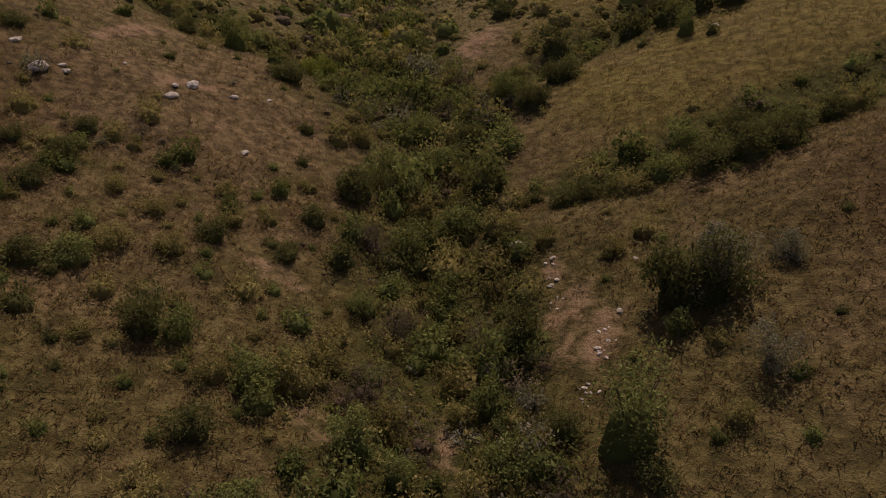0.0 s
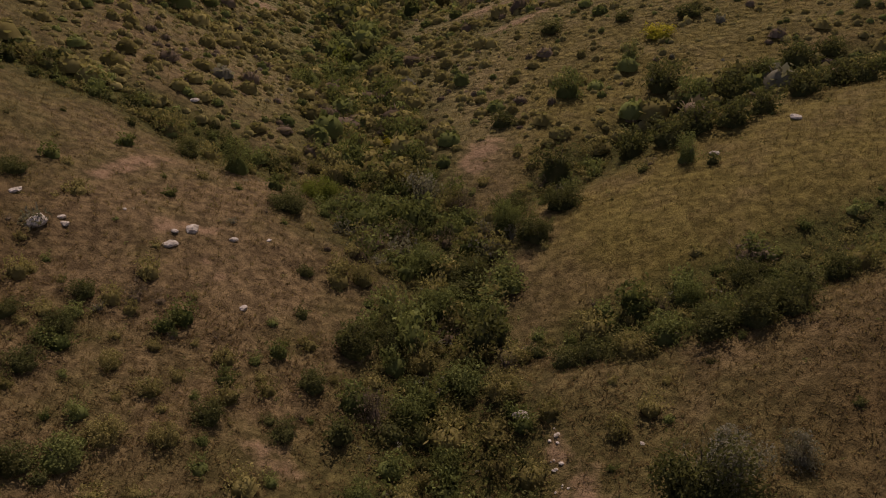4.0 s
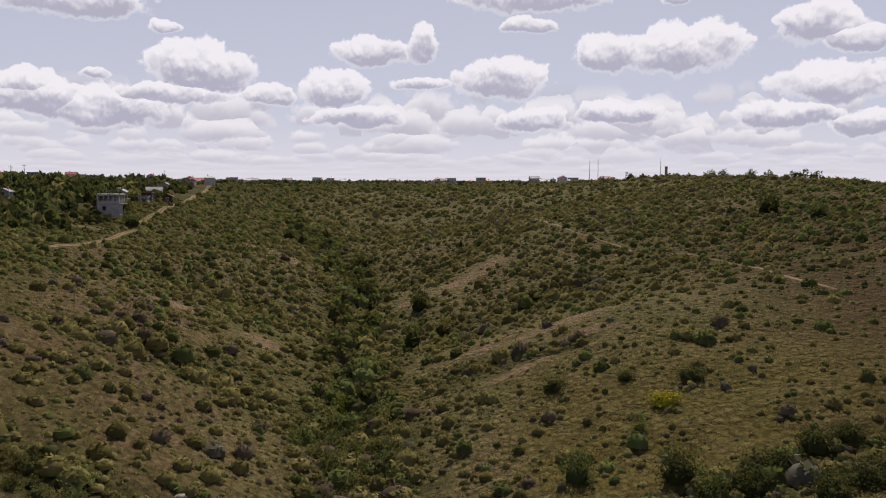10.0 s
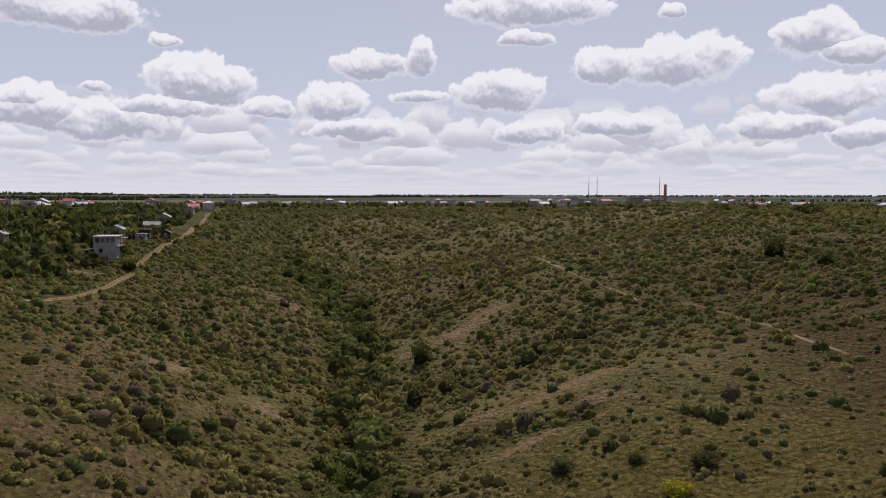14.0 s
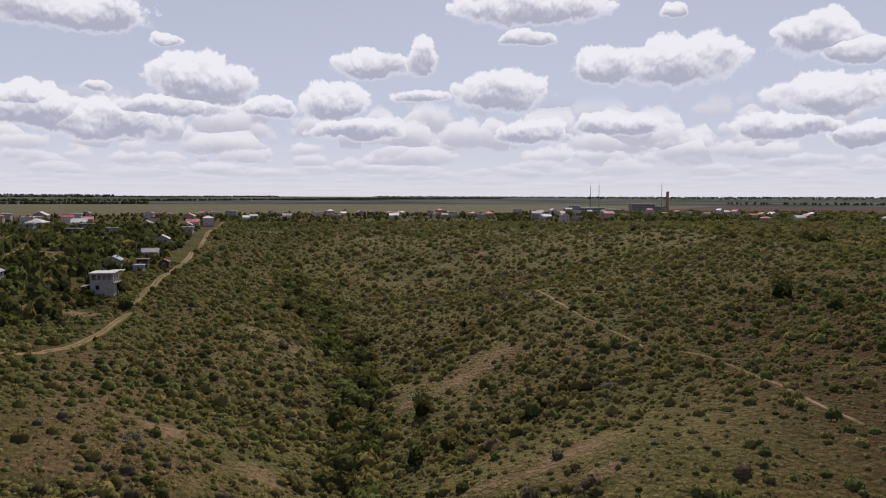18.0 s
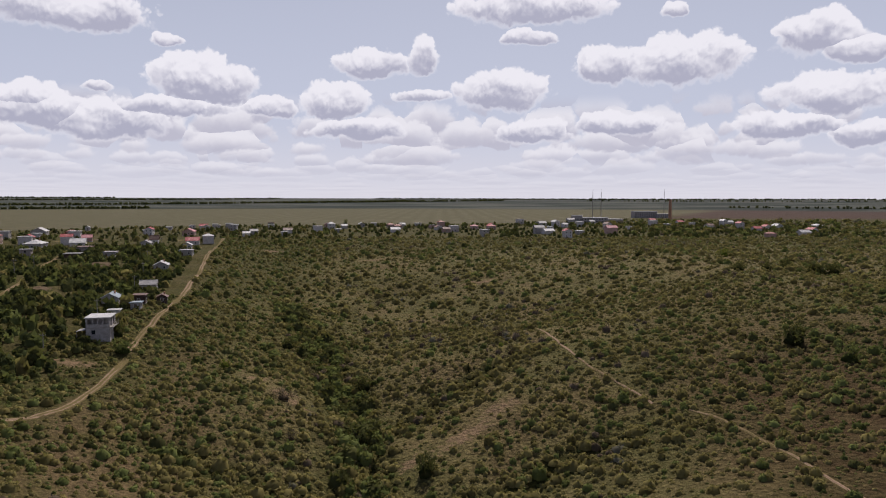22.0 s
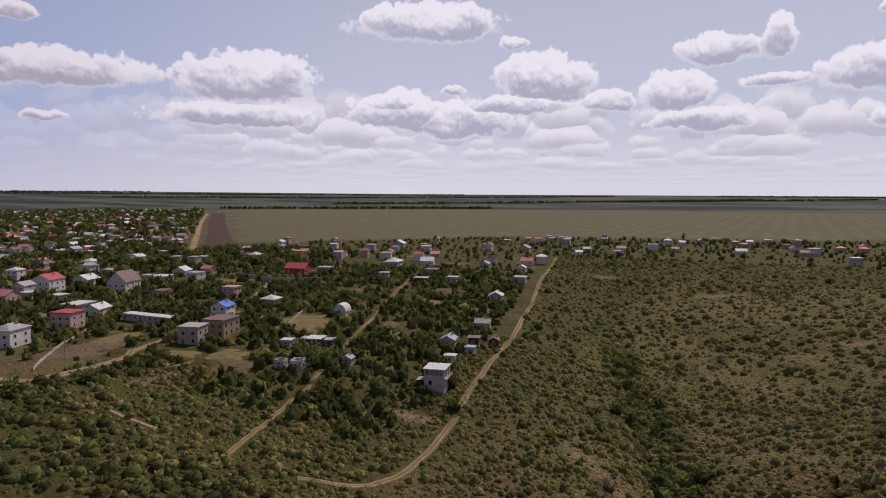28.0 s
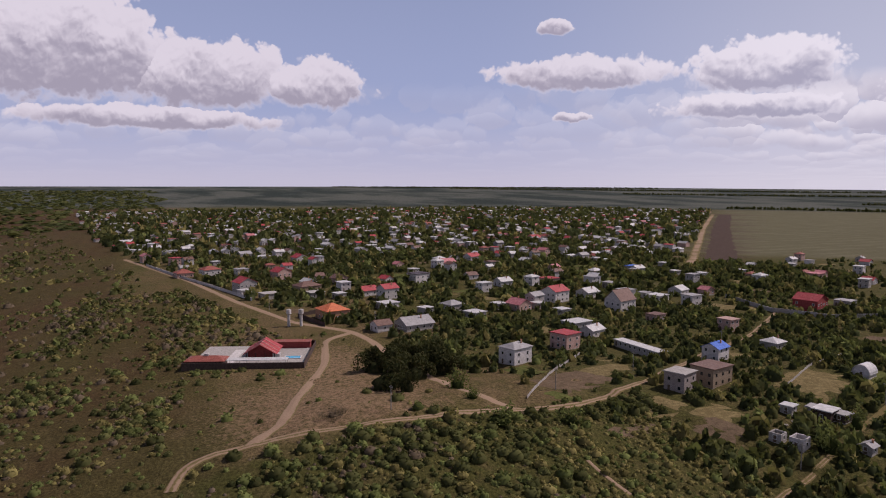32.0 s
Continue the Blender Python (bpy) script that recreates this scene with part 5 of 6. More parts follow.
WALLS = {
    "white": make_plain("white_plaster", (0.40, 0.37, 0.36), (0.62, 0.58, 0.57)),
    "limed": make_plain("limewashed_block", (0.30, 0.28, 0.28), (0.50, 0.47, 0.47)),
    "grey": make_plain("grey_plaster", (0.25, 0.23, 0.22), (0.40, 0.37, 0.36)),
    "pink": make_plain("pink_plaster", (0.33, 0.20, 0.17), (0.52, 0.36, 0.31)),
    "ochre": make_block("ochre_shell_stone", (0.20, 0.16, 0.12), (0.28, 0.20, 0.14), (0.34, 0.25, 0.17)),
    "block": make_block("grey_block", (0.16, 0.14, 0.13), (0.27, 0.22, 0.20), (0.36, 0.31, 0.29)),
    "brick": make_block("orange_brick", (0.28, 0.22, 0.18), (0.38, 0.17, 0.09), (0.46, 0.22, 0.12)),
    "red": make_plain("dark_red_wall", (0.20, 0.035, 0.035), (0.30, 0.06, 0.055)),
    "dark": make_plain("dark_boarding", (0.030, 0.017, 0.015), (0.075, 0.045, 0.040)),
    "concrete": make_plain("raw_concrete", (0.26, 0.24, 0.225), (0.42, 0.39, 0.37)),
}
ROOFS = {
    "red": make_sheeted("red_roof_sheet", (0.26, 0.030, 0.035), (0.42, 0.060, 0.065)),
    "pinkroof": make_sheeted("faded_red_roof", (0.34, 0.11, 0.12), (0.50, 0.20, 0.21)),
    "rust": make_sheeted("rust_red_tiles", (0.20, 0.055, 0.040), (0.32, 0.10, 0.075)),
    "orange": make_sheeted("orange_tiles", (0.42, 0.105, 0.040), (0.62, 0.18, 0.075)),
    "brown": make_sheeted("brown_roof", (0.10, 0.050, 0.038), (0.19, 0.105, 0.080)),
    "slate": make_sheeted("asbestos_slate", (0.22, 0.21, 0.21), (0.36, 0.34, 0.34)),
    "blueish": make_sheeted("blue_grey_roof", (0.20, 0.24, 0.28), (0.32, 0.37, 0.42)),
    "blue": make_sheeted("blue_roof_sheet", (0.035, 0.10, 0.40), (0.06, 0.16, 0.55), 0.5),
    "pale": make_sheeted("pale_metal_roof", (0.36, 0.35, 0.35), (0.60, 0.58, 0.57), 0.55),
    "dark": make_sheeted("dark_roof_sheet", (0.040, 0.030, 0.035), (0.085, 0.065, 0.07)),
    "concrete": WALLS["concrete"], "pink": WALLS["pink"], "white": WALLS["white"],
}


def make_glass_material():
    m, k = material("window_glass")
    finish(k, (0.015, 0.018, 0.022, 1), 0.08, spec=0.6)
    return m


PANE = make_glass_material()
FRAME = make_plain("white_frame", (0.52, 0.52, 0.52), (0.70, 0.70, 0.69))
DOOR = make_plain("brown_door", (0.07, 0.045, 0.03), (0.14, 0.09, 0.06))
POLE = make_plain("weathered_pole", (0.20, 0.18, 0.16), (0.32, 0.29, 0.27))


# ---- the village: builders ----
def part(name, bm, mat, parent, label=""):
    """Links a bmesh, or a finished mesh, as one part under a thing or a part."""
    if isinstance(bm, bpy.types.Mesh):
        me = bm
    else:
        me = bpy.data.meshes.new(name)
        bm.to_mesh(me)
        bm.free()
        me.materials.append(mat)
    o = new(name, me)
    o.parent = parent
    return tagged(o, label)


def box(bm, x0, x1, y0, y1, z0, z1):
    v = [bm.verts.new(p) for p in ((x0, y0, z0), (x1, y0, z0), (x1, y1, z0), (x0, y1, z0), (x0, y0, z1), (x1, y0, z1), (x1, y1, z1), (x0, y1, z1))]
    for f in ((0, 3, 2, 1), (4, 5, 6, 7), (0, 1, 5, 4), (1, 2, 6, 5), (2, 3, 7, 6), (3, 0, 4, 7)):
        bm.faces.new([v[i] for i in f])
    return bm


def boxes(*rows):
    bm = bmesh.new()
    for r in rows:
        box(bm, *r)
    return bm


def solid(bm, section, y0, y1):
    """A prism: a cross-section in x and z, carried from y0 to y1."""
    a = [bm.verts.new((x, y0, z)) for x, z in section]
    b = [bm.verts.new((x, y1, z)) for x, z in section]
    n = len(section)
    for i in range(n):
        bm.faces.new((a[i], a[(i + 1) % n], b[(i + 1) % n], b[i]))
    bm.faces.new(a[::-1])
    bm.faces.new(b)
    return bm


def tube(bm, r0, r1, z0, z1, sides=12, x=0.0, y=0.0):
    a = [bm.verts.new((x + r0 * math.cos(i * 2 * math.pi / sides), y + r0 * math.sin(i * 2 * math.pi / sides), z0)) for i in range(sides)]
    b = [bm.verts.new((x + r1 * math.cos(i * 2 * math.pi / sides), y + r1 * math.sin(i * 2 * math.pi / sides), z1)) for i in range(sides)]
    for i in range(sides):
        j = (i + 1) % sides
        bm.faces.new((a[i], a[j], b[j], b[i]))
    bm.faces.new(a[::-1])
    bm.faces.new(b)
    return bm


def shared(name, bm, mat):
    me = bpy.data.meshes.new(name)
    bm.to_mesh(me)
    bm.free()
    me.materials.append(mat)
    return me


# a window about 1.1 by 1.3 m, its frame 5 cm proud of the wall (facing -y), and its pane
def framed(w, h, edge, proud):
    """A window frame with its sill, all of one piece."""
    bm = bmesh.new()
    rings = []
    for half, low, high, y in ((w, 0, h, 0.02), (w, 0, h, -proud), (w - edge, edge, h - edge, -proud), (w - edge, edge, h - edge, 0.02)):
        rings.append([bm.verts.new(p) for p in ((-half, y, low), (half, y, low), (half, y, high), (-half, y, high))])
    for a, b in zip(rings, rings[1:] + rings[:1]):
        for i in range(4):
            bm.faces.new((a[i], a[(i + 1) % 4], b[(i + 1) % 4], b[i]))
    return bm


WINDOW_FRAME = shared("window", framed(0.6, 1.35, 0.12, 0.06), FRAME)
WINDOW_PANE = shared("pane", boxes((-0.48, 0.48, -0.025, 0.01, 0.12, 1.23)), PANE)
DOOR_LEAF = shared("door", boxes((-0.45, 0.45, -0.05, 0.01, 0, 2.05)), DOOR)


def window(parent, x, y, z, turn, bare=False):
    o = part("window", WINDOW_PANE if bare else WINDOW_FRAME, None, parent)
    o.matrix_local = pose(x, y, z, 0, 0, turn)
    if not bare:
        part("pane", WINDOW_PANE, None, o)
    return o


def roof_mesh(kind, w, d, h, rise, over=0.45):
    """The roof of a house w wide (x) and d deep (y) with walls h high."""
    bm = bmesh.new()
    a, b, t = w / 2 + over, d / 2 + over, 0.16
    if kind in ("gable", "steep"):
        drop = rise * over / (w / 2)
        solid(bm, [(-a, h - drop), (0, h + rise), (a, h - drop), (a + 0.05, h - drop + t), (0, h + rise + t), (-a - 0.05, h - drop + t)], -b, b)
    elif kind == "hip":
        ridge = max(0.4, (d - w) / 2 + 0.6)
        low = [bm.verts.new(p) for p in ((-a, -b, h), (a, -b, h), (a, b, h), (-a, b, h))]
        mid = [bm.verts.new(p) for p in ((-a, -b, h + t), (a, -b, h + t), (a, b, h + t), (-a, b, h + t))]
        top = [bm.verts.new((0, -ridge, h + rise)), bm.verts.new((0, ridge, h + rise))]
        bm.faces.new(low[::-1])
        for i in range(4):
            bm.faces.new((low[i], low[(i + 1) % 4], mid[(i + 1) % 4], mid[i]))
        bm.faces.new((mid[0], mid[1], top[0]))
        bm.faces.new((mid[1], mid[2], top[1], top[0]))
        bm.faces.new((mid[2], mid[3], top[1]))
        bm.faces.new((mid[3], mid[0], top[0], top[1]))
    elif kind == "arch":
        n = 10
        outer = [(-(a - 0.2) * math.cos(math.pi * i / n), h * 0.45 + (rise + h * 0.55) * math.sin(math.pi * i / n)) for i in range(n + 1)]
        inner_ = [(x * 0.96, z * 0.96) for x, z in outer]
        solid(bm, inner_ + outer[::-1], -b, b)
    else:
        box(bm, -a, a, -b, b, h + 0.004, h + 0.24)
    return bm


WORDS = {"white": "whitewashed", "grey": "grey plastered", "pink": "pink plastered", "ochre": "ochre shell-stone", "block": "bare grey block", "brick": "orange brick",
         "red": "dark red", "dark": "dark boarded", "concrete": "raw concrete"}
TOPS = {"red": "a red sheet roof", "pinkroof": "a faded red roof", "rust": "a rust-red tiled roof", "orange": "an orange tiled hip roof", "brown": "a brown roof",
        "slate": "a grey slate roof", "blueish": "a blue-grey roof", "blue": "a bright blue sheet roof", "pale": "a pale metal roof", "dark": "a dark roof edge",
        "concrete": "a flat concrete slab roof", "pink": "a flat pink parapet", "white": "open roofless walls"}
_count = [0]


def house(x, y, wide, h, roof, wall, colour, storeys, turn=None, depth=None, few=False, z=None):
    """One house of the village, at its place."""
    _count[0] += 1
    i = _count[0]
    rng = random.Random(i)
    w = max(3.6, wide * (0.74 if depth is None else 1.0))
    d = depth or w * rng.uniform(0.95, 1.35)
    turn = 15 + rng.uniform(-5, 5) + (90 if roof in ("gable", "steep") and rng.random() < 0.45 else 0) if turn is None else turn
    kind = "house" if h > 2.9 else "shed"
    thing = new(kind)
    gz = min(float(ground_z(x + dx, y + dy)) for dx in (-w / 2, w / 2) for dy in (-d / 2, d / 2)) if z is None else z
    thing.matrix_world = pose(x, y, gz, 0, 0, turn)
    h = h + 0.4
    rise = {"gable": 0.26, "steep": 0.5, "hip": 0.24, "arch": 0.25}.get(roof, 0) * w
    bm = bmesh.new()
    if roof == "shell":
        t = 0.3
        for r in ((-w / 2, w / 2, -d / 2, -d / 2 + t), (-w / 2, w / 2, d / 2 - t, d / 2), (-w / 2, -w / 2 + t, -d / 2 + t, d / 2 - t), (w / 2 - t, w / 2, -d / 2 + t, d / 2 - t)):
            box(bm, *r, -0.5, h)
    elif roof in ("gable", "steep"):
        solid(bm, [(-w / 2, -0.5), (w / 2, -0.5), (w / 2, h), (0, h + rise), (-w / 2, h)], -d / 2, d / 2)
    elif roof == "arch":
        n = 10
        arc = [((w / 2 - 0.05) * math.cos(math.pi * q / n), h * 0.42 + (rise + h * 0.5) * math.sin(math.pi * q / n)) for q in range(n + 1)]
        solid(bm, [(-w / 2 + 0.05, -0.5), (w / 2 - 0.05, -0.5)] + arc, -d / 2, d / 2)
    else:
        box(bm, -w / 2, w / 2, -d / 2, d / 2, -0.5, h)
    part("wall", bm, WALLS[wall], thing)
    if roof != "shell":
        top = part("roof", roof_mesh(roof, w, d, h, rise), ROOFS[colour], thing)
        if roof in ("gable", "steep"):
            part("ridge_cap", boxes((-0.14, 0.14, -d / 2 - 0.47, d / 2 + 0.47, h + rise + 0.1, h + rise + 0.23)), ROOFS[colour], top)
        elif roof == "flat" and not few:
            part("parapet", boxes((-w / 2 - 0.3, w / 2 + 0.3, -d / 2 - 0.52, -d / 2 - 0.452, h + 0.06, h + 0.36)), ROOFS[colour], top)
    part("plinth", boxes((-w / 2 - 0.06, w / 2 + 0.06, -d / 2 - 0.06, d / 2 + 0.06, -0.6, 0.35)), WALLS["concrete"], thing)
    if True:
        for s in range(storeys):
            zz = 1.15 + s * 2.8
            if zz + 1.4 > h:
                break
            n = 2 if few else max(1, int(w / 2.9))
            for q in range(n):
                u = (q + 0.5) / n * w - w / 2
                if not (s == 0 and q == 0 and n > 1):
                    window(thing, u, -d / 2, zz, 0, wall in ("block", "ochre"))
            n = 1 if few else max(1, int(d / 3.6))
            for q in range(n):
                u = (q + 0.5) / n * d - d / 2
                window(thing, w / 2, u, zz, 90, wall in ("block", "ochre"))
                if q % 2 == 0 and not few:
                    window(thing, -w / 2, u, zz, -90, wall in ("block", "ochre"))
        if h > 2.5:
            o = part("door", DOOR_LEAF, None, thing)
            o.matrix_local = pose(-w / 2 + 0.5 * w / max(1, int(w / 2.9)), -d / 2, 0.3)
        if roof in ("gable", "hip") and rng.random() < 0.6:
            part("chimney", boxes((w * 0.14, w * 0.14 + 0.5, d * 0.15, d * 0.15 + 0.5, h, h + rise + 0.7), (w * 0.14 - 0.06, w * 0.14 + 0.56, d * 0.15 - 0.06, d * 0.15 + 0.56, h + rise + 0.7, h + rise + 0.82)), WALLS["brick"], thing)
    HOUSE_SPOTS.append((x, y, 0.62 * math.hypot(w, d) / 1.2 + 1.0))
    lead = "two-storey " if storeys > 1 else "small "
    tail = TOPS[colour]
    return tagged(thing, f"{lead}{WORDS[wall]} {kind} with {tail}", "house" if kind == "house" else "shed", "village houses")


# houses that can be told apart
house(-381.0, 158.0, 14.0, 4.8, "hip", "brick", "orange", 2, depth=13.0)
house(-477.7, 246.0, 13.5, 6.4, "flat", "white", "dark", 2)
house(-493.4, 129.3, 16.0, 6.4, "gable", "grey", "red", 2)
house(-591.1, 98.3, 16.0, 3.2, "hip", "pink", "rust", 1)
house(-572.8, 115.8, 14.4, 6.4, "hip", "white", "rust", 2)
house(-477.2, 166.8, 16.0, 3.2, "hip", "ochre", "brown", 1)
house(-448.2, 165.0, 11.9, 3.2, "flat", "concrete", "concrete", 1)
house(-533.2, 160.8, 14.8, 6.4, "gable", "pink", "red", 2)
house(-458.0, 138.7, 11.9, 3.2, "flat", "concrete", "concrete", 1)
house(-441.5, 196.9, 12.1, 3.2, "gable", "white", "red", 1)
house(-423.9, 204.2, 12.4, 6.4, "gable", "white", "red", 2)
house(-393.7, 193.4, 12.2, 3.2, "flat", "white", "pale", 1)
house(-373.6, 224.3, 12.6, 3.2, "hip", "grey", "slate", 1)
house(-348.8, 226.0, 11.9, 3.2, "flat", "grey", "pale", 1)
house(-339.0, 187.9, 16.0, 2.8, "gable", "grey", "slate", 1)
house(-360.5, 259.5, 13.3, 3.2, "gable", "pink", "pinkroof", 1)
house(-374.5, 292.5, 14.9, 6.4, "gable", "white", "red", 2)
house(-440.6, 330.6, 14.3, 3.2, "flat", "pink", "red", 1)
house(-380.7, 320.4, 12.7, 3.2, "gable", "white", "pale", 1)
house(-335.4, 309.8, 14.5, 6.4, "steep", "white", "brown", 2)
house(-275.9, 233.8, 12.4, 6.4, "flat", "pink", "red", 2)
house(-307.4, 261.5, 12.3, 3.2, "flat", "grey", "pale", 1)
house(-289.6, 258.1, 10.1, 3.2, "gable", "white", "pale", 1)
house(-260.4, 199.9, 11.3, 6.4, "hip", "white", "slate", 2)
house(-203.1, 231.8, 10.1, 6.4, "flat", "block", "concrete", 2)
house(-204.5, 247.2, 12.4, 6.4, "flat", "ochre", "brown", 2)
house(-225.7, 270.3, 9.4, 5.2, "gable", "white", "blue", 2)
house(-274.0, 326.8, 9.9, 5.5, "flat", "pink", "pink", 2)
house(-397.1, 420.3, 8.7, 6.4, "flat", "grey", "slate", 2)
house(-294.5, 409.3, 16.0, 6.4, "gable", "red", "red", 2)
house(-232.7, 309.6, 10.6, 3.2, "hip", "grey", "pale", 1)
house(-186.2, 302.1, 7.8, 3.2, "arch", "white", "pale", 1)
house(-167.3, 257.5, 7.4, 3.2, "flat", "dark", "pale", 1)
house(-156.8, 233.6, 5.5, 3.2, "shell", "white", "white", 1)
house(-353.8, 352.0, 12.3, 3.2, "flat", "white", "pale", 1)
house(-365.7, 379.1, 12.2, 3.2, "gable", "white", "pale", 1)
house(-306.3, 309.9, 8.8, 3.2, "flat", "pink", "brown", 1)
house(-384.2, 526.6, 12.6, 3.2, "flat", "pink", "pinkroof", 1)
house(-294.2, 437.7, 11.8, 3.2, "flat", "grey", "slate", 1)
house(-501.9, 195.5, 12.0, 3.2, "gable", "pink", "brown", 1)
house(-648.5, 200.2, 15.2, 3.2, "gable", "white", "red", 1)
house(-672.7, 171.9, 13.4, 3.2, "flat", "white", "pale", 1)
house(-669.5, 96.8, 11.7, 6.4, "flat", "pink", "red", 2)
house(-594.1, 345.7, 14.4, 3.2, "gable", "white", "red", 1)
house(-547.6, 341.4, 12.5, 3.2, "flat", "grey", "brown", 1)
house(-562.7, 306.1, 13.4, 3.2, "gable", "pink", "pinkroof", 1)
house(-769.0, 517.8, 16.0, 3.2, "gable", "pink", "red", 1)
house(-441.5, 294.0, 11.6, 3.2, "gable", "white", "pale", 1)
house(-406.1, 357.0, 11.5, 3.2, "flat", "block", "slate", 1)
house(-475.4, 432.0, 11.9, 3.2, "flat", "grey", "blue", 1)
house(-193.0, 561.4, 12.0, 3.2, "gable", "white", "red", 1)
house(-229.1, 654.8, 13.0, 3.2, "gable", "pink", "pinkroof", 1)
house(-354.7, 641.8, 16.0, 3.2, "gable", "grey", "pale", 1)
house(-274.1, 495.5, 14.2, 3.2, "hip", "grey", "pale", 1)
house(-257.1, 517.7, 13.3, 3.2, "gable", "white", "pale", 1)
house(-221.0, 455.8, 10.3, 3.2, "flat", "block", "brown", 1)
house(-211.3, 423.0, 10.8, 3.2, "flat", "dark", "slate", 1)
house(-195.7, 434.9, 8.5, 2.6, "flat", "grey", "slate", 1)
house(-233.3, 415.6, 7.5, 5.2, "flat", "block", "slate", 2)
house(-222.0, 561.4, 7.7, 3.2, "steep", "white", "brown", 1)
house(-154.6, 405.3, 9.7, 2.6, "gable", "grey", "pale", 1)
house(-160.4, 458.9, 9.7, 3.2, "flat", "grey", "slate", 1)
house(-124.3, 307.4, 6.3, 3.1, "flat", "dark", "brown", 1)
house(-132.6, 336.1, 7.9, 2.6, "gable", "grey", "slate", 1)
house(-131.3, 298.1, 7.8, 2.6, "gable", "grey", "blueish", 1)
house(-122.7, 281.8, 5.3, 2.6, "flat", "white", "pale", 1)
house(-193.4, 600.3, 7.3, 2.7, "flat", "grey", "blueish", 1)
house(-355.5, 726.5, 5.6, 3.2, "gable", "white", "pale", 1)
house(-50.0, 712.7, 9.9, 2.7, "gable", "white", "pale", 1)
house(-50.0, 801.6, 6.2, 3.2, "gable", "white", "brown", 1)
house(-0.8, 713.2, 8.8, 3.2, "gable", "pink", "brown", 1)
house(29.5, 779.7, 9.6, 3.2, "hip", "pink", "pinkroof", 1)
house(47.5, 780.3, 10.8, 3.2, "hip", "pink", "red", 1)
house(-16.0, 802.8, 7.4, 3.2, "flat", "pink", "slate", 1)
house(115.2, 879.2, 10.9, 3.2, "gable", "white", "slate", 1)
house(135.1, 836.2, 7.7, 3.2, "gable", "white", "pale", 1)
house(109.2, 771.0, 7.1, 3.0, "flat", "white", "pale", 1)
house(-34.0, 871.4, 9.4, 2.7, "flat", "white", "pale", 1)
house(93.1, 926.9, 10.0, 3.2, "flat", "grey", "slate", 1)
house(-96.1, 825.8, 8.9, 3.2, "gable", "grey", "pale", 1)
house(-134.0, 824.1, 8.9, 3.2, "gable", "pink", "brown", 1)
house(-207.0, 862.1, 9.3, 3.2, "flat", "grey", "brown", 1)
house(-174.9, 250.5, 4.4, 2.3, "flat", "concrete", "pale", 1)
house(-171.0, 257.5, 3.8, 2.2, "flat", "grey", "slate", 1)
house(-162.2, 231.2, 4.6, 2.6, "shell", "concrete", "white", 1)
house(-164.0, 261.0, 4.2, 2.3, "flat", "dark", "slate", 1)
house(-148.1, 250.5, 4.0, 2.2, "gable", "grey", "slate", 1)
house(-120.5, 295.5, 4.8, 2.4, "flat", "grey", "blueish", 1)
house(-117.7, 313.4, 5.2, 2.5, "gable", "dark", "brown", 1)


# ---- the unfinished two-storey white house above the track ----
def white_house():
    x, y = -115.3, 256.4
    z = float(ground_z(x, y - 3))
    thing = new("unfinished_house")
    thing.matrix_world = pose(x, y, z + 0.9, 0, 0, 13) @ Matrix.Diagonal((1.12, 1.12, 1.2, 1))
    w, d = 3.2, 3.7
    # ground floor walls, and an upper floor of piers between open windows
    part("wall", boxes((-w, w, -d, d, -2.2, 2.75)), WALLS["grey"], thing, "rough whitewashed ground floor wall")
    piers = [(-w, -w + 0.5, -d, d, 2.95, 5.5), (w - 0.5, w, -d, -d + 1.0, 2.95, 5.5), (w - 0.5, w, -0.6, 0.6, 2.95, 5.5), (w - 0.5, w, d - 1.2, d, 2.95, 5.5),
             (-w + 0.5, w - 0.5, d - 0.35, d, 2.95, 5.5), (-w + 0.5, w - 0.5, -d, -d + 0.35, 2.95, 3.85), (-w + 0.5, w - 0.5, -d, -d + 0.35, 5.2, 5.5)]
    for i in range(3):
        u = -w + 0.5 + (i + 1) * 1.36 - 0.17
        piers.append((u, u + 0.35, -d, -d + 0.35, 3.85, 5.2))
    part("upper_wall", boxes(*piers), WALLS["grey"], thing, "white piers round four open windows")
    part("floor_slab", boxes((-w - 0.1, w + 0.9, -d - 0.1, d + 0.1, 2.75, 2.95)), WALLS["concrete"], thing)
    part("roof", boxes((-w - 0.3, w + 0.35, -d - 0.35, d + 0.3, 5.5, 5.72)), ROOFS["pale"], thing, "flat pale concrete roof slab")
    part("inner_wall", boxes((-w + 0.5, w - 0.5, -0.4, -0.2, 2.95, 5.5)), WALLS["grey"], thing)
    for u, v, zz, turn in ((-1.2, -d, 1.0, 0), (w, 1.4, 1.0, 90)):
        window(thing, u, v, zz, turn, True)
    rail = part("balcony_rail", boxes((w + 0.85, w + 0.9, -d, d, 3.85, 3.9), *[(w + 0.85, w + 0.9, v, v + 0.05, 2.95, 3.85) for v in np.linspace(-d, d - 0.05, 9)]), POLE, thing)
    HOUSE_SPOTS.append((x, y, 5.2))
    tagged(thing, "unfinished two-storey whitewashed house with open upper windows", "house")
    lean = new("lean_to")
    lean.matrix_world = pose(x - 5.0, y - 1.6, float(ground_z(x - 5.0, y - 1.6)), 0, 0, 13)
    part("roof", solid(bmesh.new(), [(-1.7, 2.0), (1.7, 2.5), (1.7, 2.6), (-1.7, 2.1)], -2.4, 2.4), ROOFS["slate"], lean)
    for px in (-1.5, 1.5):
        for py in (-2.2, 2.2):
            part("post", boxes((px - 0.07, px + 0.07, py - 0.07, py + 0.07, -0.5, 2.0 if px < 0 else 2.4)), POLE, lean)
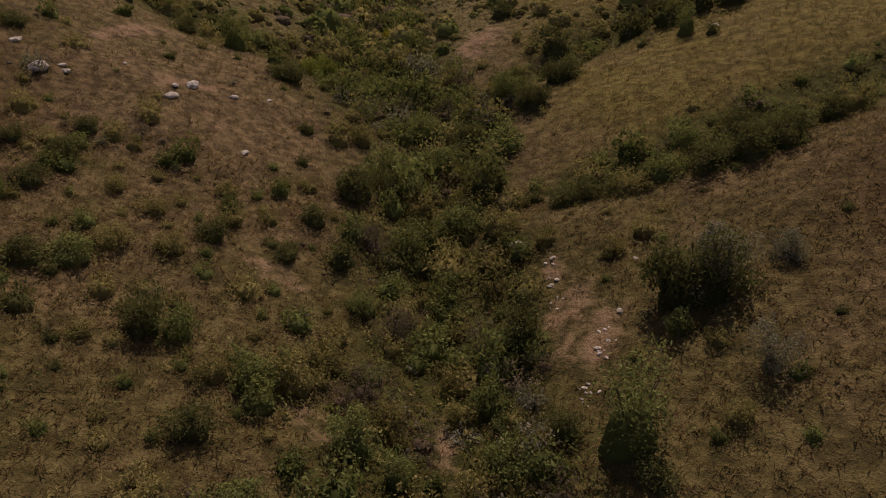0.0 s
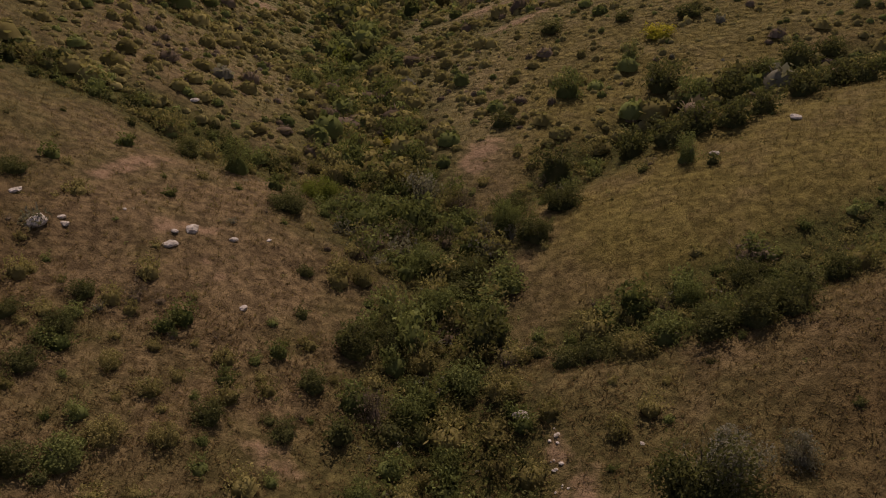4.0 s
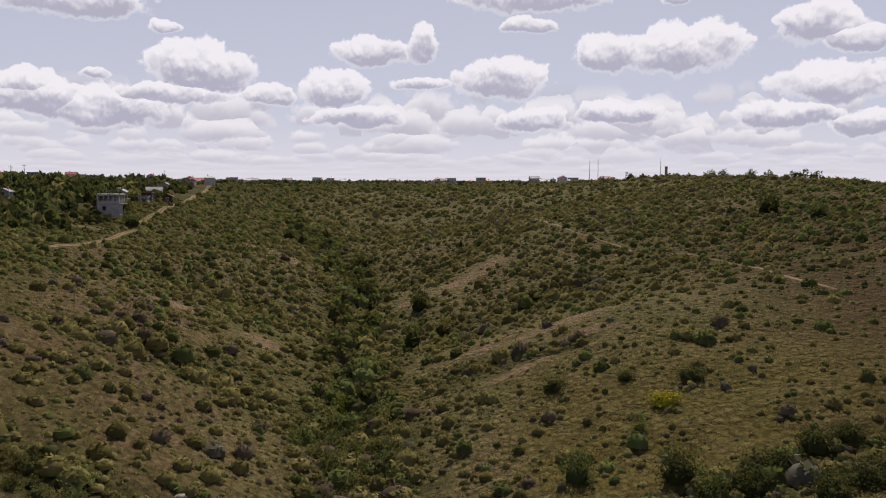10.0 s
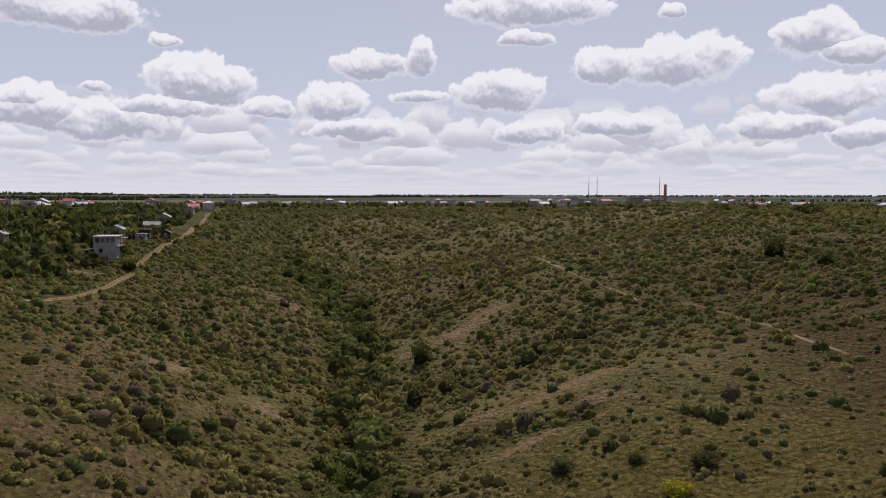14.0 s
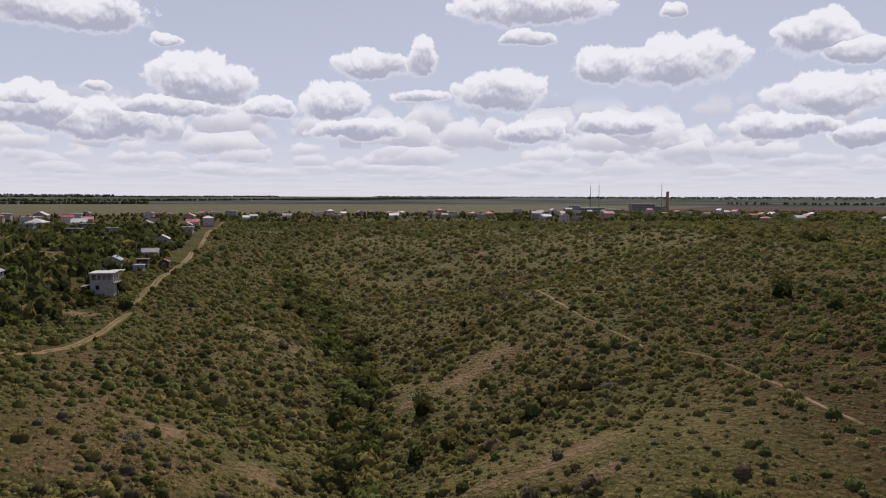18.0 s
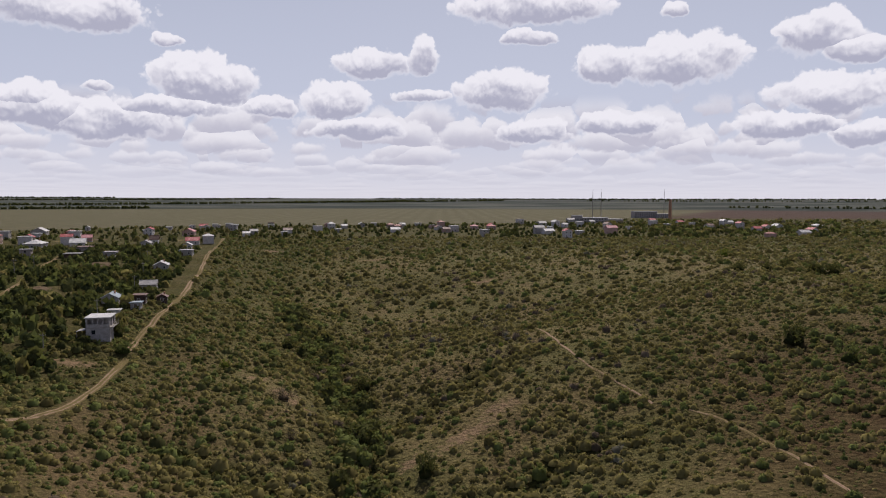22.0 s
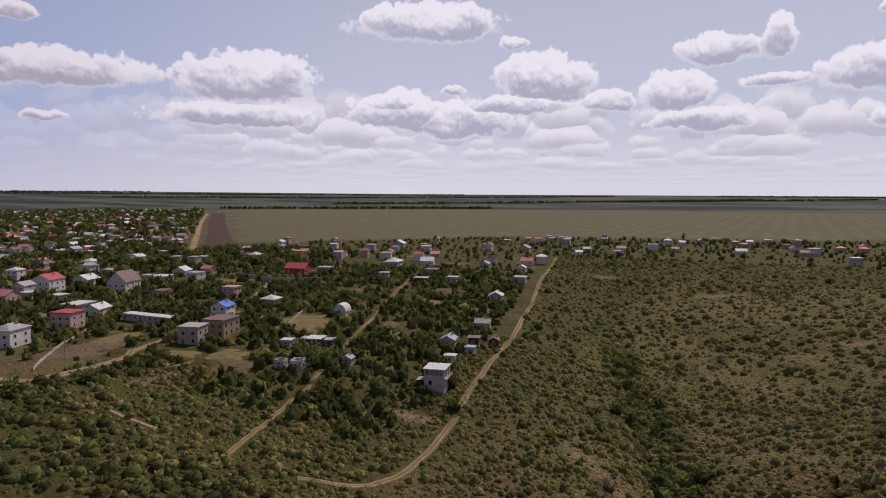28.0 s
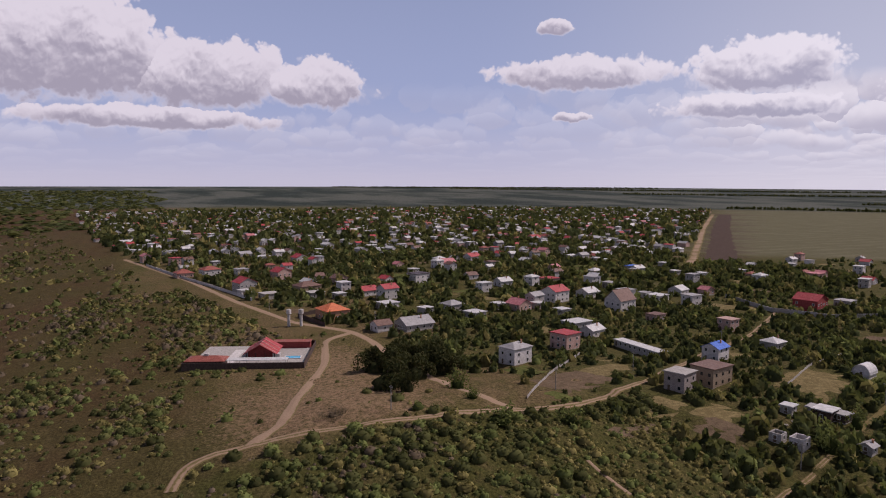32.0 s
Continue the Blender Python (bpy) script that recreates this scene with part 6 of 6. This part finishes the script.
    tagged(lean, "rickety grey lean-to on posts beside the white house", "shelter")
    HOUSE_SPOTS.append((x - 5, y - 1.6, 3.5))


white_house()


# ---- the walled compound with red roofs ----
def compound():
    ox, oy, turn = -311.0, 78.0, 69.5
    level = YARD + 0.3
    base = pose(ox, oy, 0, 0, 0, turn)  # local x runs along the front, y inwards

    def set_down(name, u, v, label, category):
        t = new(name)
        p = base @ Vector((u, v, 0))
        t.matrix_world = pose(p.x, p.y, level, 0, 0, turn)
        return tagged(t, label, category)

    yard = set_down("yard_slab", 24, 20, "pale paved yard of the walled compound", "paving")
    part("slab", boxes((-23, 23, -19, 19, -3.5, 0.05)), WALLS["concrete"], yard)
    part("path", boxes((-10, -6, -14, 12, 0.05, 0.09), (-6, 2, 8, 12, 0.05, 0.09)), WALLS["white"], yard, "curving pale path")
    f = set_down("compound_fence", 24, 20, "tall black sheet fence round the compound", "fence")
    for r in ((-24, 24, -20, -19.8), (23.8, 24, -19.8, 20), (4, 23.8, 19.8, 20), (-24, -23.8, -19.8, -6)):
        part("fence_panel", boxes((*r, -3.0, 2.3)), WALLS["dark"], f)
    low = set_down("low_red_building", 8.5, 5.5, "low building with a broad sloping red roof", "building")
    part("wall", boxes((-7.2, 7.2, -3.4, 3.8, -3, 2.6)), WALLS["dark"], low)
    part("roof", roof_mesh("hip", 8.0, 15.0, 2.6, 1.6, 0.5), ROOFS["rust"], low).matrix_local = pose(0, 0, 0, 0, 0, 90)
    part("roof_unit", boxes((-0.9, 0.9, -0.6, 0.6, 4.1, 5.0)), WALLS["white"], low, "white unit on the roof")
    can = set_down("white_canopy", 29, 3.6, "long white canopy roof along the front fence", "canopy")
    part("roof", solid(bmesh.new(), [(-12, 2.9), (12, 2.9), (12, 3.05), (-12, 3.05)], -2.4, 2.4), ROOFS["pale"], can)
    for u in np.linspace(-11.5, 11.5, 7):
        for v in (-2.2, 2.2):
            part("post", boxes((u - 0.08, u + 0.08, v - 0.08, v + 0.08, -0.2, 2.9)), POLE, can)
    hall = set_down("red_roofed_hall", 28, 21, "open hall under a steep orange-red roof", "building")
    part("wall", solid(bmesh.new(), [(-5.6, -0.3), (5.6, -0.3), (5.6, 2.6), (0, 5.8), (-5.6, 2.6)], -4.0, 6.5), WALLS["red"], hall)
    part("roof", roof_mesh("gable", 12.5, 14, 2.7, 3.6, 0.7), ROOFS["red"], hall)
    for u in (-6.6, -2.4, 2.4):
        part("roof_rib", solid(bmesh.new(), [(-6.6, 2.75), (-6.5, 2.75), (0, 6.62), (6.5, 2.75), (6.6, 2.75), (0, 6.85)], u - 0.25, u + 0.25), WALLS["pink"], hall, "pale roof rib")
    for u in (-5.8, -2, 2, 5.8):
        part("post", boxes((u - 0.15, u + 0.15, -7.0, -6.7, -0.2, 2.9)), WALLS["dark"], hall)
    back = set_down("red_annex", 38, 36.5, "narrow annex with a flat red roof at the back", "building")
    part("wall", boxes((-8, 8, -2, 2.5, -0.3, 2.7)), WALLS["red"], back)
    part("roof", boxes((-8.4, 8.4, -2.5, 2.9, 2.7, 2.95)), ROOFS["rust"], back)
    pool = set_down("pool", 41, 17, "small blue swimming pool with a pale rim", "pool")
    m, k = material("pool_water")
    finish(k, (0.06, 0.34, 0.52, 1), 0.08, k.noise(place(k), 2.5), 0.1, 0.02, spec=0.5)
    part("rim", boxes((-3.6, 3.6, -2.6, -2.1, 0, 0.35), (-3.6, 3.6, 2.1, 2.6, 0, 0.35), (-3.6, -3.1, -2.1, 2.1, 0, 0.35), (3.1, 3.6, -2.1, 2.1, 0, 0.35)), WALLS["white"], pool)
    part("water", boxes((-3.1, 3.1, -2.1, 2.1, 0, 0.2)), m, pool, "blue water")
    booth = set_down("booth", 34.5, 15.5, "small white kiosk beside the pool", "kiosk")
    part("wall", boxes((-1.4, 1.4, -1.2, 1.2, -0.2, 2.2)), WALLS["white"], booth)
    part("roof", boxes((-1.6, 1.6, -1.4, 1.4, 2.2, 2.35)), ROOFS["pale"], booth)
    p = base @ Vector((24, 20, 0))
    HOUSE_SPOTS.append((p.x, p.y, 28))


compound()


def water_tower(x, y):
    t = new("water_tower")
    t.matrix_world = pose(x, y, float(ground_z(x, y)))
    part("column", tube(bmesh.new(), 0.72, 0.72, -0.5, 5.9, 14), WALLS["white"], t)
    part("tank", tube(tube(bmesh.new(), 0.72, 1.25, 5.9, 6.4, 14), 1.25, 1.25, 6.4, 8.5, 14), WALLS["white"], t)
    part("cap", tube(bmesh.new(), 1.3, 0.25, 8.5, 8.9, 14), WALLS["concrete"], t)
    tagged(t, "white steel water tower with a wide tank", "water tower", "water towers")


water_tower(-372.6, 133.2)
water_tower(-370.2, 138.9)
HOUSE_SPOTS.append((-371, 136, 9))
HOUSE_SPOTS.append((-388, 150, 16))


def wall_run(name, pts, height, thick, mat, label):
    """A garden wall or fence along a broken line, each length a panel."""
    t = new(name)
    for (ax, ay), (bx, by) in zip(pts, pts[1:]):
        n = max(1, int(math.hypot(bx - ax, by - ay) / 6))
        for i in range(n):
            x0, y0, x1, y1 = (ax + (bx - ax) * i / n, ay + (by - ay) * i / n, ax + (bx - ax) * (i + 1) / n, ay + (by - ay) * (i + 1) / n)
            ln = math.hypot(x1 - x0, y1 - y0) / 2
            o = part("fence_panel", boxes((-ln + 0.02, ln - 0.02, -thick / 2, thick / 2, -0.6, height)), mat, t)
            cx, cy = (x0 + x1) / 2, (y0 + y1) / 2
            o.matrix_local = pose(cx, cy, float(ground_z(cx, cy)), 0, 0, math.degrees(math.atan2(y1 - y0, x1 - x0)))
    return tagged(t, label, "fence")


wall_run("brick_house_fence", [(-362, 149), (-392, 142), (-402, 168)], 2.2, 0.12, WALLS["dark"], "dark sheet fence round the orange-roofed house")
wall_run("estate_wall", [(-345, 398), (-297, 384), (-272, 398), (-262, 428)], 2.4, 0.3, WALLS["concrete"], "grey concrete wall round the red house")
wall_run("plot_fence", [(-211, 176), (-236, 200), (-262, 232)], 1.0, 0.08, WALLS["grey"], "weathered plank fence along a garden plot")
wall_run("edge_wall", [(-455, 128), (-520, 113), (-600, 92), (-680, 74)], 1.9, 0.2, WALLS["white"], "pale boundary wall along the village edge")
wall_run("garden_wall", [(-190, 268), (-205, 300), (-214, 330)], 0.9, 0.12, WALLS["concrete"], "low concrete garden wall between plots")

# the long white-roofed shed
house(-254.8, 257.0, 27, 2.4, "flat", "grey", "pale", 1, turn=1.5, depth=5.0)


# ---- poles, masts, the boiler house and its chimney ----
def pole(x, y, h=7.5, turn=20):
    t = new("utility_pole")
    t.matrix_world = pose(x, y, float(ground_z(x, y)), 0, 0, turn)
    part("shaft", tube(bmesh.new(), 0.16, 0.10, -0.5, h, 8), POLE, t)
    part("crossarm", boxes((-0.8, 0.8, -0.06, 0.06, h - 0.7, h - 0.58)), POLE, t)
    for u in (-0.7, 0, 0.7):
        part("insulator", tube(bmesh.new(), 0.05, 0.04, h - 0.58, h - 0.36, 6, x=u), FRAME, t)
    return tagged(t, "weathered grey utility pole with a crossarm", "utility pole", "utility poles")


for _x, _y in ((-120.5, 232), (-126, 276), (-131, 318), (-146, 362), (-168, 420), (-184, 480), (-150, 226), (-166, 284), (-188, 330), (-205, 374), (-228, 232), (-216, 190), (-242, 290), (-352, 172), (-420, 132), (-212, 130)):
    pole(_x, _y)


def mast(x, y, h):
    t = new("radio_mast")
    t.matrix_world = pose(x, y, float(ground_z(x, y)))
    part("shaft", tube(bmesh.new(), 0.7, 0.35, -0.5, h, 6), POLE, t)
    part("antenna", tube(bmesh.new(), 0.15, 0.10, h, h + 6, 6), POLE, t)
    tagged(t, "thin grey radio mast on the horizon", "mast", "radio masts")


mast(262, 1290, 44)
mast(276, 1285, 44)
mast(383, 1270, 44)


def boiler_house():
    t = new("boiler_chimney")
    t.matrix_world = pose(359, 1161, float(ground_z(359, 1161)))
    part("shaft", tube(tube(bmesh.new(), 2.6, 2.1, -0.5, 30, 16), 2.3, 2.3, 30, 31.4, 16), WALLS["brick"], t)
    tagged(t, "tall brick boiler chimney beside low factory buildings", "chimney")
    for x, y, w, d, h in ((195, 985, 46, 14, 7), (228, 990, 22, 14, 5), (337, 1230, 40, 16, 11), (366, 1225, 22, 14, 7), (175, 975, 12, 10, 10)):
        b = new("factory_building")
        b.matrix_world = pose(x, y, float(ground_z(x, y)), 0, 0, 8)
        part("wall", boxes((-w / 2, w / 2, -d / 2, d / 2, -0.5, h)), WALLS["grey"], b)
        part("roof", boxes((-w / 2 - 0.4, w / 2 + 0.4, -d / 2 - 0.4, d / 2 + 0.4, h, h + 0.4)), ROOFS["pale"], b)
        for fl in range(int(h // 3.4)):
            for u in np.arange(-w / 2 + 2, w / 2 - 1, 4.0):
                o = window(b, u, -d / 2, 1.0 + fl * 3.4, 0, True)
                o.scale = (2.2, 1, 1.2)
        HOUSE_SPOTS.append((x, y, w / 2 + 3))
        tagged(b, "long pale factory building with rows of windows", "factory", "factory buildings")


boiler_house()


# ---- the wider village ----
def in_village(x, y):
    south = np.interp(-x, [110, 203, 275, 341, 371, 441, 537, 714, 1000, 2000], [205, 190, 172, 168, 148, 130, 112, 70, 20, -60])
    east = np.interp(y, [150, 250, 330, 405, 493, 620, 640], [-112, -112, -125, -143, -165, -195, 700])
    far_side = (x + 510) + (y - 525) * 0.98
    north = np.interp(x, [-700, -534, -312, -52, 157, 437, 1000], [470, 590, 826, 900, 985, 1380, 1700])
    top = np.where(x < -480, far_side < -8, y < north - 14)
    return (y > south) & (x < east) & top & (np.hypot(x, y) < 2000)


# patterns for the houses that are too far off to tell much of
x, y, rng = spread_over(-1000, 420, 60, 960, 27, 51)
ok = in_village(x, y) & clear_of_tracks(x, y, 5) & clear_of_houses(x, y)
ok &= ~((x > -330) & (y < 470) & (x < -100))
ok &= rng.rand(len(x)) < np.where(x > -330, 0.34, np.where(np.hypot(x, y) < 780, 0.62, 0.55))
_styles = [("gable", "white", "pale"), ("gable", "white", "red"), ("flat", "grey", "pale"), ("hip", "pink", "rust"), ("gable", "pink", "pinkroof"), ("flat", "white", "slate"),
           ("gable", "grey", "slate"), ("hip", "white", "pale"), ("gable", "white", "brown"), ("flat", "concrete", "pale"), ("flat", "white", "pale"), ("gable", "white", "pale")]
_models = {}
_made = 0
_order = rng.permutation(int(ok.sum()))
for _x, _y in zip(x[ok][_order], y[ok][_order]):
    if _made >= 280:
        break
    k = rng.randint(0, len(_styles))
    storeys = 1 + (rng.rand() < 0.3)
    turn = 15 + rng.uniform(-8, 8) + 90 * rng.randint(0, 2)
    if (k, storeys) not in _models:
        _models[k, storeys] = house(_x, _y, rng.uniform(7.5, 11), 2.7 * storeys + 0.2, *_styles[k], storeys, turn=turn, few=True)
    else:
        copy_thing(_models[k, storeys], pose(_x, _y, float(ground_z(_x, _y)), 0, 0, turn))
        HOUSE_SPOTS.append((_x, _y, 6.5))
    _made += 1

# small house shapes joined, towards the end of the village
x2, y2, rng = spread_over(-1800, -480, -60, 1500, 23, 52)
ok = in_village(x2, y2) & (rng.rand(len(x2)) < 0.42) & (np.hypot(x2, y2) > 700)
x2, y2 = x2[ok], y2[ok]
_seen = np.array([(a, b) for a, b, _ in HOUSE_SPOTS])
free_ = np.array([((a - _seen[:, 0]) ** 2 + (b - _seen[:, 1]) ** 2).min() > 120 for a, b in zip(x2, y2)])
x2, y2 = x2[free_], y2[free_]
V, F, M = [], [], []
for _x, _y in zip(x2, y2):
    w, d, h, rise = rng.uniform(3, 5), rng.uniform(3.5, 6), rng.uniform(2.6, 5.6), rng.uniform(0.2, 2.2)
    t = radians(15 + 90 * rng.randint(0, 2) + rng.uniform(-6, 6))
    z0 = float(ground_z(_x, _y))
    p = np.array([(-w, -d, -0.5), (w, -d, -0.5), (w, d, -0.5), (-w, d, -0.5), (-w, -d, h), (w, -d, h), (w, d, h), (-w, d, h), (0, -d, h + rise), (0, d, h + rise),
                  (-w - 0.4, -d - 0.4, h), (w + 0.4, -d - 0.4, h), (w + 0.4, d + 0.4, h), (-w - 0.4, d + 0.4, h), (0, -d - 0.4, h + rise + 0.2), (0, d + 0.4, h + rise + 0.2)])
    b0 = sum(len(q) for q in V)
    V.append(np.stack([_x + p[:, 0] * math.cos(t) - p[:, 1] * math.sin(t), _y + p[:, 0] * math.sin(t) + p[:, 1] * math.cos(t), z0 + p[:, 2]], -1))
    F += [[b0 + q for q in f] for f in ((0, 1, 5, 4), (1, 2, 6, 5), (2, 3, 7, 6), (3, 0, 4, 7), (4, 5, 8, 8), (6, 7, 9, 9), (10, 14, 15, 13), (11, 12, 15, 14))]
    wall_, top_ = rng.randint(0, 4), rng.choice([4, 4, 4, 5, 5, 6, 7])
    M += [wall_] * 6 + [top_] * 2
me = bpy.data.meshes.new("distant_houses")
me.from_pydata(np.concatenate(V).tolist(), [], [f[:3] if f[2] == f[3] else f for f in F])
for m_ in (WALLS["white"], WALLS["grey"], WALLS["white"], WALLS["pink"], ROOFS["pale"], ROOFS["slate"], ROOFS["red"], ROOFS["rust"]):
    me.materials.append(m_)
me.polygons.foreach_set("material_index", np.array(M, np.int32))
me.update()
tagged(new("distant_houses", me), "crowd of small pale houses at the end of the village", "houses", kind="stuff")

# ---- garden plots: tilled beds and mown grass between the houses ----
def make_plot_material(name, dark, light, rows):
    m, k = material(name)
    at = place(k)
    c = k.mix(k.smooth(k.noise(at, 0.5, 5, 0.65), 0.3, 0.7), dark, light)
    furrow = k.add("ShaderNodeTexWave")
    k.put(furrow.inputs["Vector"], at)
    k.put(furrow.inputs["Scale"], rows)
    k.put(furrow.inputs["Distortion"], 1.5)
    c = k.mix(k.math("MULTIPLY", furrow.outputs["Fac"], 0.35), c, dark)
    c = k.mix(k.smooth(k.noise(at, 2.2, 4, 0.7), 0.52, 0.66, 0.0, 0.75), c, (0.055, 0.055, 0.018))
    finish(k, c, 0.95, k.noise(at, 3.0, 4, 0.7), 0.8, 0.2, spec=0.05)
    return m


PLOTS = {"tilled": make_plot_material("tilled_soil", (0.085, 0.058, 0.038), (0.165, 0.115, 0.075), 0.5), "dry": make_plot_material("dry_garden_grass", (0.110, 0.082, 0.036), (0.215, 0.165, 0.080), 0.2),
         "green": make_plot_material("green_beds", (0.050, 0.058, 0.016), (0.120, 0.125, 0.038), 0.6)}
PLOT_SPOTS = []


def plot(x, y, w, d, turn, kind):
    us, vs = np.meshgrid(np.linspace(-w / 2, w / 2, max(3, int(w / 3))), np.linspace(-d / 2, d / 2, max(3, int(d / 3))))
    c, s = math.cos(radians(turn)), math.sin(radians(turn))
    us = us + 0.06 * w * bumps(us + x, vs + y, 4.0)
    vs = vs + 0.06 * d * bumps(us - x, vs + y, 5.0)
    X, Y = x + us * c - vs * s, y + us * s + vs * c
    top = ground_z(X, Y) + 0.12
    edge = (np.abs(us) > 0.47 * w) | (np.abs(vs) > 0.47 * d)
    me = sheet("garden_plot", np.stack([X, Y, np.where(edge, top - 0.25, top)], -1).reshape(-1, 3), lattice(*X.shape), [PLOTS[kind]])
    tagged(new("garden_plot", me), {"tilled": "bare brown tilled garden plot", "dry": "mown plot of dry yellow grass", "green": "garden plot with rows of green beds"}[kind], "garden plot", "garden plots", kind="structure")
    PLOT_SPOTS.append((x, y, w / 2, d / 2, c, s))


plot(-225.2, 202.4, 22, 30, 17, "tilled")
plot(-233.8, 224.2, 14, 24, 17, "dry")
plot(-187.7, 277.1, 20, 26, 17, "dry")
plot(-321.5, 370.3, 18, 24, 17, "dry")
plot(-278.5, 266.4, 16, 10, 17, "green")
plot(-209.9, 185.1, 12, 10, 17, "green")
plot(-307.6, 443.8, 22, 16, 17, "green")
plot(-177.3, 371.4, 16, 26, 17, "dry")
plot(-148.0, 368.6, 14, 20, 17, "tilled")
plot(-193.1, 283.1, 16, 24, 17, "dry")
plot(-193.6, 213.6, 14, 20, 17, "dry")
x, y, rng = spread_over(-760, -130, 90, 620, 30, 55)
ok = in_village(x, y) & clear_of_tracks(x, y, 7) & clear_of_houses(x, y) & (rng.rand(len(x)) < 0.42)
for _x, _y in zip(x[ok], y[ok]):
    plot(_x, _y, rng.uniform(9, 17), rng.uniform(8, 20), 15 + rng.uniform(-6, 6), ("tilled", "dry", "green", "dry")[rng.randint(0, 4)])


def clear_of_plots(x, y):
    ok = np.ones(len(x), bool)
    for px, py, w, d, c, s in PLOT_SPOTS:
        u, v = (x - px) * c + (y - py) * s, -(x - px) * s + (y - py) * c
        ok &= (np.abs(u) > w) | (np.abs(v) > d)
    return ok


# gardens and orchards
GREEN = ["garden", "leafy", "dark", "olive"]


def orchard(name, label, x0, x1, y0, y1, gap, n, leaf, seed, low, high, share, limit=None):
    x, y, rng = spread_over(x0, x1, y0, y1, gap, seed)
    dense = np.clip(0.5 + 0.9 * bumps(x, y, 31) + 0.3 * bumps(x, y, 11), 0, 1)
    ok = in_village(x, y) & (rng.rand(len(x)) < share * (0.35 + 0.65 * dense)) & (bare_at(x, y) < 0.35)
    if limit is not None:
        ok &= limit(x, y)
    x, y = x[ok], y[ok]
    ok = clear_of_tracks(x, y, 1.2) & clear_of_houses(x, y) & clear_of_plots(x, y)
    x, y = x[ok], y[ok]
    r = low + (high - low) * rng.rand(len(x)) ** 1.8
    h = r * (0.95 + 0.6 * rng.rand(len(x)))
    return thicket(name, label, "trees", x, y, r, h, (GREEN, rng.choice([0, 0, 0, 0, 2, 2, 1, 3], len(x))), n, leaf, seed, "dome")


orchard("garden_trees", "fruit trees and hedges between the near gardens", -340, -95, 150, 480, 2.8, 9, 0.38, 61, 0.8, 3.0, 0.85)
orchard("village_trees", "garden trees filling the village", -760, -340, 40, 560, 5.0, 9, 0.46, 62, 1.5, 4.0, 0.95)
orchard("north_garden_trees", "garden trees along the field edge", -540, 430, 480, 960, 6.0, 9, 0.46, 63, 0.8, 2.6, 0.55)
orchard("far_village_trees", "trees of the far end of the village", -1800, -620, -80, 1500, 12, 4, 0.55, 64, 3.2, 6.4, 0.95, lambda x, y: (x < -760) | (y > 560))


# ---- windbreaks and woods out on the plain ----
def windbreak(name, label, lines, gap, seed, low, high, n=14, leaf=0.55):
    xs, ys = [], []
    rng = np.random.RandomState(seed)
    for (ax, ay), (bx, by), rows, skip in lines:
        ln = math.hypot(bx - ax, by - ay)
        for row in range(rows):
            u = np.arange(0, 1, gap / ln)
            u = u[rng.rand(len(u)) > skip]
            nx, ny = -(by - ay) / ln, (bx - ax) / ln
            xs.append(ax + (bx - ax) * u + nx * row * gap * 0.8 + rng.normal(size=len(u)) * gap * 0.2)
            ys.append(ay + (by - ay) * u + ny * row * gap * 0.8 + rng.normal(size=len(u)) * gap * 0.2)
    x, y = np.concatenate(xs), np.concatenate(ys)
    r = low + (high - low) * rng.rand(len(x))
    return thicket(name, label, "trees", x, y, r, r * (1.0 + 0.4 * rng.rand(len(x))), (["dark", "garden"], rng.randint(0, 2, len(x))), 8, leaf, seed, "dome")


windbreak("windbreak_trees", "dark row of windbreak trees across the fields",
          [((-1500, 1590), (-830, 2010), 2, 0.08), ((-1500, 2150), (-150, 3420), 2, 0.15), ((-700, 2900), (300, 3600), 2, 0.3), ((700, 3500), (3200, 2900), 1, 0.5),
           ((-2600, 2100), (-900, 3900), 2, 0.2), ((-3600, 1700), (-1800, 3900), 2, 0.25), ((900, 2300), (2600, 1500), 1, 0.4), ((-400, 4150), (2600, 3700), 2, 0.2), ((-4200, 1200), (-3300, 2900), 2, 0.2)],
          8.5, 71, 3.2, 5.4)
x, y, rng = spread_over(-3600, -1250, -900, 420, 34, 72)
ok = (y < 60 - 0.05 * (x + 1250) + 60 * bumps(x, y, 200)) & (rng.rand(len(x)) < 0.85) & ~in_village(x, y)
r = 10 + 6 * rng.rand(ok.sum())
thicket("distant_woods", "dark woods on the far side of the western valley", "woods", x[ok], y[ok], r, r * 0.24, (["dark", "garden"], rng.randint(0, 2, ok.sum())), 6, 0.5, 73, "dome")
